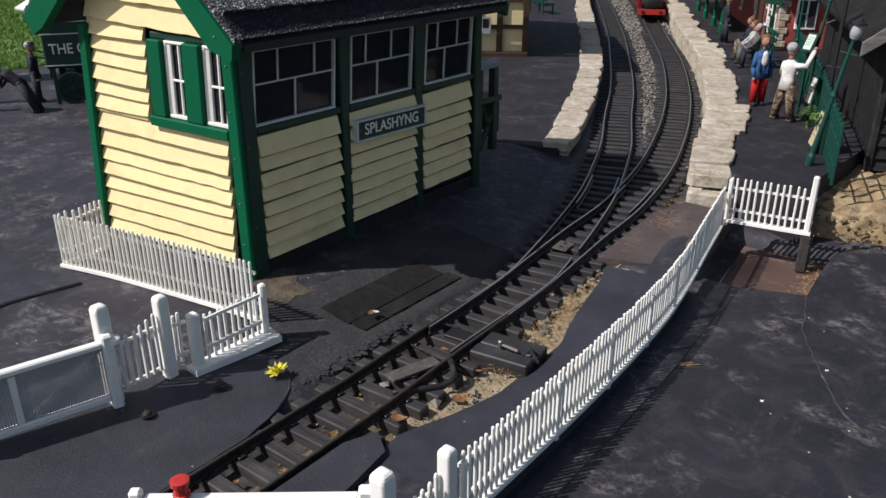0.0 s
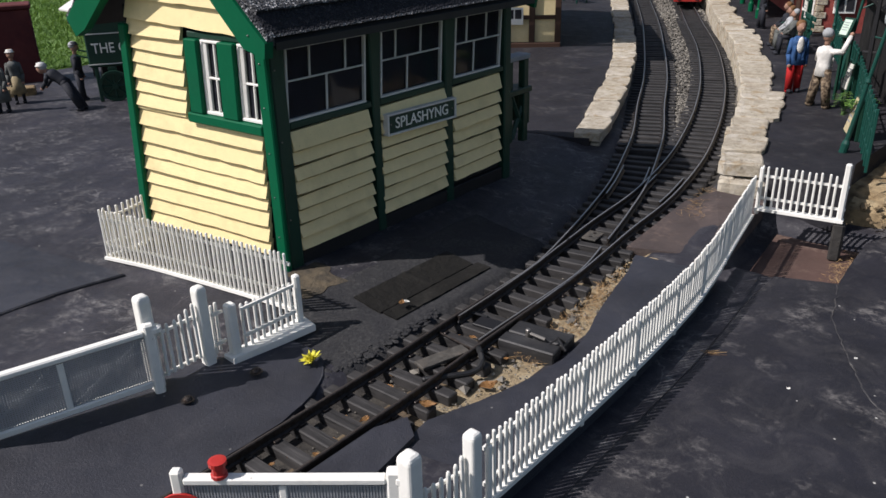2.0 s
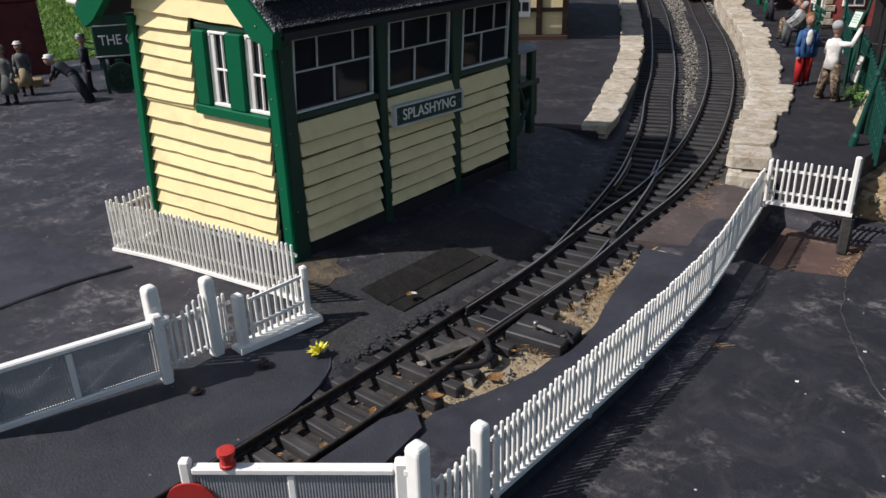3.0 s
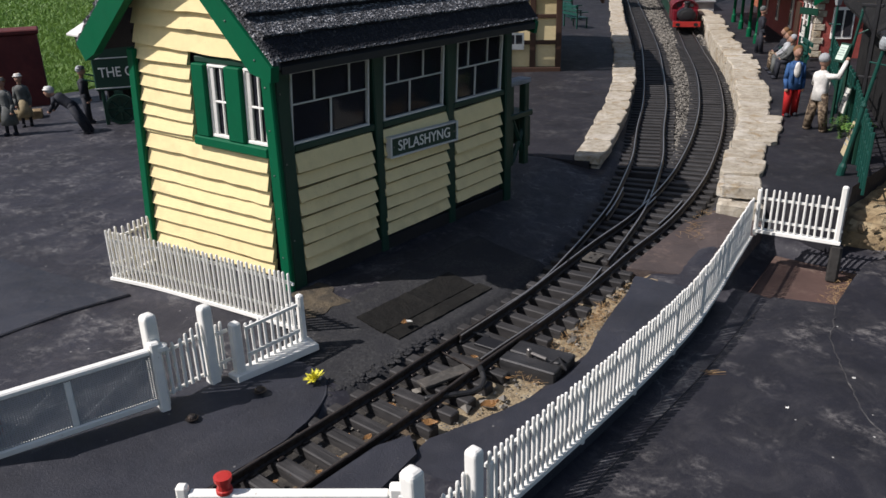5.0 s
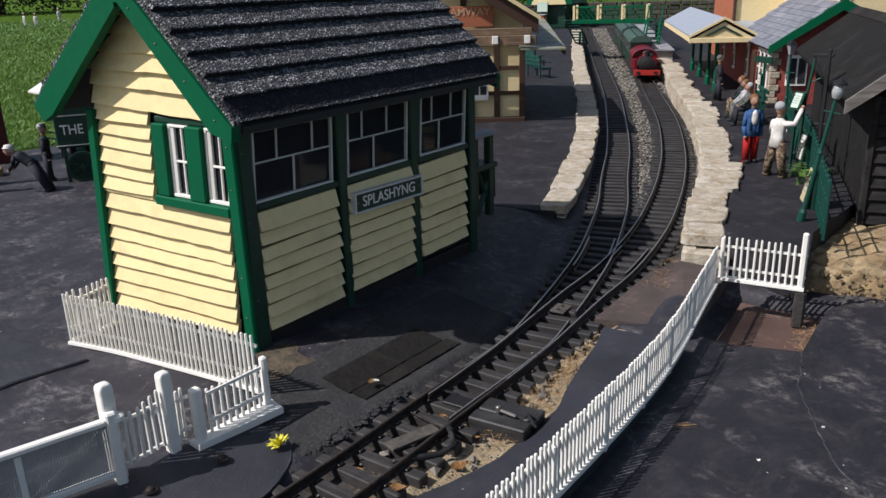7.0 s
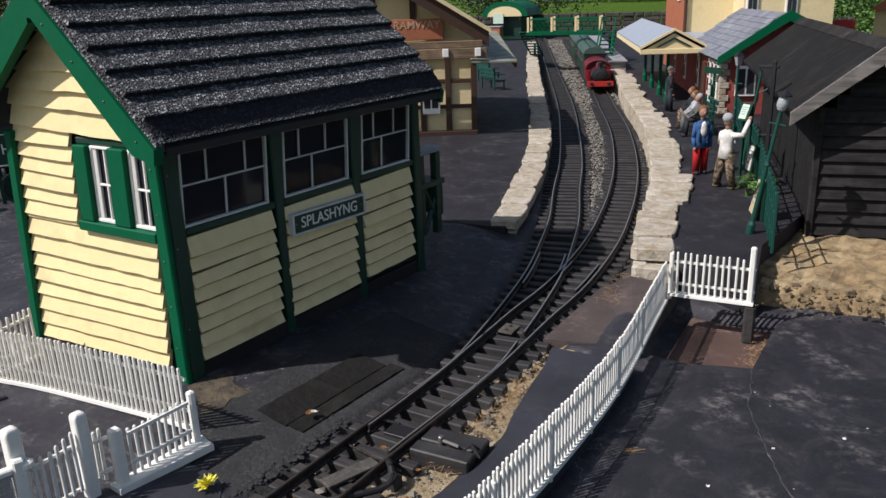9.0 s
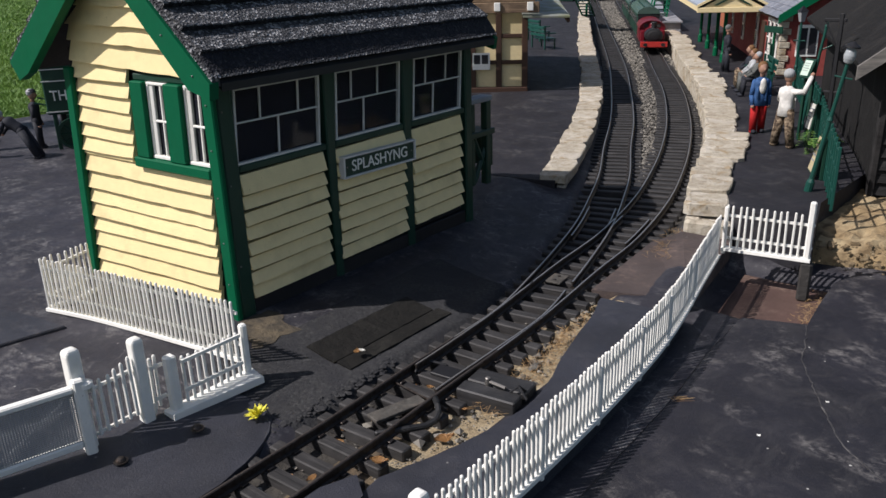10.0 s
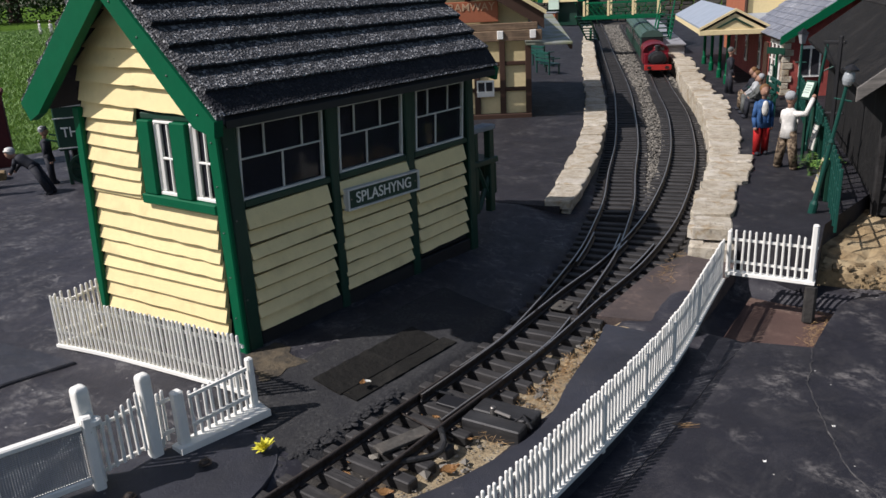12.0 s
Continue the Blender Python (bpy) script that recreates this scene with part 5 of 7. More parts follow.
# yellowish rock ground before the hut
bm = bmesh.new()
n, m_ = 26, 30
grid = [[bm.verts.new((-0.125 + 0.17 * i / n, 0.900 + 0.30 * j / m_ + 0.02 * i / n, 0.012 + 0.012 * j / m_ + 0.006 * noise.noise((i * 0.25, j * 0.3, 2)) + 0.0050 * noise.noise((i * 0.55, j * 1.1, 7)) * (1.3 - j / m_) - 0.006 * ease(4, 0, j) * (0.6 + noise.noise((i * 0.5, 3, 1))))) for i in range(n + 1)] for j in range(m_ + 1)]
for j in range(m_):
    for i in range(n):
        bm.faces.new((grid[j][i], grid[j][i + 1], grid[j + 1][i + 1], grid[j + 1][i]))
rim = grid[0] + [row[-1] for row in grid[1:]] + grid[-1][-2::-1] + [row[0] for row in grid[-2:0:-1]]
foot = [bm.verts.new((v.co.x, v.co.y - 0.006, -0.012)) for v in rim]
for i in range(len(rim)):
    bm.faces.new((rim[i], rim[(i + 1) % len(rim)], foot[(i + 1) % len(rim)], foot[i]))
ob = part("rock_ledge", bm, SANDROCK)
tagged(ob, "yellow sandy rock ground before the black hut", "rock", kind="structure")
rub = random.Random(77)
rubble = bmesh.new()
for _ in range(150):
    k = rub.random()
    back = rub.gauss(0, 0.012)
    x, y = -0.12 + 0.16 * k, 0.896 + 0.02 * k + back
    s = min(0.0075, 0.0006 + rub.expovariate(1 / 0.0014))
    z = 0.004 + 0.009 * ease(-0.010, 0.012, back)
    stone(rubble, s * rub.uniform(1.2, 2.4), s * rub.uniform(0.8, 1.4), s * rub.uniform(0.4, 0.8), rub, at(x, y, z, rub.uniform(0, 180), rub.uniform(-14, 14), rub.uniform(-14, 14)))
tagged(part("rubble", rubble, RUBBLE), "crumbled sandy stones along the rock ledge", "rubble", kind="stuff")

# ---- black hut ----
HUTWOOD = woody("tarred_hut_board", (0.029, 0.0275, 0.0275), (0.015, 0.0145, 0.0145), 0.95, along=0)
HUTWOOD.node_tree.nodes["Principled BSDF"].inputs["Specular IOR Level"].default_value = 0.12
hut = thing("hut", at(-0.106, 1.11, 0.022, 20), "black boarded hut with dark felt roof and grey bargeboards", "hut")
HW, HL, HE, HR = 0.126, 0.54, 0.155, 0.222
for x0, x1 in ((0.0, 0.004), (HW - 0.004, HW)):
    part("side_wall", boxed(x0, x1, -0.018, HL, -0.01, HE - 0.004), HUTFELT, hut)
part("back_wall", boxed(0.004, HW - 0.004, HL - 0.004, HL, -0.01, HE), HUTWOOD, hut)
k, z = 0, 0.0
while z < HR - 0.02:
    w = HW / 2 if z < HE - 0.02 else max(0.008, HW / 2 * (HR - 0.008 - z) / (HR - HE + 0.012))
    bm = bmesh.new()
    vv = []
    for xx in (HW / 2 - w + 0.004, HW / 2 + w - 0.004):
        vv.append([bm.verts.new((xx, yy, zz)) for yy, zz in ((-0.029, z), (-0.021, z), (-0.020, z + 0.0165), (-0.0244, z + 0.0165))])
    for i in range(4):
        bm.faces.new((vv[0][i], vv[1][i], vv[1][(i + 1) % 4], vv[0][(i + 1) % 4]))
    bm.faces.new(vv[0])
    bm.faces.new(vv[1][::-1])
    part("board", bm, HUTWOOD, hut)
    z += 0.0152
for x in (-0.001, HW - 0.006):
    part("corner_post", boxed(x, x + 0.007, -0.031, -0.018, -0.01, HE, 0.001), HUTWOOD, hut)
RIDGEFELT = felt("dusty_ridge_felt", (0.020, 0.0192, 0.0195), (0.07, 0.066, 0.062), 0.45, cracks=False, rough=0.95, flecks=0.2, spec=0.1)
WEATHERED = woody("weathered_grey_board", (0.17, 0.155, 0.14), (0.08, 0.075, 0.07), 0.85, along=0)
for side in (-1, 1):
    q = [(HW / 2, HR), (HW / 2 + side * 0.094, HR - 0.074), (HW / 2 + side * 0.096, HR - 0.068), (HW / 2, HR + 0.0065)]
    part("roof_slope", prism(bmesh.new(), q, -0.050, 0.60, m=FLIP), HUTFELT, hut)
    q = [(HW / 2, HR + 0.0070), (HW / 2 + side * 0.013, HR - 0.0034), (HW / 2 + side * 0.0132, HR - 0.0016), (HW / 2, HR + 0.0086)]
    part("ridge_strip", prism(bmesh.new(), q, -0.0502, 0.602, m=FLIP), RIDGEFELT, hut, "dusty felt strip folded over the ridge")
    q = [(HW / 2, HR - 0.011), (HW / 2 + side * 0.098, HR - 0.085), (HW / 2 + side * 0.098, HR - 0.070), (HW / 2, HR + 0.009)]
    part("bargeboard", prism(bmesh.new(), q, -0.056, -0.0505, m=FLIP), WEATHERED, hut, "weathered grey bargeboard")
part("finial", boxed(HW / 2 - 0.008, HW / 2 + 0.008, -0.0585, -0.0565, HR - 0.020, HR + 0.012, 0.0008), WEATHERED, hut)

# ---- station on the east platform ----
st = thing("station_building", at(-0.616, 2.014, PZ_R, 28), "red brick station building with slate roof and green bargeboards", "station")
U0, U1, V0, V1, WH = 0.082, 0.36, -0.225, 0.60, 0.128
UR, RZ = 0.205, 0.215
part("front_wall", boxed(U0, U0 + 0.012, V0, V1, 0, WH), REDBRICK, st)
part("gable_wall", prism(bmesh.new(), [(U0 + 0.012, 0), (U1, 0), (U1, WH), (UR, RZ - 0.010), (U0 + 0.012, WH)], V0, V0 + 0.012, m=FLIP), REDBRICK, st)
part("rear_wall", boxed(U1 - 0.01, U1, V0 + 0.012, V1, 0, WH), REDBRICK, st)
for k in range(9):
    part("quoin", boxed(U0 - 0.003, U0 + 0.018 - 0.006 * (k % 2), V0 - 0.003, V0 + 0.014 + 0.008 * (k % 2), 0.002 + 0.0138 * k, 0.0146 + 0.0138 * k, 0.001), LIMESTONE, st)


def station_window(p, v0, v1, z0, z1):
    w = part("window", boxed(U0 - 0.004, U0 - 0.0005, v0, v1, z0, z1, 0.0008), WHITE, p, "white stone-framed sash window")
    part("pane", boxed(U0 - 0.0050, U0 - 0.0042, v0 + 0.006, v1 - 0.006, z0 + 0.008, (z0 + z1) / 2 - 0.002), GLASSY, w)
    part("pane", boxed(U0 - 0.0050, U0 - 0.0042, v0 + 0.006, v1 - 0.006, (z0 + z1) / 2 + 0.002, z1 - 0.008), GLASSY, w)


GLASSY = material("dark_glazing", (0.03, 0.03, 0.035), 0.12)
for v in (-0.200, -0.158, -0.116, 0.03, 0.22, 0.40):
    station_window(st, v, v + 0.026, 0.030, 0.112)
part("door", boxed(U0 - 0.005, U0 - 0.0005, -0.06, -0.02, 0, 0.10, 0.001), BROWNPAINT, st)
w = part("window", boxed(U0 + 0.03, U0 + 0.072, V0 - 0.006, V0 - 0.0005, 0.04, 0.105, 0.001), WHITE, st, "white framed gable window")
for k in range(2):
    part("pane", boxed(U0 + 0.034 + 0.019 * k, U0 + 0.049 + 0.019 * k, V0 - 0.0072, V0 - 0.0062, 0.046, 0.099), GLASSY, w)
part("flat_roof", boxed(U0 - 0.004, U1, 0.1725, V1, WH + 0.0005, WH + 0.006), LEADGREY, st)
# slates, course by course
rs = math.atan2(RZ - WH, UR - U0)
slate_me = shared("slate", block(bmesh.new(), -0.0118, 0.0118, -0.0108, 0.0108, 0, 0.0016, 0.0004), SLATE)
part("roof_boarding", prism(bmesh.new(), [(U0 - 0.012, WH - 0.006), (UR, RZ - 0.004), (U1 + 0.012, WH - 0.006), (U1 + 0.012, WH - 0.012), (UR, RZ - 0.012), (U0 - 0.012, WH - 0.012)], V0 - 0.028, 0.172, m=FLIP), BROWNPAINT, st)
for r in range(9):
    for c in range(18):
        d = 0.004 + 0.0172 * r + rng.uniform(-0.0010, 0.0010)
        v = V0 - 0.016 + 0.0220 * c + (0.011 if r % 2 else 0) + rng.uniform(-0.0006, 0.0006)
        piece("slate", slate_me, at(U0 - 0.010 + d * math.cos(rs), v, WH - 0.004 + d * math.sin(rs) + 0.001, rng.uniform(-2.5, 2.5), rng.uniform(-1.5, 1.5), -math.degrees(rs) + 4.5), st)
for side in (-1, 1):
    ue, ze = (U0 - 0.016, WH - 0.008) if side < 0 else (U1 + 0.016, WH - 0.008)
    part("bargeboard", prism(bmesh.new(), [(ue, ze - 0.010), (UR, RZ - 0.018), (UR, RZ + 0.004), (ue, ze + 0.007)], V0 - 0.034, V0 - 0.029, m=FLIP), GREEN, st, "green bargeboard")

can = thing("platform_canopy", at(-0.616, 2.014, PZ_R, 28), "platform canopy with pale metal roof, cream gable and green posts", "canopy")
CE, CA = 0.126, 0.172
for v in (0.0, 0.13, 0.295, 0.465):
    p_ = part("post", lathe(bmesh.new(), [(0.0065, 0), (0.0065, 0.02), (0.0042, 0.024), (0.0042, CE - 0.012), (0.0060, CE - 0.004)], 10, at(0.0, v)), GREEN, can)
for side in (-1, 1):
    ue = -0.070 if side < 0 else 0.086
    q = [(0.008, CA), (ue, CE + 0.006), (ue, CE + 0.010), (0.008, CA + 0.004)]
    part("roof_slope", prism(bmesh.new(), q, -0.030, 0.68, m=FLIP), LEADGREY, can)
    part("valance", boxed(min(ue, ue - side * 0.003), max(ue, ue - side * 0.003), -0.030, 0.68, CE - 0.006, CE + 0.006), CREAM, can)
part("gable", prism(bmesh.new(), [(-0.066, CE), (0.082, CE), (0.008, CA - 0.006)], -0.028, -0.023, m=FLIP), CREAM, can)
part("gable_beam", boxed(-0.072, 0.088, -0.033, -0.0285, CE - 0.008, CE + 0.004, 0.001), CREAM, can)
for side in (-1, 1):
    ue = -0.072 if side < 0 else 0.088
    part("gable_trim", prism(bmesh.new(), [(ue, CE + 0.004), (0.008, CA + 0.000), (0.008, CA + 0.006), (ue, CE + 0.010)], -0.034, -0.0285, m=FLIP), CREAM, can)
    part("gable_moulding", prism(bmesh.new(), [(0.008 + side * 0.035, CE + 0.008), (0.008, CA - 0.020), (0.008, CA - 0.015), (0.008 + side * 0.043, CE + 0.008)], -0.031, -0.0285, m=FLIP), DARK_AND_SHADE_GREEN, can)
part("ceiling_board", boxed(-0.066, 0.080, -0.02, 0.67, CE - 0.002, CE + 0.002), BROWNPAINT, can)

house = thing("house", at(-0.616, 2.014, PZ_R, 28), "tall cream rendered house with a brick side and white windows", "house")
part("side_wall", boxed(0.130, 0.140, 0.60, 1.02, 0, 0.62), TERRACOTTA, house, "orange brick side wall")
part("front_wall", boxed(0.1300, 0.52, 0.588, 0.60, 0, 0.62), CREAM, house)
part("front_bay", boxed(0.27, 0.52, 0.45, 0.587, 0, 0.60), CREAM, house)
part("roof", prism(bmesh.new(), [(0.02, 0.62), (0.29, 0.84), (0.56, 0.62)], 0.56, 1.05, m=FLIP), SLATE, house)
part("drainpipe", rod(bmesh.new(), (0.128, 0.582, 0.0), (0.128, 0.582, 0.62), 0.005, n=8), BROWNPAINT, house, "brown drainpipe at the corner")
for x in (0.276, 0.385):
    w = part("window", boxed(x, x + 0.034, 0.4445, 0.4495, 0.165, 0.240, 0.001), WHITE, house)
    for k in range(2):
        part("pane", boxed(x + 0.005 + 0.013 * k, x + 0.016 + 0.013 * k, 0.443, 0.4444, 0.170, 0.235), GLASSY, w)
w = part("window", boxed(0.1240, 0.1295, 0.70, 0.74, 0.225, 0.30, 0.001), WHITE, house)
part("pane", boxed(0.1225, 0.1239, 0.705, 0.735, 0.23, 0.295), GLASSY, w)

# ---- station on the west platform: timber-framed ----
BEAMWOOD = woody("brown_beam", (0.21, 0.14, 0.085), (0.10, 0.065, 0.04), 0.8, along=0)
tw = thing("station_building", at(-0.821, 1.465, PZ_L - 0.002, 36), "timber-framed station building with cream panels and a wide awning", "station")
part("front_wall", boxed(-0.42, -0.004, 0.004, 0.012, 0, 0.235), CREAM, tw)
part("side_wall", boxed(-0.010, -0.003, 0.0125, 0.50, 0, 0.165), CREAM, tw)
part("plinth", boxed(-0.42, 0.002, -0.004, 0.50, -0.004, 0.010, 0.002), BROWNPAINT, tw)
for x in (-0.004, -0.057, -0.110, -0.163):
    part("timber", boxed(x - 0.007, x + 0.005, -0.003, 0.0035, 0.010, 0.165, 0.001), BROWNPAINT, tw)
for z in (0.056, 0.108, 0.160):
    part("timber", boxed(-0.42, 0.001, -0.0015, 0.0036, z, z + 0.008, 0.001), BROWNPAINT, tw)
for v in (0.10, 0.20, 0.30, 0.40):
    part("timber", boxed(-0.003, 0.003, v, v + 0.010, 0.010, 0.165, 0.001), BROWNPAINT, tw)
w = part("window", boxed(-0.112, -0.076, -0.0062, -0.0036, 0.046, 0.080, 0.0006), WHITE, tw, "small white window with bars")
for k in range(2):
    part("pane", boxed(-0.109 + 0.016 * k, -0.096 + 0.016 * k, -0.0070, -0.0063, 0.058, 0.076), GLASSY, w)
part("fascia", boxed(-0.44, 0.020, -0.052, -0.046, 0.160, 0.180, 0.001), BEAMWOOD, tw, "weathered brown awning beam")
part("fascia", boxed(-0.44, 0.012, -0.046, -0.040, 0.1805, 0.194, 0.001), BEAMWOOD, tw)
for x in (-0.062, 0.002):
    part("bracket", boxed(x - 0.006, x + 0.006, -0.056, -0.0525, 0.164, 0.180, 0.001), WHITE, tw)
RISE = Matrix(((1, 0, 0, 0), (0, 1, 0, 0), (-0.02, 0.065, 1, 0), (0, 0, 0, 1)))
part("canopy_roof", boxed(-0.012, 0.080, -0.050, 0.46, 0.153, 0.158, 0.001, RISE), painted("mossy_glass_roof", (0.24, 0.25, 0.23), (0.15, 0.16, 0.06), 0.5, wear=0.40, amount=0.7), tw, "grey-green mossy awning roof")
part("canopy_edge", boxed(0.074, 0.080, -0.046, 0.46, 0.144, 0.1525, 0.001, RISE), BROWNPAINT, tw)
part("upper_wall", prism(bmesh.new(), [(-0.60, 0.188), (-0.02, 0.188), (-0.02, 0.220), (-0.30, 0.394), (-0.60, 0.220)], 0.012, 0.022, m=FLIP), CREAM, tw)
for x in (-0.205, -0.125, -0.045):
    part("timber", boxed(x - 0.006, x + 0.006, 0.0065, 0.0115, 0.195, 0.24 + 0.62 * (-0.05 - x), 0.001), BROWNPAINT, tw)
GROOF = painted("brown_tile_roof", (0.11, 0.05, 0.03), (0.05, 0.04, 0.03), 0.8)
for side in (-1, 1):
    edge = -0.30 + side * 0.325
    rz = 0.214 + 0.62 * 0.325
    part("roof_slope", prism(bmesh.new(), [(-0.30, rz - 0.004), (edge, 0.210), (edge, 0.216), (-0.30, rz + 0.002)], -0.044, 0.45, m=FLIP), GROOF, tw)
    part("bargeboard", prism(bmesh.new(), [(-0.30, rz - 0.034), (edge, 0.180), (edge, 0.2095), (-0.30, rz - 0.0045)], -0.042, -0.036, m=FLIP), BROWNPAINT, tw, "dark brown bargeboard")
    part("verge_strip", prism(bmesh.new(), [(-0.30, rz - 0.006), (edge + side * 0.004, 0.207), (edge + side * 0.004, 0.2155), (-0.30, rz + 0.0025)], -0.050, -0.0445, m=FLIP), CREAM, tw, "cream strip along the roof edge")
board = thing("sign_board", at(-0.821, 1.465, PZ_L - 0.002, 36), "faded terracotta sign board with pale capitals over the awning", "sign")
part("panel", boxed(-0.200, -0.064, -0.016, -0.010, 0.196, 0.237, 0.001), TERRACOTTA, board)
lettering("letters", "TRAMWAY", 0.0215, painted("faded_letter_paint", (0.50, 0.33, 0.21), (0.3, 0.14, 0.08), 0.7), board, pose(-0.124, -0.0165, 0.2255, 90, 0, 0), 0.0004)

# ---- footbridge ----
br = thing("footbridge", at(-1.350, 3.024, 0, 20) @ Matrix.Scale(0.9, 4), "green lattice footbridge with cream posts over the tracks", "footbridge")
part("deck", boxed(-0.225, 0.120, -0.045, 0.045, 0.160, 0.167), DARK_AND_SHADE_GREEN, br)
for y in (-0.047, 0.044):
    part("beam", boxed(-0.225, 0.120, y, y + 0.003, 0.157, 0.171, 0.001), GREEN, br)
    part("handrail", boxed(-0.225, 0.120, y, y + 0.003, 0.222, 0.228, 0.001), GREEN, br)
    for k in range(4):
        part("post", boxed(-0.220 + 0.104 * k, -0.2105 + 0.104 * k, y - 0.002, y + 0.005, 0.1715, 0.234, 0.001), CREAM, br)
    bm = bmesh.new()
    for k in range(16):
        x = -0.225 + 0.021 * k
        rod(bm, (x, y + 0.0015, 0.172), (x + 0.042, y + 0.0015, 0.221), 0.0010, n=4)
        rod(bm, (x + 0.042, y + 0.0015, 0.172), (x, y + 0.0015, 0.221), 0.0010, n=4)
    part("lattice", bm, GREEN, br)
for x, sgn in ((0.135, -1), (-0.240, 1)):
    for yy in (0.30, -0.04) if sgn < 0 else (0.30,):
        part("leg", boxed(x - 0.005, x + 0.005, sgn * yy - 0.005, sgn * yy + 0.005, 0.03, 0.10 if yy > 0 else 0.157, 0.001), GREEN, br)
    for k in range(9):
        y = sgn * (0.345 - 0.035 * k)
        part("tread", boxed(x - 0.028, x + 0.028, y - 0.015, y + 0.015, 0.045 + 0.015 * k, 0.049 + 0.015 * k), DARK_AND_SHADE_GREEN, br)
    for dx in (-0.029, 0.029):
        part("stringer", rod(bmesh.new(), (x + dx, sgn * 0.37, 0.040), (x + dx, sgn * 0.045, 0.168), 0.004, n=6), GREEN, br)
        part("stair_rail", rod(bmesh.new(), (x + dx, sgn * 0.37, 0.105), (x + dx, sgn * 0.045, 0.226), 0.003, n=6), GREEN, br)

# ---- train ----
def wheel(parent, x, y, r):
    w = part("wheel", lathe(bmesh.new(), [(r, -0.003), (r, 0.003), (r * 0.9, 0.004)], 16, pose(x, y, r + 0.0075, 0, 90, 0)), BLACKPAINT, parent)
    return w


tx, ty, th = line_at(EAST, length([p for p in EAST if p[1] < 2.40]))
LOCORED = painted("maroon_red_paint", (0.135, 0.006, 0.014), (0.05, 0.01, 0.01), 0.35)
loco = thing("locomotive", at(tx, ty, 0, th) @ Matrix.Diagonal((1.08, 1, 0.84, 1)), "red model tank locomotive with black smokebox", "locomotive")
part("footplate", boxed(-0.034, 0.034, 0.004, 0.27, 0.036, 0.042, 0.001), LOCORED, loco)
bb = part("buffer_beam", boxed(-0.037, 0.037, 0.0, 0.0038, 0.028, 0.047, 0.001), RED, loco)
for sx in (-1, 1):
    part("buffer", lathe(bmesh.new(), [(0.003, 0), (0.003, 0.008), (0.006, 0.0085), (0.006, 0.010)], 12, pose(sx * 0.024, 0.0, 0.038, 90, 0, 0)), BLACKPAINT, bb)
part("smokebox", lathe(bmesh.new(), [(0.004, -0.003), (0.014, -0.0025), (0.019, -0.001), (0.024, 0.0), (0.025, 0.004), (0.025, 0.046)], 24, pose(0, 0.020, 0.066, -90, 0, 0)), BLACKPAINT, loco)
part("boiler", lathe(bmesh.new(), [(0.0235, 0), (0.0235, 0.12)], 24, pose(0, 0.0665, 0.066, -90, 0, 0)), LOCORED, loco)
part("chimney", lathe(bmesh.new(), [(0.010, 0.084), (0.007, 0.092), (0.007, 0.106), (0.009, 0.109), (0.008, 0.112)], 14, at(0, 0.043)), BLACKPAINT, loco)
part("dome", lathe(bmesh.new(), [(0.011, 0.084), (0.009, 0.092), (0.009, 0.098), (0.006, 0.103), (0.001, 0.105)], 14, at(0, 0.115)), LOCORED, loco)
for sx in (-1, 1):
    part("side_tank", boxed(sx * 0.022, sx * 0.034, 0.075, 0.20, 0.036, 0.078, 0.002), LOCORED, loco)
    for k in range(3):
        wheel(loco, sx * 0.0215, 0.06 + 0.07 * k, 0.019)
dome_ = [(0.035 * math.cos(t), 0.080 + 0.030 * math.sin(t)) for t in (math.pi * k / 12 for k in range(13))]
cab = part("cab", prism(bmesh.new(), dome_ + [(-0.035, 0.0362), (0.035, 0.0362)], 0.115, 0.265, m=FLIP), LOCORED, loco)
part("cab_roof", prism(bmesh.new(), [(x * 1.06, z + 0.002) for x, z in dome_] + [(-0.0371, 0.080), (-0.0352, 0.080)] + [(x * 1.005, z + 0.0004) for x, z in dome_[::-1]] + [(0.0352, 0.080), (0.0371, 0.080)], 0.108, 0.272, m=FLIP), LOCORED, loco)
for sx in (-1, 1):
    part("cab_window", boxed(sx * 0.017 - 0.006, sx * 0.017 + 0.006, 0.1138, 0.1148, 0.086, 0.098), GLASSY, cab)
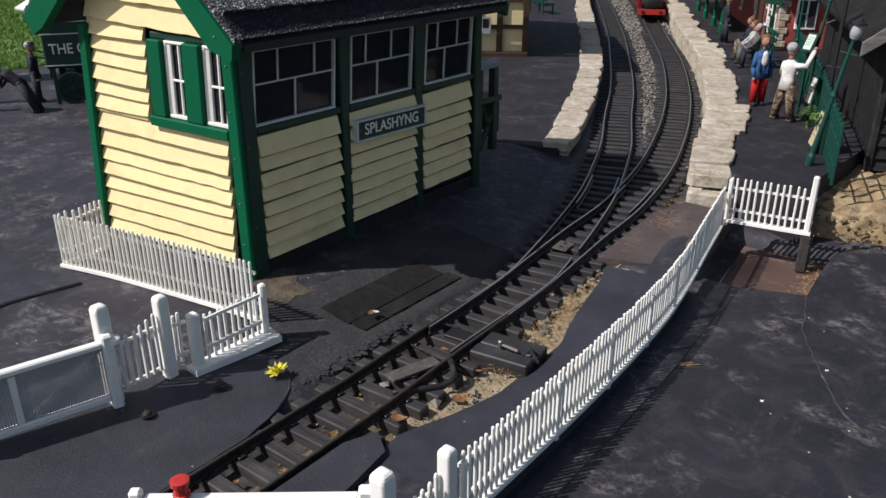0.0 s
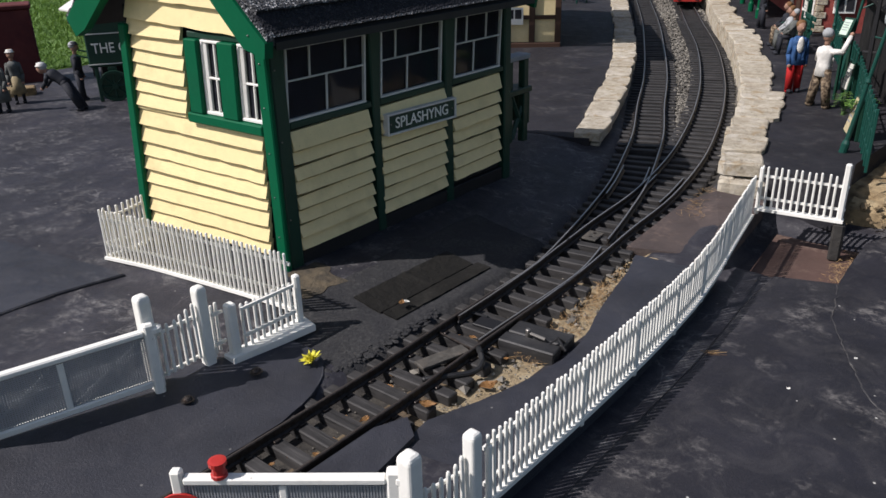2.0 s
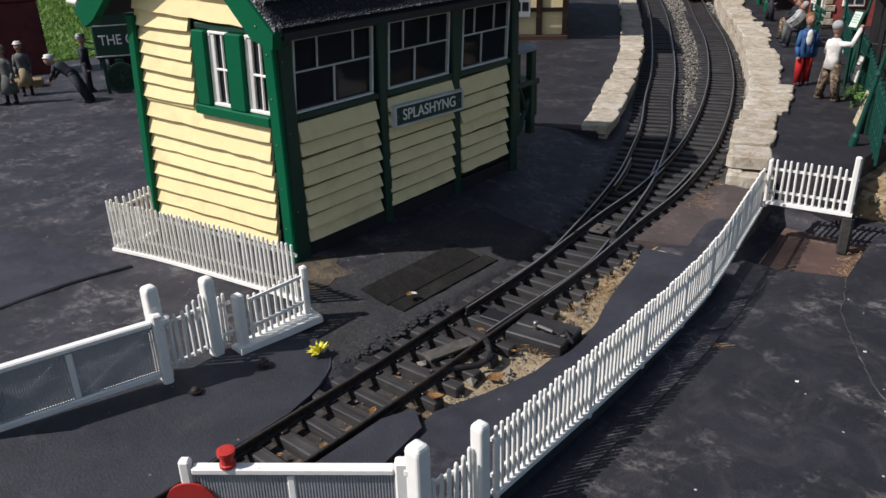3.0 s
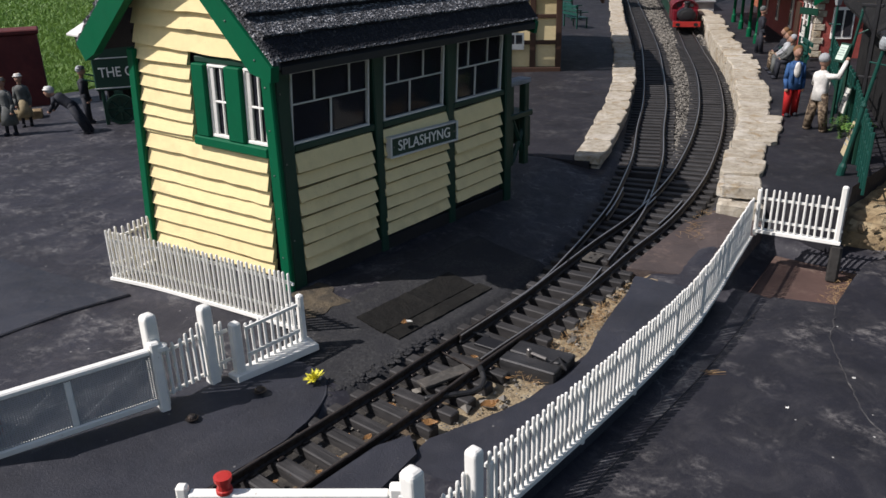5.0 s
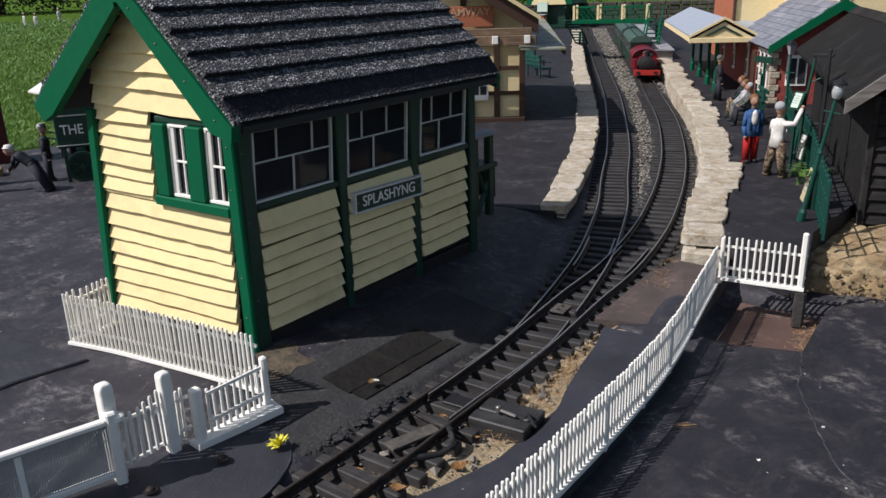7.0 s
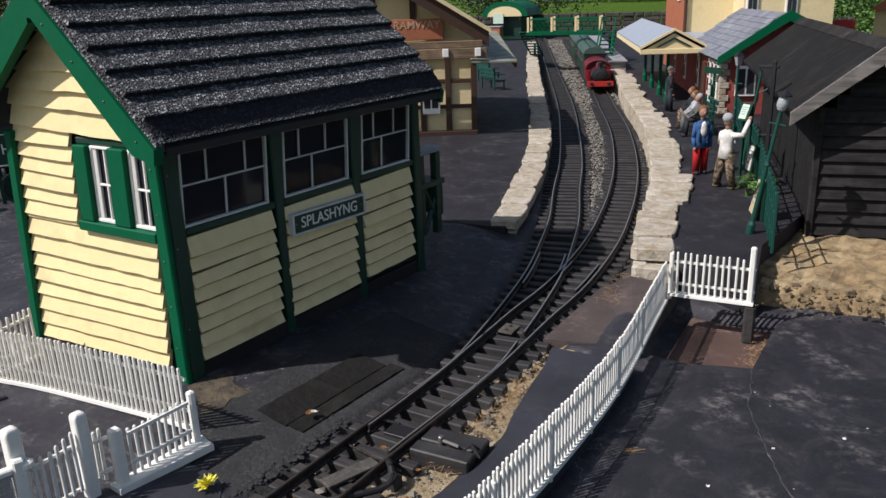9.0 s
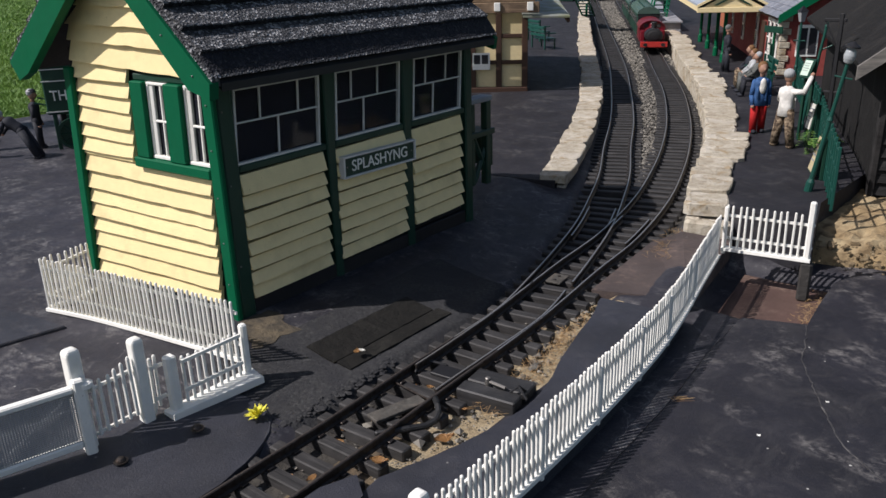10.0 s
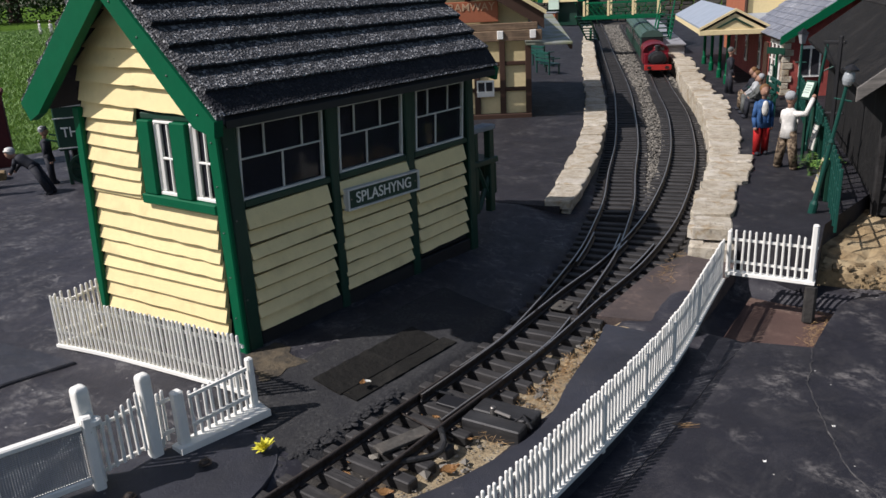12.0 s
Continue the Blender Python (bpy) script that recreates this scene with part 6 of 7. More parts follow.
for k in range(2):
    s0 = length([p for p in EAST if p[1] < 2.40]) + 0.30 + 0.62 * k
    cx, cy, chd = line_at(EAST, s0)
    coach = thing("railway_coach", at(cx, cy, 0, chd), "dark green model railway coach with a pale ribbed roof", "coach", "coaches of the train")
    part("body", boxed(-0.036, 0.036, 0.0, 0.60, 0.028, 0.100, 0.003), DARK_AND_SHADE_GREEN, coach)
    part("roof", prism(bmesh.new(), [(-0.038, 0.100), (0.038, 0.100), (0.032, 0.112), (0.018, 0.120), (0, 0.123), (-0.018, 0.120), (-0.032, 0.112)], -0.004, 0.604, m=FLIP), painted("green_grey_roof", (0.05, 0.09, 0.075), (0.03, 0.05, 0.04), 0.5), coach)
    for sx in (-1, 1):
        part("roof_rib", boxed(sx * 0.014 - 0.0015, sx * 0.014 + 0.0015, 0.01, 0.59, 0.119, 0.1235), DARK_AND_SHADE_GREEN, coach)
        for j in range(8):
            part("window", boxed(sx * 0.0362 - 0.0008, sx * 0.0362 + 0.0008, 0.03 + 0.071 * j, 0.075 + 0.071 * j, 0.066, 0.090, 0.0004), GLASSY, coach)
    for yy in (0.06, 0.12, 0.48, 0.54):
        for sx in (-1, 1):
            wheel(coach, sx * 0.0215, yy, 0.011)
    part("end", boxed(-0.034, 0.034, -0.003, -0.0002, 0.030, 0.098, 0.001), BLACKPAINT, coach)
shel = thing("platform_shelter", at(-1.035, 2.69, PZ_R, 28), "low grey-roofed platform shelter", "shelter")
for x0, x1, y0, y1 in ((-0.050, -0.044, 0, 1.5), (0.02, 0.026, 0, 1.5)):
    part("wall", boxed(x0, x1, y0, y1, 0, 0.030), GREYPAINT, shel)
part("end_wall", boxed(-0.044, 0.02, 0, 0.006, 0, 0.030), GREYPAINT, shel)
part("roof", prism(bmesh.new(), [(-0.052, 0.030), (0.030, 0.030), (0.030, 0.034), (-0.052, 0.036)], -0.01, 1.51, m=FLIP), GREYPAINT, shel)


# ---- lamps, railings and boards on the east platform ----
def street_lamp(x, y, z, h, kind, label, lean=0):
    l = thing("street_lamp", at(x, y, z, 0, 0, lean), label, "lamp")
    part("post", lathe(bmesh.new(), [(0.0046, 0), (0.0046, 0.012), (0.0028, 0.016), (0.0025, h * 0.5), (0.0034, h * 0.5 + 0.002), (0.0021, h * 0.5 + 0.006), (0.0018, h)], 10), TEAL, l)
    part("ladder_bar", rod(bmesh.new(), (-0.009, 0, h * 0.80), (0.009, 0, h * 0.80), 0.0009, n=6), TEAL, l)
    if kind == "globe":
        part("globe", lathe(bmesh.new(), [(0.0024, h - 0.018), (0.0044, h - 0.0165), (0.0059, h - 0.0125), (0.0062, h - 0.0095), (0.0054, h - 0.0050), (0.0034, h - 0.001)], 24), material("milky_glass", (0.30, 0.32, 0.33), 0.12), l, "milky glass globe")
        part("shade", lathe(bmesh.new(), [(0.0080, h - 0.001), (0.0078, h + 0.0006), (0.004, h + 0.0030), (0.0012, h + 0.005)], 18), BLACKPAINT, l, "flat black shade")
    else:
        part("lantern", lathe(bmesh.new(), [(0.0042, h), (0.0080, h + 0.016)], 4), material("lantern_glass", (0.26, 0.27, 0.28), 0.15), l, "glass lantern")
        part("lantern_cap", lathe(bmesh.new(), [(0.0100, h + 0.016), (0.004, h + 0.021), (0.0015, h + 0.024)], 4), BLACKPAINT, l)
    return l


street_lamp(-0.142, 0.998, PZ_R - 0.001, 0.163, "globe", "green leaning platform lamp post with a glass globe", 8.5)
street_lamp(-0.293, 1.45, PZ_R, 0.146, "lantern", "green platform lamp post with a square glass lantern")
sp = thing("signal_post", at(-0.172, 1.175, PZ_R), "black post with short arms and a bracket", "post")
part("shaft", boxed(-0.0024, 0.0024, -0.0024, 0.0024, 0, 0.180, 0.0006), BLACKPAINT, sp)
part("arm", boxed(-0.020, 0.006, -0.0018, 0.0018, 0.170, 0.174, 0.0006), BLACKPAINT, sp)
part("arm", boxed(-0.010, 0.012, -0.0018, 0.0018, 0.082, 0.085, 0.0006), BLACKPAINT, sp)
part("brace", rod(bmesh.new(), (0.0, 0.0, 0.135), (-0.018, 0.0, 0.170), 0.0012, n=6), BLACKPAINT, sp)


gp = thing("signal_post", at(-0.2420, 1.3250, PZ_R, 0, 0, 6.5), "slim dark green iron post with a bracket beside the notice", "post")
part("shaft", lathe(bmesh.new(), [(0.0042, 0), (0.0042, 0.010), (0.0026, 0.014), (0.0020, 0.150), (0.0028, 0.152), (0.0012, 0.158)], 10), TEAL, gp)
part("bracket", rod(bmesh.new(), (0, 0, 0.118), (0.020, 0.004, 0.132), 0.0011, n=6), TEAL, gp)
part("collar", lathe(bmesh.new(), [(0.0034, 0.060), (0.0034, 0.064)], 10), TEAL, gp)


def railing(a, b, n, label):
    d = Vector((b[0] - a[0], b[1] - a[1], 0))
    h = math.degrees(math.atan2(-d.x, d.y))
    f = thing("railing", at(a[0], a[1], PZ_R, h), label, "railing")
    L = d.length
    for z in (0.018, 0.042, 0.062):
        part("bar", rod(bmesh.new(), (0, 0, z), (0, L, z), 0.0010, n=6), TEAL, f)
    for k in range(n + 1):
        part("post", boxed(-0.0016, 0.0016, L * k / n - 0.0016, L * k / n + 0.0016, 0, 0.068, 0.0005), TEAL, f)
    return f


railing((-0.102, 0.935), (-0.195, 1.235), 13, "green metal railing with upright bars beside the platform")
railing((-0.205, 1.27), (-0.36, 1.70), 15, "green metal railing with upright bars beside the platform")


def notice(x, y, z0, h, w, rz, tilt, base, label):
    nb = thing("notice_board", at(x, y, PZ_R, rz), label, "notice board")
    for sx in (-1, 1):
        part("leg", boxed(sx * w / 2 - 0.002, sx * w / 2 + 0.002, 0.0, 0.004, 0, z0 + h, 0.0006), DARK_AND_SHADE_GREEN, nb)
    m = Matrix.Translation((0, -0.001, z0 + h / 2)) @ pose(0, 0, 0, tilt, 0, 0)
    fr = part("frame", boxed(-w / 2 - 0.003, w / 2 + 0.003, -0.004, -0.0012, -h / 2 - 0.003, h / 2 + 0.003, 0.0006, m), DARK_AND_SHADE_GREEN, nb)
    part("sheet", boxed(-w / 2, w / 2, -0.0052, -0.0042, -h / 2, h / 2, 0, m), base, nb)
    for k in range(4):
        part("line", boxed(-w * 0.38, w * (0.38 - 0.1 * (k % 2)), -0.0058, -0.0053, h * (0.28 - 0.16 * k), h * (0.32 - 0.16 * k), 0, m), GREYPAINT, nb)
    return nb


PAPER = painted("printed_paper", (0.66, 0.65, 0.58), (0.4, 0.36, 0.24), 0.6)
PALEGREEN = painted("pale_green_paper", (0.50, 0.62, 0.52), (0.3, 0.4, 0.3), 0.6)
notice(-0.221, 1.250, 0.090, 0.021, 0.013, -30, -22, PALEGREEN, "pale green tilted notice in a green frame on legs")
notice(-0.200, 1.225, 0.024, 0.034, 0.016, -56, -8, PAPER, "white notice board in a green frame below the railing")
notice(-0.148, 1.060, 0.008, 0.040, 0.020, -66, -12, painted("poster_paper", (0.50, 0.42, 0.26), (0.55, 0.55, 0.5), 0.6), "tan and white poster in a green frame on the railing")
notice(-0.440, 1.80, 0.030, 0.040, 0.024, -62, 0, PAPER, "white timetable board in a green frame beside the wall")
bd = thing("running_in_board", at(-0.455, 1.86, PZ_R, -30), "small green board on a post beneath the canopy", "sign")
part("post", boxed(-0.002, 0.002, -0.002, 0.002, 0, 0.10, 0.0004), GREEN, bd)
part("panel", boxed(-0.026, 0.026, -0.0045, -0.0022, 0.088, 0.102, 0.0005), DARK_AND_SHADE_GREEN, bd)


def bench(x, y, rz, z, label):
    b = thing("bench", at(x, y, z, rz), label, "bench")
    for k in range(3):
        part("seat_slat", boxed(-0.045, 0.045, -0.018 + 0.012 * k, -0.009 + 0.012 * k, 0.028, 0.031, 0.0006), TEAL, b)
    for k in range(3):
        part("back_slat", boxed(-0.045, 0.045, 0.018 + 0.002 * k, 0.021 + 0.002 * k, 0.036 + 0.011 * k, 0.044 + 0.011 * k, 0.0006), TEAL, b)
    for sx in (-1, 1):
        for yy in (-0.015, 0.017):
            part("leg", boxed(sx * 0.040 - 0.002, sx * 0.040 + 0.002, yy - 0.002, yy + 0.002, 0, 0.0278 if yy < 0 else 0.068, 0.0005), TEAL, b)
        part("arm", boxed(sx * 0.042 - 0.002, sx * 0.042 + 0.002, -0.018, 0.0175, 0.044, 0.047, 0.0006), TEAL, b)
    return b


bench(-0.405, 1.62, -62, PZ_R, "green slatted platform bench with seated figurines")
bench(-1.20, 2.14, 150, PZ_L, "green slatted platform bench under the awning")
bench(-1.33, 2.32, 150, PZ_L, "green slatted platform bench under the awning")


# ---- painted model figures ----
def figurine(m, label, top, legs, hair, pose_, shoe=None, hat=None, skirt=False, shirt=None):
    """A painted model figure as one mesh, about 0.1 m tall."""
    bm = bmesh.new()
    SK, TP, LG, HR_, SH, HT = range(6)
    hip, sh = Vector((0, 0, 0.049)), Vector((0, 0, 0.080))
    head = Vector((0, -0.001, 0.0945))
    knees = feet = None
    if pose_ == "sit":
        hip = Vector((0, 0.0, 0.036))
        sh, head = hip + Vector((0, 0.004, 0.031)), hip + Vector((0, 0.002, 0.046))
        knees = [hip + Vector((s * 0.007, -0.020, 0.001)) for s in (-1, 1)]
        feet = [Vector((s * 0.007, -0.022, 0.004)) for s in (-1, 1)]
    elif pose_ == "bend":
        hip = Vector((0, 0.004, 0.045))
        sh, head = Vector((0, -0.020, 0.063)), Vector((0, -0.031, 0.069))
    wide = 0.0115 if pose_ == "reach" else 0.0068
    feet = feet or [Vector((s * wide, 0.024 if pose_ == "bend" else 0.003 * s, 0.004)) for s in (-1, 1)]
    for i, s in enumerate((-1, 1)):
        top_ = hip + Vector((s * 0.006, 0, 0))
        if knees:
            limb(bm, top_, knees[i], 0.0062, 0.0052, LG)
            limb(bm, knees[i], feet[i], 0.0050, 0.0038, LG)
        else:
            limb(bm, top_, feet[i], 0.0040 if skirt else 0.0066, 0.0028 if skirt else 0.0054, SH if skirt else LG)
        blob(bm, feet[i] + Vector((0, -0.003, -0.001)), 0.0048, SH, 8, (0.8, 1.5, 0.7))
    if skirt:
        lathe(bm, [(0.0150, 0.020), (0.0125, 0.036), (0.0085, 0.054)], 12, None, LG)
    body = (sh - hip)
    turn = body.to_track_quat("Z", "Y").to_matrix().to_4x4() if body.xy.length > 0.001 else Matrix()
    up = body.length
    low = -0.24 * up if shirt else -0.20 * up if pose_ in ("stand", "reach") else -0.05 * up
    lathe(bm, [(0.0060, low - 0.001), (0.0134 if shirt else 0.0112 if pose_ == "reach" else 0.0102, low), (0.0100, up * 0.25), (0.0098, up * 0.45), (0.0112, up * 0.72), (0.0110, up * 0.88), (0.0072, up * 1.00), (0.0034, up * 1.08)], 16, Matrix.Translation(hip) @ turn @ Matrix.Diagonal((1.06, 0.86 if shirt else 0.80, 1, 1)), TP)
    arms = {"stand": ((-0.013, -0.001, 0.056, -0.012, -0.006, 0.043), (0.013, 0.0, 0.056, 0.012, -0.004, 0.043)),
            "reach": ((-0.022, -0.006, 0.076, -0.021, -0.016, 0.094), (0.0175, -0.005, 0.062, 0.012, -0.018, 0.060)),
            "bend": ((-0.012, -0.024, 0.050, -0.010, -0.032, 0.040), (0.012, -0.022, 0.050, 0.010, -0.030, 0.040)),
            "sit": ((-0.013, -0.006, 0.050, -0.008, -0.016, 0.042), (0.013, -0.006, 0.050, 0.008, -0.016, 0.042))}[pose_]
    for s, a in zip((-1, 1), arms):
        p = sh + Vector((s * 0.0098, 0, -0.0045))
        limb(bm, p, a[:3], 0.0040, 0.0036, TP)
        limb(bm, a[:3], a[3:], 0.0036, 0.0031, TP)
        blob(bm, Vector(a[3:]) + (Vector(a[3:]) - Vector(a[:3])) * 0.2, 0.0030, SK, 8)
    rod(bm, sh, head, 0.0036, 0.0036, 8, SK)
    blob(bm, head, 0.0075, SK, 12, (0.88, 1.0, 1.15))
    blob(bm, head + Vector((0, 0.0020, 0.0034)), 0.0077, HR_, 12, (0.97, 0.95, 0.92))
    blob(bm, head + Vector((0, -0.0074, -0.0008)), 0.0014, SK, 6, (0.8, 1.0, 1.3))
    if hat:
        lathe(bm, [(0.0086, 0), (0.0086, 0.0008), (0.0066, 0.0012), (0.0062, 0.0045), (0.004, 0.0055)], 14, Matrix.Translation(head + Vector((0, 0, 0.004))), HT)
    if shirt:
        blob(bm, hip + body * 0.68 + Vector((0, -0.0082, 0)), 0.0058, HT, 12, (0.90, 0.55, 2.0))
        for s in (-1, 1):
            limb(bm, hip + body * 0.98 + Vector((s * 0.0066, -0.0046, 0)), hip + body * 0.05 + Vector((s * 0.0056, -0.0090, 0)), 0.0014, 0.0022, TP)
    if pose_ == "reach":
        block(bm, 0.008, 0.018, -0.0235, -0.0228, 0.050, 0.063, 0, None, TP)
    ob = part("figurine", bm, [SKIN, top, legs, hair, shoe or NAVY, shirt or hat or NAVY], smooth=True)
    ob.matrix_world = m
    return tagged(ob, label, "figurine")


figurine(at(-0.290, 1.272, PZ_R, 36) @ Matrix.Scale(1.0, 4), "model man in blue jacket and red trousers", BLUE, REDCLOTH, HAIR, "stand", NAVY, shirt=WHITECLOTH)
figurine(at(-0.2315, 1.198, PZ_R, 150) @ Matrix.Scale(1.02, 4), "white-haired model man in white jumper reaching to a notice", WHITECLOTH, BROWNCLOTH, GREYHAIR, "reach", NAVY)
figurine(at(-0.553, 1.86, PZ_R, 120) @ Matrix.Scale(0.98, 4), "model man in dark suit standing beside the canopy post", NAVY, NAVY, GREYCLOTH, "stand")
figurine(at(-0.398, 1.58, PZ_R, -62) @ Matrix.Scale(0.88, 4), "seated model woman in pale patterned dress on the bench", GREYCLOTH, NAVY, GREYHAIR, "sit")
figurine(at(-0.420, 1.625, PZ_R, -62) @ Matrix.Scale(0.88, 4), "seated model figure in grey shirt on the bench", GREYHAIR, GREYCLOTH, HAIR, "sit")
figurine(at(-0.440, 1.665, PZ_R, -62) @ Matrix.Scale(0.9, 4), "seated model figure in dark coat on the bench", NAVY, BROWNCLOTH, HAIR, "sit")
YZ = 0.0125
figurine(at(-1.283, 0.671, YZ, 140) @ Matrix.Scale(0.95, 4), "model man in dark uniform and cap beside the cart", NAVY, NAVY, GREYHAIR, "stand", hat=NAVY)
figurine(at(-1.228, 0.618, YZ, 310), "model porter in dark uniform and white cap bending forward", NAVY, NAVY, GREYHAIR, "bend", hat=WHITECLOTH)
figurine(at(-1.349, 0.593, YZ, 60) @ Matrix.Scale(0.88, 4), "model woman in grey jacket, tan skirt and pale hat", GREYCLOTH, TANCLOTH, HAIR, "stand", hat=WHITECLOTH, skirt=True)
figurine(at(-1.303, 0.5476, YZ, 30) @ Matrix.Scale(0.92, 4), "model woman in long grey dress and pale hat", GREYCLOTH, GREYCLOTH, HAIR, "stand", hat=GREYCLOTH, skirt=True)
figurine(at(-1.325, 0.520, YZ, 75), "model man in dark coat and brown hat", NAVY, GREYCLOTH, HAIR, "stand", hat=TANCLOTH)
for k, (px, py, s) in enumerate(((-8.2, 3.86, 1.35), (-8.05, 3.90, 1.3), (-9.0, 4.62, 1.5))):
    figurine(at(px, py, 0.0125, 40 * k) @ Matrix.Scale(s, 4), "far model figure in white on the lawn", WHITECLOTH, WHITECLOTH, WHITECLOTH, "stand")

# ---- green delivery cart ----
cart = thing("hand_cart", at(-1.207, 0.739, YZ, 60), "dark green covered hand cart with white lettering", "cart")
part("body", boxed(-0.075, 0.075, 0.0, 0.075, 0.058, 0.134, 0.002), DARK_AND_SHADE_GREEN, cart)
for z in (0.062, 0.112, 0.131):
    part("moulding", boxed(-0.0765, 0.0765, -0.0022, -0.0002, z, z + 0.0016), OFFWHITE, cart)
part("lid", prism(bmesh.new(), [(-0.078, 0.1342), (0.078, 0.1342), (0.070, 0.144), (-0.070, 0.144)], -0.003, 0.078, m=FLIP), DARK_AND_SHADE_GREEN, cart)
lettering("letters", "THE C", 0.0232, WHITE, cart, pose(-0.0385, -0.0012, 0.0885, 90, 0, 0), 0.0008, 0.85)
for y in (-0.006, 0.081):
    part("axle_block", boxed(-0.047, -0.033, y + (0.0030 if y < 0 else -0.0060), y + (0.0060 if y < 0 else -0.0030), 0.030, 0.0578, 0.0006), DARK_AND_SHADE_GREEN, cart)
    w = part("wheel", lathe(bmesh.new(), [(0.021, -0.0025), (0.026, -0.0025), (0.026, 0.0025), (0.021, 0.0025), (0.021, -0.0024)], 22, pose(-0.040, y, 0.026, 90, 0, 0)), DARK_AND_SHADE_GREEN, cart)
    for k in range(8):
        t = math.pi * k / 4
        part("spoke", rod(bmesh.new(), (-0.040, y, 0.026), (-0.040 + 0.0215 * math.cos(t), y, 0.026 + 0.0215 * math.sin(t)), 0.0016, n=5), DARK_AND_SHADE_GREEN, w)
    part("hub", lathe(bmesh.new(), [(0.005, -0.004), (0.005, 0.004)], 10, pose(-0.040, y, 0.026, 90, 0, 0)), DARK_AND_SHADE_GREEN, w)
part("prop", boxed(-0.068, -0.062, 0.0, 0.005, 0, 0.0578, 0.0006), DARK_AND_SHADE_GREEN, cart)
for y in (0.008, 0.068):
    part("handle", rod(bmesh.new(), (-0.075, y, 0.074), (-0.093, y, 0.079), 0.0016, n=6), DARK_AND_SHADE_GREEN, cart)
box2 = thing("trunk", at(-1.29, 0.735, YZ, 63), "dark grey upright trunk beside the cart", "trunk")
part("body", boxed(-0.018, 0.018, 0, 0.03, 0, 0.075, 0.002), BLACKPAINT, box2)
part("lid", boxed(-0.019, 0.019, -0.001, 0.031, 0.0752, 0.083, 0.002), BLACKPAINT, box2)
lp = thing("street_lamp", at(-1.470, 0.790, YZ), "low lamp post with a pale sloping cap behind the cart", "lamp")
part("post", rod(bmesh.new(), (0, 0, 0), (0, 0, 0.112), 0.004), BLACKPAINT, lp)
part("lantern", prism(bmesh.new(), [(-0.022, -0.020), (0.022, -0.020), (0.022, 0.020), (-0.022, 0.020)], 0.112, 0.1265), BLACKPAINT, lp)
part("cap", lathe(bmesh.new(), [(0.046, 0.127), (0.046, 0.130), (0.010, 0.150), (0.002, 0.152)], 4, at(0, 0, 0, 40)), OFFWHITE, lp, "pale sloping cap")

# ---- maroon wall in the yard ----
wl = thing("garden_wall", at(-1.52, 0.68, YZ, 66), "maroon brick wall with a taller pier and grey coping", "wall")
part("pier", boxed(-0.05, 0.028, 0, 0.06, -0.01, 0.135, 0.002), MAROON, wl)
part("pier_cap", boxed(-0.054, 0.032, -0.004, 0.064, 0.1352, 0.144, 0.003), MAROON, wl)
part("wall", boxed(-0.45, -0.0505, 0.006, 0.05, -0.01, 0.110, 0.003), MAROON, wl)
part("rounded_coping", rod(bmesh.new(), (-0.45, 0.028, 0.112), (-0.0505, 0.028, 0.112), 0.020, n=12), MAROON, wl)
ss = thing("kerb_stone", at(-1.43, 0.60, YZ, 60), "pale broken stones at the wall foot", "stone")
part("slab", stone(bmesh.new(), 0.10, 0.03, 0.014, rng, Matrix()), SANDROCK, ss)

# ---- plants ----
fl = thing("yellow_plant", at(-0.3225, 0.357, 0.0042), "small bright yellow plant growing from the felt", "plant")
rp = random.Random(3)
for k in range(46):
    a, up = rp.uniform(0, 6.28), rp.uniform(0.35, 1.45)
    L, w = rp.uniform(0.006, 0.0115), rp.uniform(0.0009, 0.0016)
    d = Vector((math.cos(a) * math.cos(up), math.sin(a) * math.cos(up), math.sin(up)))
    s = Vector((-math.sin(a), math.cos(a), 0)) * w
    bm = bmesh.new()
    pts = [Vector((0, 0, 0.001)) + d * 0.001, d * L * 0.55 + Vector((0, 0, 0.0015)), d * L]
    v0, v1 = bm.verts.new(pts[0] - s * 0.5), bm.verts.new(pts[0] + s * 0.5)
    v2, v3 = bm.verts.new(pts[1] + s), bm.verts.new(pts[1] - s)
    v4 = bm.verts.new(pts[2])
    bm.faces.new((v0, v1, v2, v3))
    bm.faces.new((v3, v2, v4))
    part("leaf", bm, YELLOWLEAF, fl)


def leaf_cloud(bm, c, r, n, size, rnd):
    for _ in range(n):
        d = Vector((rnd.gauss(0, 1), rnd.gauss(0, 1), rnd.gauss(0, 1))).normalized() * rnd.random() ** 0.4
        p = Vector(c) + Vector((d.x * r[0], d.y * r[1], d.z * r[2]))
        a = Vector((rnd.gauss(0, 1), rnd.gauss(0, 1), rnd.gauss(0, 0.6))).normalized() * size * rnd.uniform(0.6, 1.3)
        b = a.orthogonal().normalized() * size * 0.5
        vs = [bm.verts.new(p - a), bm.verts.new(p + b), bm.verts.new(p + a), bm.verts.new(p - b)]
        bm.faces.new(vs)
    return bm


fern = thing("fern", at(-0.158, 1.072, PZ_R + 0.012) @ Matrix.Scale(0.85, 4), "small bright green fern by the railing", "plant")
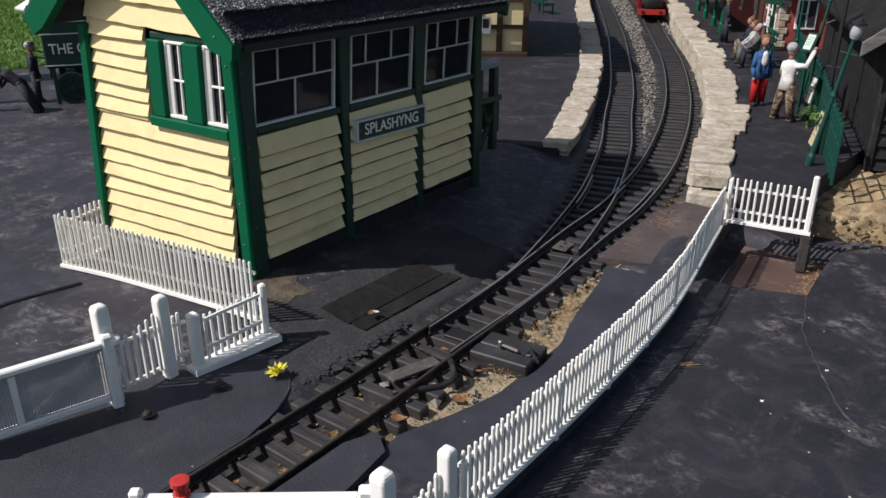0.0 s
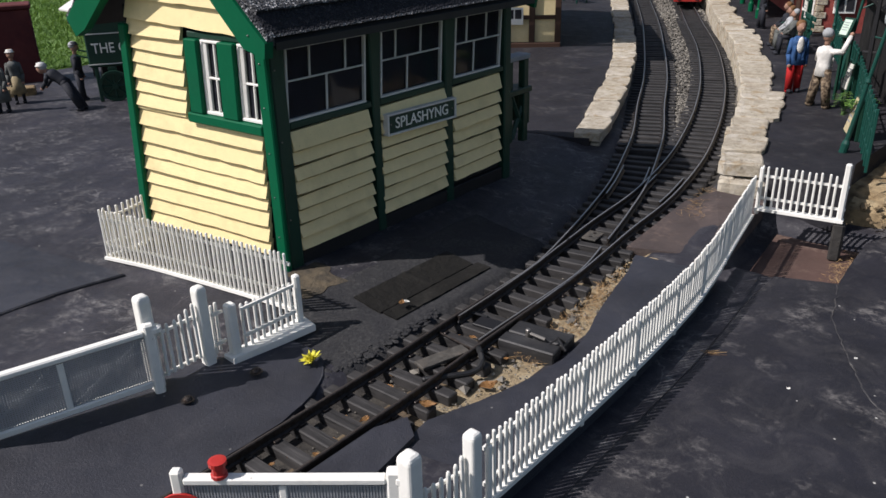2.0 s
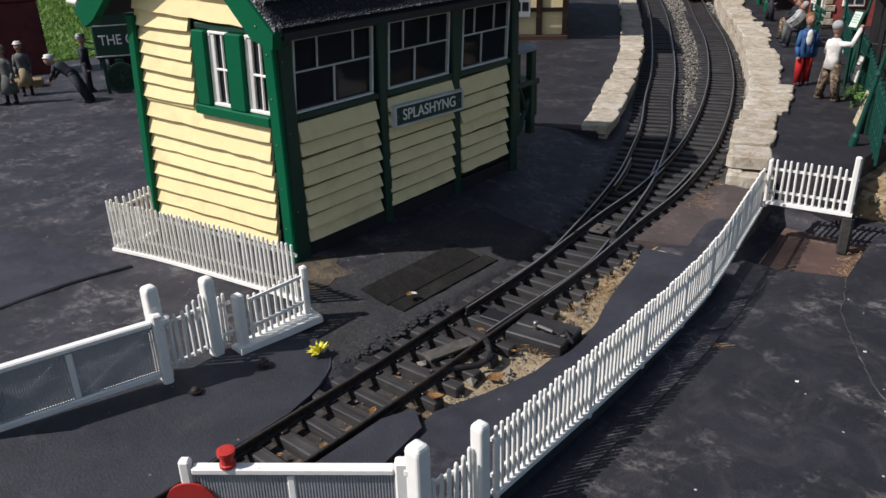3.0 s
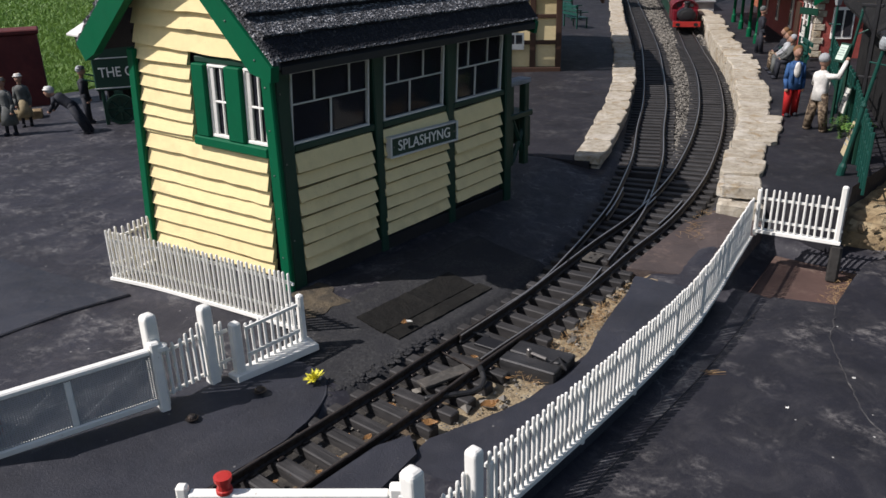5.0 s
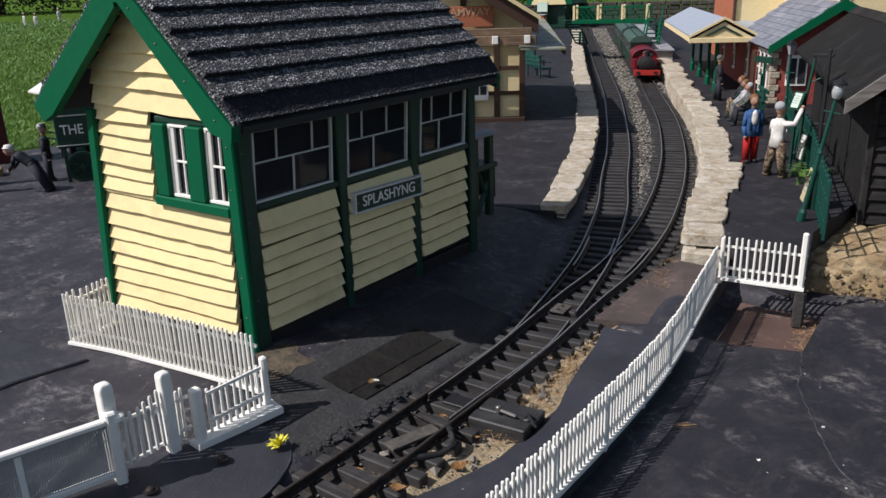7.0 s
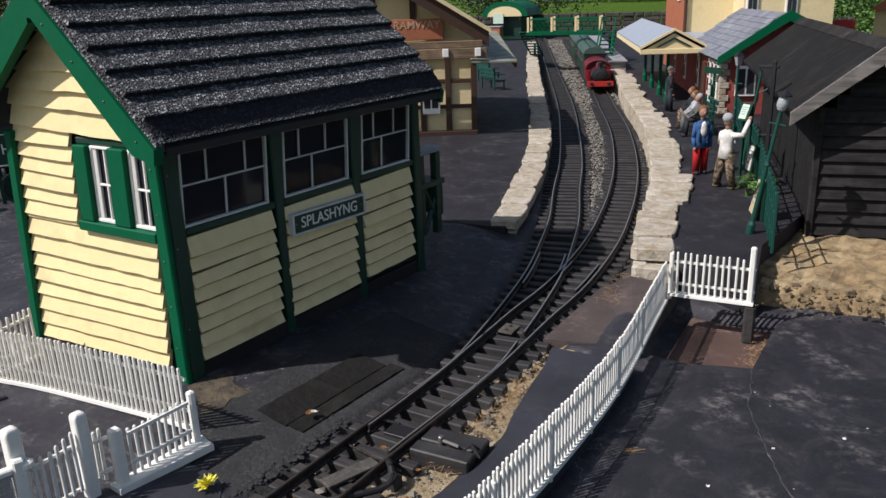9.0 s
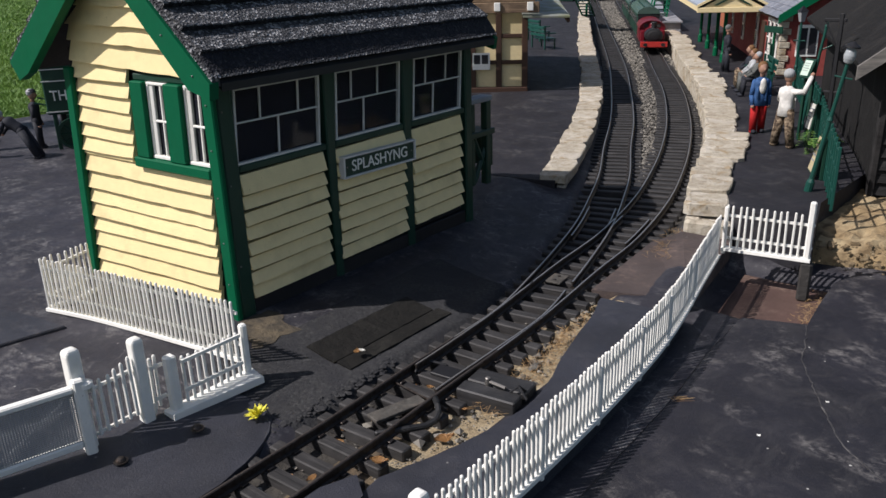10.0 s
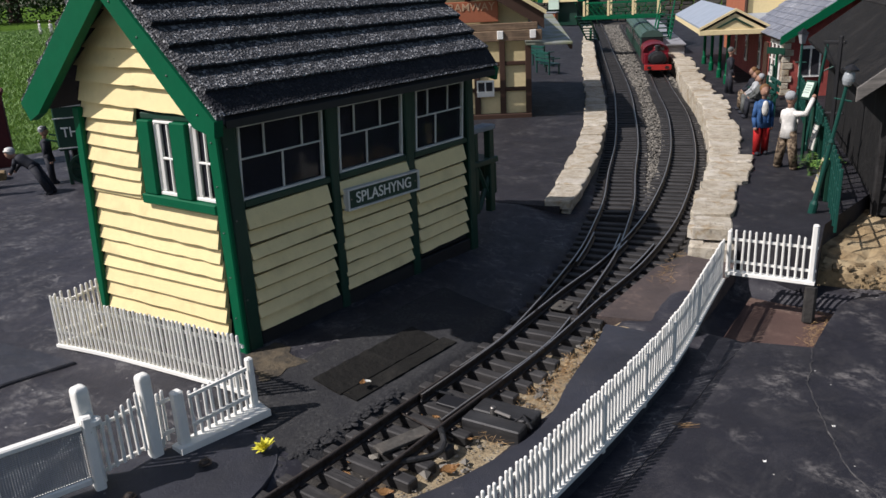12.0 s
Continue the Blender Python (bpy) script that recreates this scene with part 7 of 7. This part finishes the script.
for k in range(15):
    a = rp.uniform(2.2, 5.2) if k < 8 else rp.uniform(0, 6.28)
    bm = bmesh.new()
    for j in range(9):
        t = (j + 1) / 9
        p = Vector((math.cos(a) * 0.034 * t, math.sin(a) * 0.034 * t, 0.012 + 0.030 * math.sin(t * 2.2) * rp.uniform(0.8, 1.1)))
        for s in (-1, 1):
            q = Vector((-math.sin(a), math.cos(a), 0.2)) * s * 0.014 * (1.1 - t)
            w = Vector((math.cos(a), math.sin(a), 0)) * 0.0026
            bm.faces.new([bm.verts.new(p), bm.verts.new(p + q * 0.6 + w), bm.verts.new(p + q), bm.verts.new(p + q * 0.6 - w)])
    part("frond", bm, FERN, fern)

# lawn blades beyond the yard
rg = random.Random(17)
bm_v, bm_f = [], []
for _ in range(190000):
    d = rg.random() ** 2.2
    x = -1.62 - 8.4 * d
    y = rg.uniform(0.30, 1.9) * (1 + 2.2 * d) - 0.15
    h = rg.uniform(0.004, 0.010) * (1 + 1.2 * d)
    a = rg.uniform(0, 6.28)
    w = rg.uniform(0.0005, 0.0011) * (1 + 5.0 * d)
    lx, ly = rg.gauss(0, 0.8) * h, rg.gauss(0, 0.8) * h
    i = len(bm_v)
    z = 0.0115
    bm_v += [(x - w * math.cos(a), y - w * math.sin(a), z), (x + w * math.cos(a), y + w * math.sin(a), z), (x + lx, y + ly, z + h)]
    bm_f.append((i, i + 1, i + 2))
me = bpy.data.meshes.new("grass")
me.from_pydata(bm_v, [], bm_f)
me.materials.append(GRASS)
tagged(new("grass", me), "short sunlit green lawn grass", "grass", kind="stuff")

# hedges, trees and walls in the distance
def bush(x, y, z, r, n, size, name, label, mat):
    b = thing(name, at(x, y, z), label, name)
    rnd = random.Random(int(x * 100 + y * 10))
    bm = bmesh.new()
    for _ in range(n // 60):
        c = (rnd.uniform(-r[0], r[0]) * 0.75, rnd.uniform(-r[1], r[1]) * 0.75, r[2] * rnd.uniform(0.3, 1.5))
        leaf_cloud(bm, c, (r[0] * 0.4, r[1] * 0.4, r[2] * 0.45), 160, size * 0.6, rnd)
    part("crown", bm, mat, b)
    part("trunk", rod(bmesh.new(), (0, 0, 0), (0, 0, r[2]), r[0] * 0.08, r[0] * 0.05), BROWNPAINT, b)
    return b


bush(-0.45, 4.6, 0.0, (0.45, 0.3, 0.35), 3200, 0.020, "bush", "leafy green bush behind the houses", LEAF)
bush(-1.10, 5.4, 0.0, (0.5, 0.3, 0.30), 2400, 0.022, "bush", "dark leafy bush behind the station", HEDGE)
bush(-3.6, 6.4, 0.0, (0.7, 0.4, 0.3), 2400, 0.025, "bush", "dark leafy bush beyond the footbridge", HEDGE)
bush(-4.4, 15.4, 0.0, (4.0, 0.9, 0.80), 5200, 0.060, "hedge", "clipped dark hedge across the far lawn", HEDGE)
bush(-10.5, 16.5, 0.0, (4.2, 1.0, 0.9), 5200, 0.065, "hedge", "clipped dark hedge across the far lawn", HEDGE)
bush(-14.6, 6.4, 0.0, (1.6, 2.0, 0.7), 4800, 0.06, "hedge", "dark hedge at the lawn's far side", HEDGE)
fw = thing("garden_wall", at(-2.6, 5.15, 0, 20), "low dark stone wall beyond the footbridge", "wall")
wall_rng = random.Random(6)
WALLSTONE = stony("dark_wall_stone", (0.075, 0.068, 0.058), (0.032, 0.030, 0.027), (0.13, 0.115, 0.095), 60)
for r in range(5):
    x = -0.9 + 0.03 * (r % 2)
    while x < 1.7:
        L = wall_rng.uniform(0.05, 0.11)
        part("stone", block(bmesh.new(), x, x + L - 0.005, wall_rng.uniform(0, 0.008), 0.08, 0.030 * r, 0.030 * r + 0.027, 0.004), WALLSTONE, fw)
        x += L
far_house = thing("house", at(-0.300, 2.95, 0.02, 0), "cream rendered cottage with a red roof", "house")
part("wall", boxed(0, 0.5, 0, 0.35, 0, 0.20), CREAM, far_house)
part("roof", prism(bmesh.new(), [(-0.01, 0.20), (0.51, 0.20), (0.25, 0.42)], -0.03, 0.38, m=FLIP), TERRACOTTA, far_house)
for x in (0.05, 0.16):
    w = part("window", boxed(x + 0.02, x + 0.08, -0.006, -0.0005, 0.07, 0.14, 0.001), WHITE, far_house)
    part("pane", boxed(x + 0.028, x + 0.072, -0.0075, -0.0065, 0.077, 0.133), GLASSY, w)
bus = thing("bus", at(-0.361, 2.80, 0.02, 8) @ Matrix.Scale(0.9, 4), "small red model bus in the street", "bus")
part("body", boxed(-0.034, 0.034, 0, 0.16, 0.015, 0.197, 0.006), RED, bus)
for k in range(4):
    part("window", boxed(0.0342, 0.0352, 0.012 + 0.037 * k, 0.04 + 0.037 * k, 0.12, 0.15, 0.0004), GLASSY, bus)
for sx in (-1, 1):
    for y in (0.03, 0.13):
        part("wheel", lathe(bmesh.new(), [(0.016, -0.005), (0.016, 0.005)], 14, pose(sx * 0.033, y, 0.016, 0, 90, 0)), RUBBER, bus)
for sx in (-1, 1):
    part("roof_lamp", boxed(sx * 0.016 - 0.005, sx * 0.016 + 0.005, 0.004, 0.012, 0.1975, 0.204, 0.001), WHITE, bus, "small white roof lamp")
pav = thing("pavilion", at(-2.865, 4.773, 0.0, 15), "small pavilion with an arched green roof and cream gable", "pavilion")
part("wall", boxed(0.02, 0.224, 0, 0.3, 0, 0.146), DARK_AND_SHADE_GREEN, pav)
arch = [(0.122 + 0.157 * math.cos(t), 0.150 + 0.096 * math.sin(t)) for t in (math.pi * k / 12 for k in range(13))]
inner = [(0.122 + 0.118 * math.cos(t), 0.150 + 0.064 * math.sin(t)) for t in (math.pi * k / 12 for k in range(13))]
part("roof", prism(bmesh.new(), arch, -0.04, 0.34, m=FLIP), GREEN, pav, "arched green roof")
part("gable", prism(bmesh.new(), inner, -0.046, -0.0405, m=FLIP), CREAM, pav, "cream gable under the arch")
part("panel", boxed(0.045, 0.115, -0.052, -0.0465, 0.105, 0.168), PALEGREEN, pav, "pale notice panel")
kiosk = thing("kiosk", at(-2.86, 4.70, 0.0, 15), "low reddish kiosk before the green pavilion", "kiosk")
part("body", boxed(0.04, 0.13, -0.06, 0.0, 0.0, 0.085, 0.003), TERRACOTTA, kiosk)
part("top", boxed(0.034, 0.136, -0.066, 0.006, 0.0855, 0.092, 0.002), GREYPAINT, kiosk)

# ---- small litter ----
# ballast between the rails and along the sleepers
rb = random.Random(31)
bv, bf = [], []


def chip(x, y, z, r):
    i = len(bv)
    a = rb.uniform(0, 6.28)
    for k in range(4):
        t = a + k * math.pi / 2
        bv.append((x + r * math.cos(t) * rb.uniform(0.7, 1.2), y + r * math.sin(t) * rb.uniform(0.7, 1.2), z + rb.uniform(-0.2, 0.3) * r))
    bv.append((x + rb.uniform(-0.3, 0.3) * r, y + rb.uniform(-0.3, 0.3) * r, z + r * rb.uniform(0.5, 0.9)))
    bv.append((x, y, z - r * 0.6))
    for k in range(4):
        bf.append((i + k, i + (k + 1) % 4, i + 4))
        bf.append((i + (k + 1) % 4, i + k, i + 5))


for _ in range(11000):
    y = rb.uniform(1.02, 2.6) if rb.random() < 0.6 else rb.uniform(2.6, 4.5)
    w, e = xs_at(WEST, y), xs_at(EAST, y)
    if rb.random() < 0.72:
        x = rb.uniform(w + 0.037, e - 0.033)
    else:
        x = e + rb.uniform(0.036, 0.050)
    chip(x, y, -0.006 + 0.003 * rb.random(), min(0.0048, 0.0011 + rb.expovariate(1 / 0.0011)))
for _ in range(3200):
    y = rb.uniform(2.2, 4.8)
    w, e = xs_at(WEST, y), xs_at(EAST, y)
    x = rb.uniform(w + 0.040, e - 0.036) if rb.random() < 0.8 else e + rb.uniform(0.036, 0.052)
    chip(x, y, -0.003 + 0.003 * rb.random(), rb.uniform(0.0025, 0.0055))
for _ in range(850):
    y = rb.uniform(0.30, 0.78)
    x = xs_at(EAST, y) + (rb.uniform(0.034, 0.064) if rb.random() < 0.72 else rb.uniform(-0.035, 0.035))
    chip(x, y, -0.0068 + 0.001 * rb.random(), rb.uniform(0.0006, 0.0013) if rb.random() < 0.9 else rb.uniform(0.0015, 0.0028))
for x, y, r in ((-0.2640, 0.404, 0.0045), (-0.2215, 0.410, 0.0050), (-0.2135, 0.423, 0.0060), (-0.2085, 0.437, 0.0042), (-0.2590, 0.372, 0.0036), (-0.2400, 0.368, 0.0040), (-0.2545, 0.350, 0.0034)):
    chip(x, y, -0.004, r)
for _ in range(36):
    y = rb.uniform(0.50, 0.70)
    chip(xs_at(EAST, y) + rb.uniform(0.036, 0.050), y, -0.0045, rb.uniform(0.0016, 0.0040))
me = bpy.data.meshes.new("ballast")
me.from_pydata(bv, [], bf)
me.materials.append(STONECHIP)
tagged(new("ballast", me), "grey and buff stone ballast between the tracks", "ballast", kind="stuff")

crust = bmesh.new()
rc = random.Random(52)
for _ in range(170):
    y = rc.uniform(0.345, 0.480)
    x = xs_at(WEST, y) - 0.0415 - abs(rc.gauss(0, 0.006)) - 0.010 * rc.random() * ease(0.42, 0.34, y)
    s = min(0.0030, 0.0006 + rc.expovariate(1 / 0.0007))
    blob(crust, Vector((x, y, land(x, y) + 0.1 * s)), s, 0, 6, (rc.uniform(0.9, 1.7), rc.uniform(0.9, 1.9), rc.uniform(0.20, 0.40)))
tagged(part("tar_crumbs", crust, TARMAC), "broken black tar crust crumbling beside the rail", "tar", kind="stuff")

# straw and pine needles
bm = bmesh.new()


def wisp(x, y, z, L, a):
    d = Vector((math.cos(a) * L / 2, math.sin(a) * L / 2, 0))
    rod(bm, Vector((x, y, z)) - d, Vector((x, y, z + rb.uniform(-0.001, 0.003))) + d, 0.00013, n=3)


for _ in range(330):
    wisp(-0.0705 - 0.020 * rb.random() ** 2.5, rb.uniform(0.772, 0.858), -0.0195 + rb.random() * 0.0030, rb.uniform(0.002, 0.007), rb.uniform(0, 3.14))
for _ in range(90):
    y = rb.uniform(0.80, 0.90)
    wisp(xs_at(EAST, y) + rb.uniform(0.045, 0.075), y - 0.01, 0.006, rb.uniform(0.006, 0.02), rb.uniform(0, 3.14))
for _ in range(420):
    y = rb.uniform(0.46, 0.66)
    wisp(xs_at(EAST, y) + rb.uniform(0.040, 0.066), y, -0.004 + 0.003 * rb.random(), rb.uniform(0.003, 0.010), rb.uniform(0, 3.14))
for _ in range(9):
    wisp(-0.104 + rb.gauss(0, 0.004), 0.565 + rb.gauss(0, 0.002), -0.0032, rb.uniform(0.008, 0.018), rb.gauss(0.6, 0.25))
for _ in range(110):
    k = rb.gauss(0, 1)
    wisp(-0.2165 + 0.0030 * rb.gauss(0, 1) - 0.003 * k, 0.584 + 0.011 * k, -0.001 + 0.004 * rb.random(), rb.uniform(0.003, 0.010), rb.gauss(1.9, 0.7))
tagged(part("pine_needles", bm, STRAW), "dry straw and pine needles blown into corners", "needles", kind="stuff")


def dead_leaf(x, y, z, L, a, label, mat=DRYLEAF):
    bm = bmesh.new()
    rows = []
    for k in range(6):
        t = k / 5
        w = L * 0.34 * math.sin(math.pi * min(0.97, t + 0.06)) * (1 + 0.25 * noise.noise((t * 6, a, 0)))
        up = 0.0012 + 0.18 * L * (t - 0.5) ** 2 * 4 * 0.5
        rows.append([bm.verts.new((L * (t - 0.5), s * w, up + (0.10 * L if s else 0))) for s in (-1, 0, 1)])
    for r0, r1 in zip(rows, rows[1:]):
        for i in range(2):
            bm.faces.new((r0[i], r0[i + 1], r1[i + 1], r1[i]))
    bmesh.ops.solidify(bm, geom=bm.faces[:], thickness=0.0003)
    ob = part("dead_leaf", bm, mat)
    ob.matrix_world = at(x, y, z, math.degrees(a))
    return tagged(ob, label, "leaf")


dead_leaf(-0.2045, 0.4160, 0.0012, 0.0145, 1.15, "curled reddish dead leaf beside the sleepers")
dead_leaf(-0.3275, 0.4655, 0.0075, 0.0062, 0.2, "small pale dead leaf on the boards", WHITE)
dead_leaf(-0.330, 0.462, 0.0072, 0.0080, 2.2, "small brown dead leaf on the boards")
for k in range(22):
    y = 0.26 + 0.0108 * k * rb.uniform(0.9, 1.1)
    dead_leaf(xs_at(NEAR, y) + rb.uniform(-0.018, 0.018) + (0.030 if k % 5 == 4 else 0), y, -0.003, rb.uniform(0.004, 0.0085), rb.uniform(0, 6), "dry brown leaf scrap between sleepers")
dead_leaf(-0.222, 0.372, 0.002, 0.012, 0.5, "dry straw-coloured leaf scrap beside the rail")
for x, y in ((-0.348, 0.270), (-0.340, 0.321)):
    b = thing("bolt", at(x, y, 0.0085), "round-headed rusty bolt in the felt", "bolt")
    part("head", lathe(bmesh.new(), [(0.0034, 0), (0.0033, 0.0010), (0.0024, 0.0022), (0.0008, 0.0027)], 12), RAIL, b)
    part("washer", lathe(bmesh.new(), [(0.0046, -0.0004), (0.0046, 0.0004)], 12), RAIL, b)
for x, y in ((-0.1, 0.729), (-0.060, 0.70), (-0.02, 0.62), (-0.045, 0.55), (0.02, 0.66)):
    pb = part("pebble", stone(bmesh.new(), 0.0022, 0.0014, 0.0010, rng, Matrix()), WHITE)
    pb.matrix_world = at(x, y, -0.0038 if x > -0.09 and y < 0.7 else -0.0052, 30)
    tagged(pb, "tiny white stone chip on the ground", "pebble")

# pale mended crack across the road
bm = bmesh.new()
crack = smooth_line([(-0.0657, 0.738), (-0.0629, 0.7237), (-0.0560, 0.696), (-0.0524, 0.6744), (-0.0321, 0.6325), (-0.0155, 0.6003), (0.0008, 0.5726), (0.030, 0.545)], 0.004)
crack = [(x + 0.0016 * noise.noise((x * 160, y * 160, 1)), y + 0.0016 * noise.noise((x * 160, y * 160, 9))) for x, y in crack]
sweep(bm, crack, [(-0.0008, -0.002), (0.0008, -0.002), (0.0004, 0.0001), (-0.0004, 0.0001)], lambda p: -0.0033 + 0.0009 * noise.noise((p[0] * 90, p[1] * 90, 4)))
tagged(part("mended_crack", bm, stony("pale_mortar", (0.075, 0.072, 0.072), (0.028, 0.028, 0.032), (0.20, 0.19, 0.18), 150)), "pale mended crack winding across the black road", "crack", kind="structure")
# bare earth at the foot of the signal box
rim = smooth_line([(-0.443, 0.434), (-0.424, 0.428), (-0.402, 0.416), (-0.392, 0.418), (-0.396, 0.442), (-0.393, 0.460), (-0.410, 0.458), (-0.428, 0.468), (-0.443, 0.466)], 0.0025)
rim = [(x + 0.004 * noise.noise((x * 150, y * 150, 2)), y + 0.004 * noise.noise((x * 150, y * 150, 8))) for x, y in rim]
tagged(part("bare_earth", prism(bmesh.new(), rim, 0.004, [land(x, y) + 0.0004 for x, y in rim]), stony("tarry_earth", (0.095, 0.076, 0.052), (0.04, 0.036, 0.030), (0.14, 0.11, 0.07), 160)), "patch of bare sandy earth at the signal box foot", "earth", kind="structure")
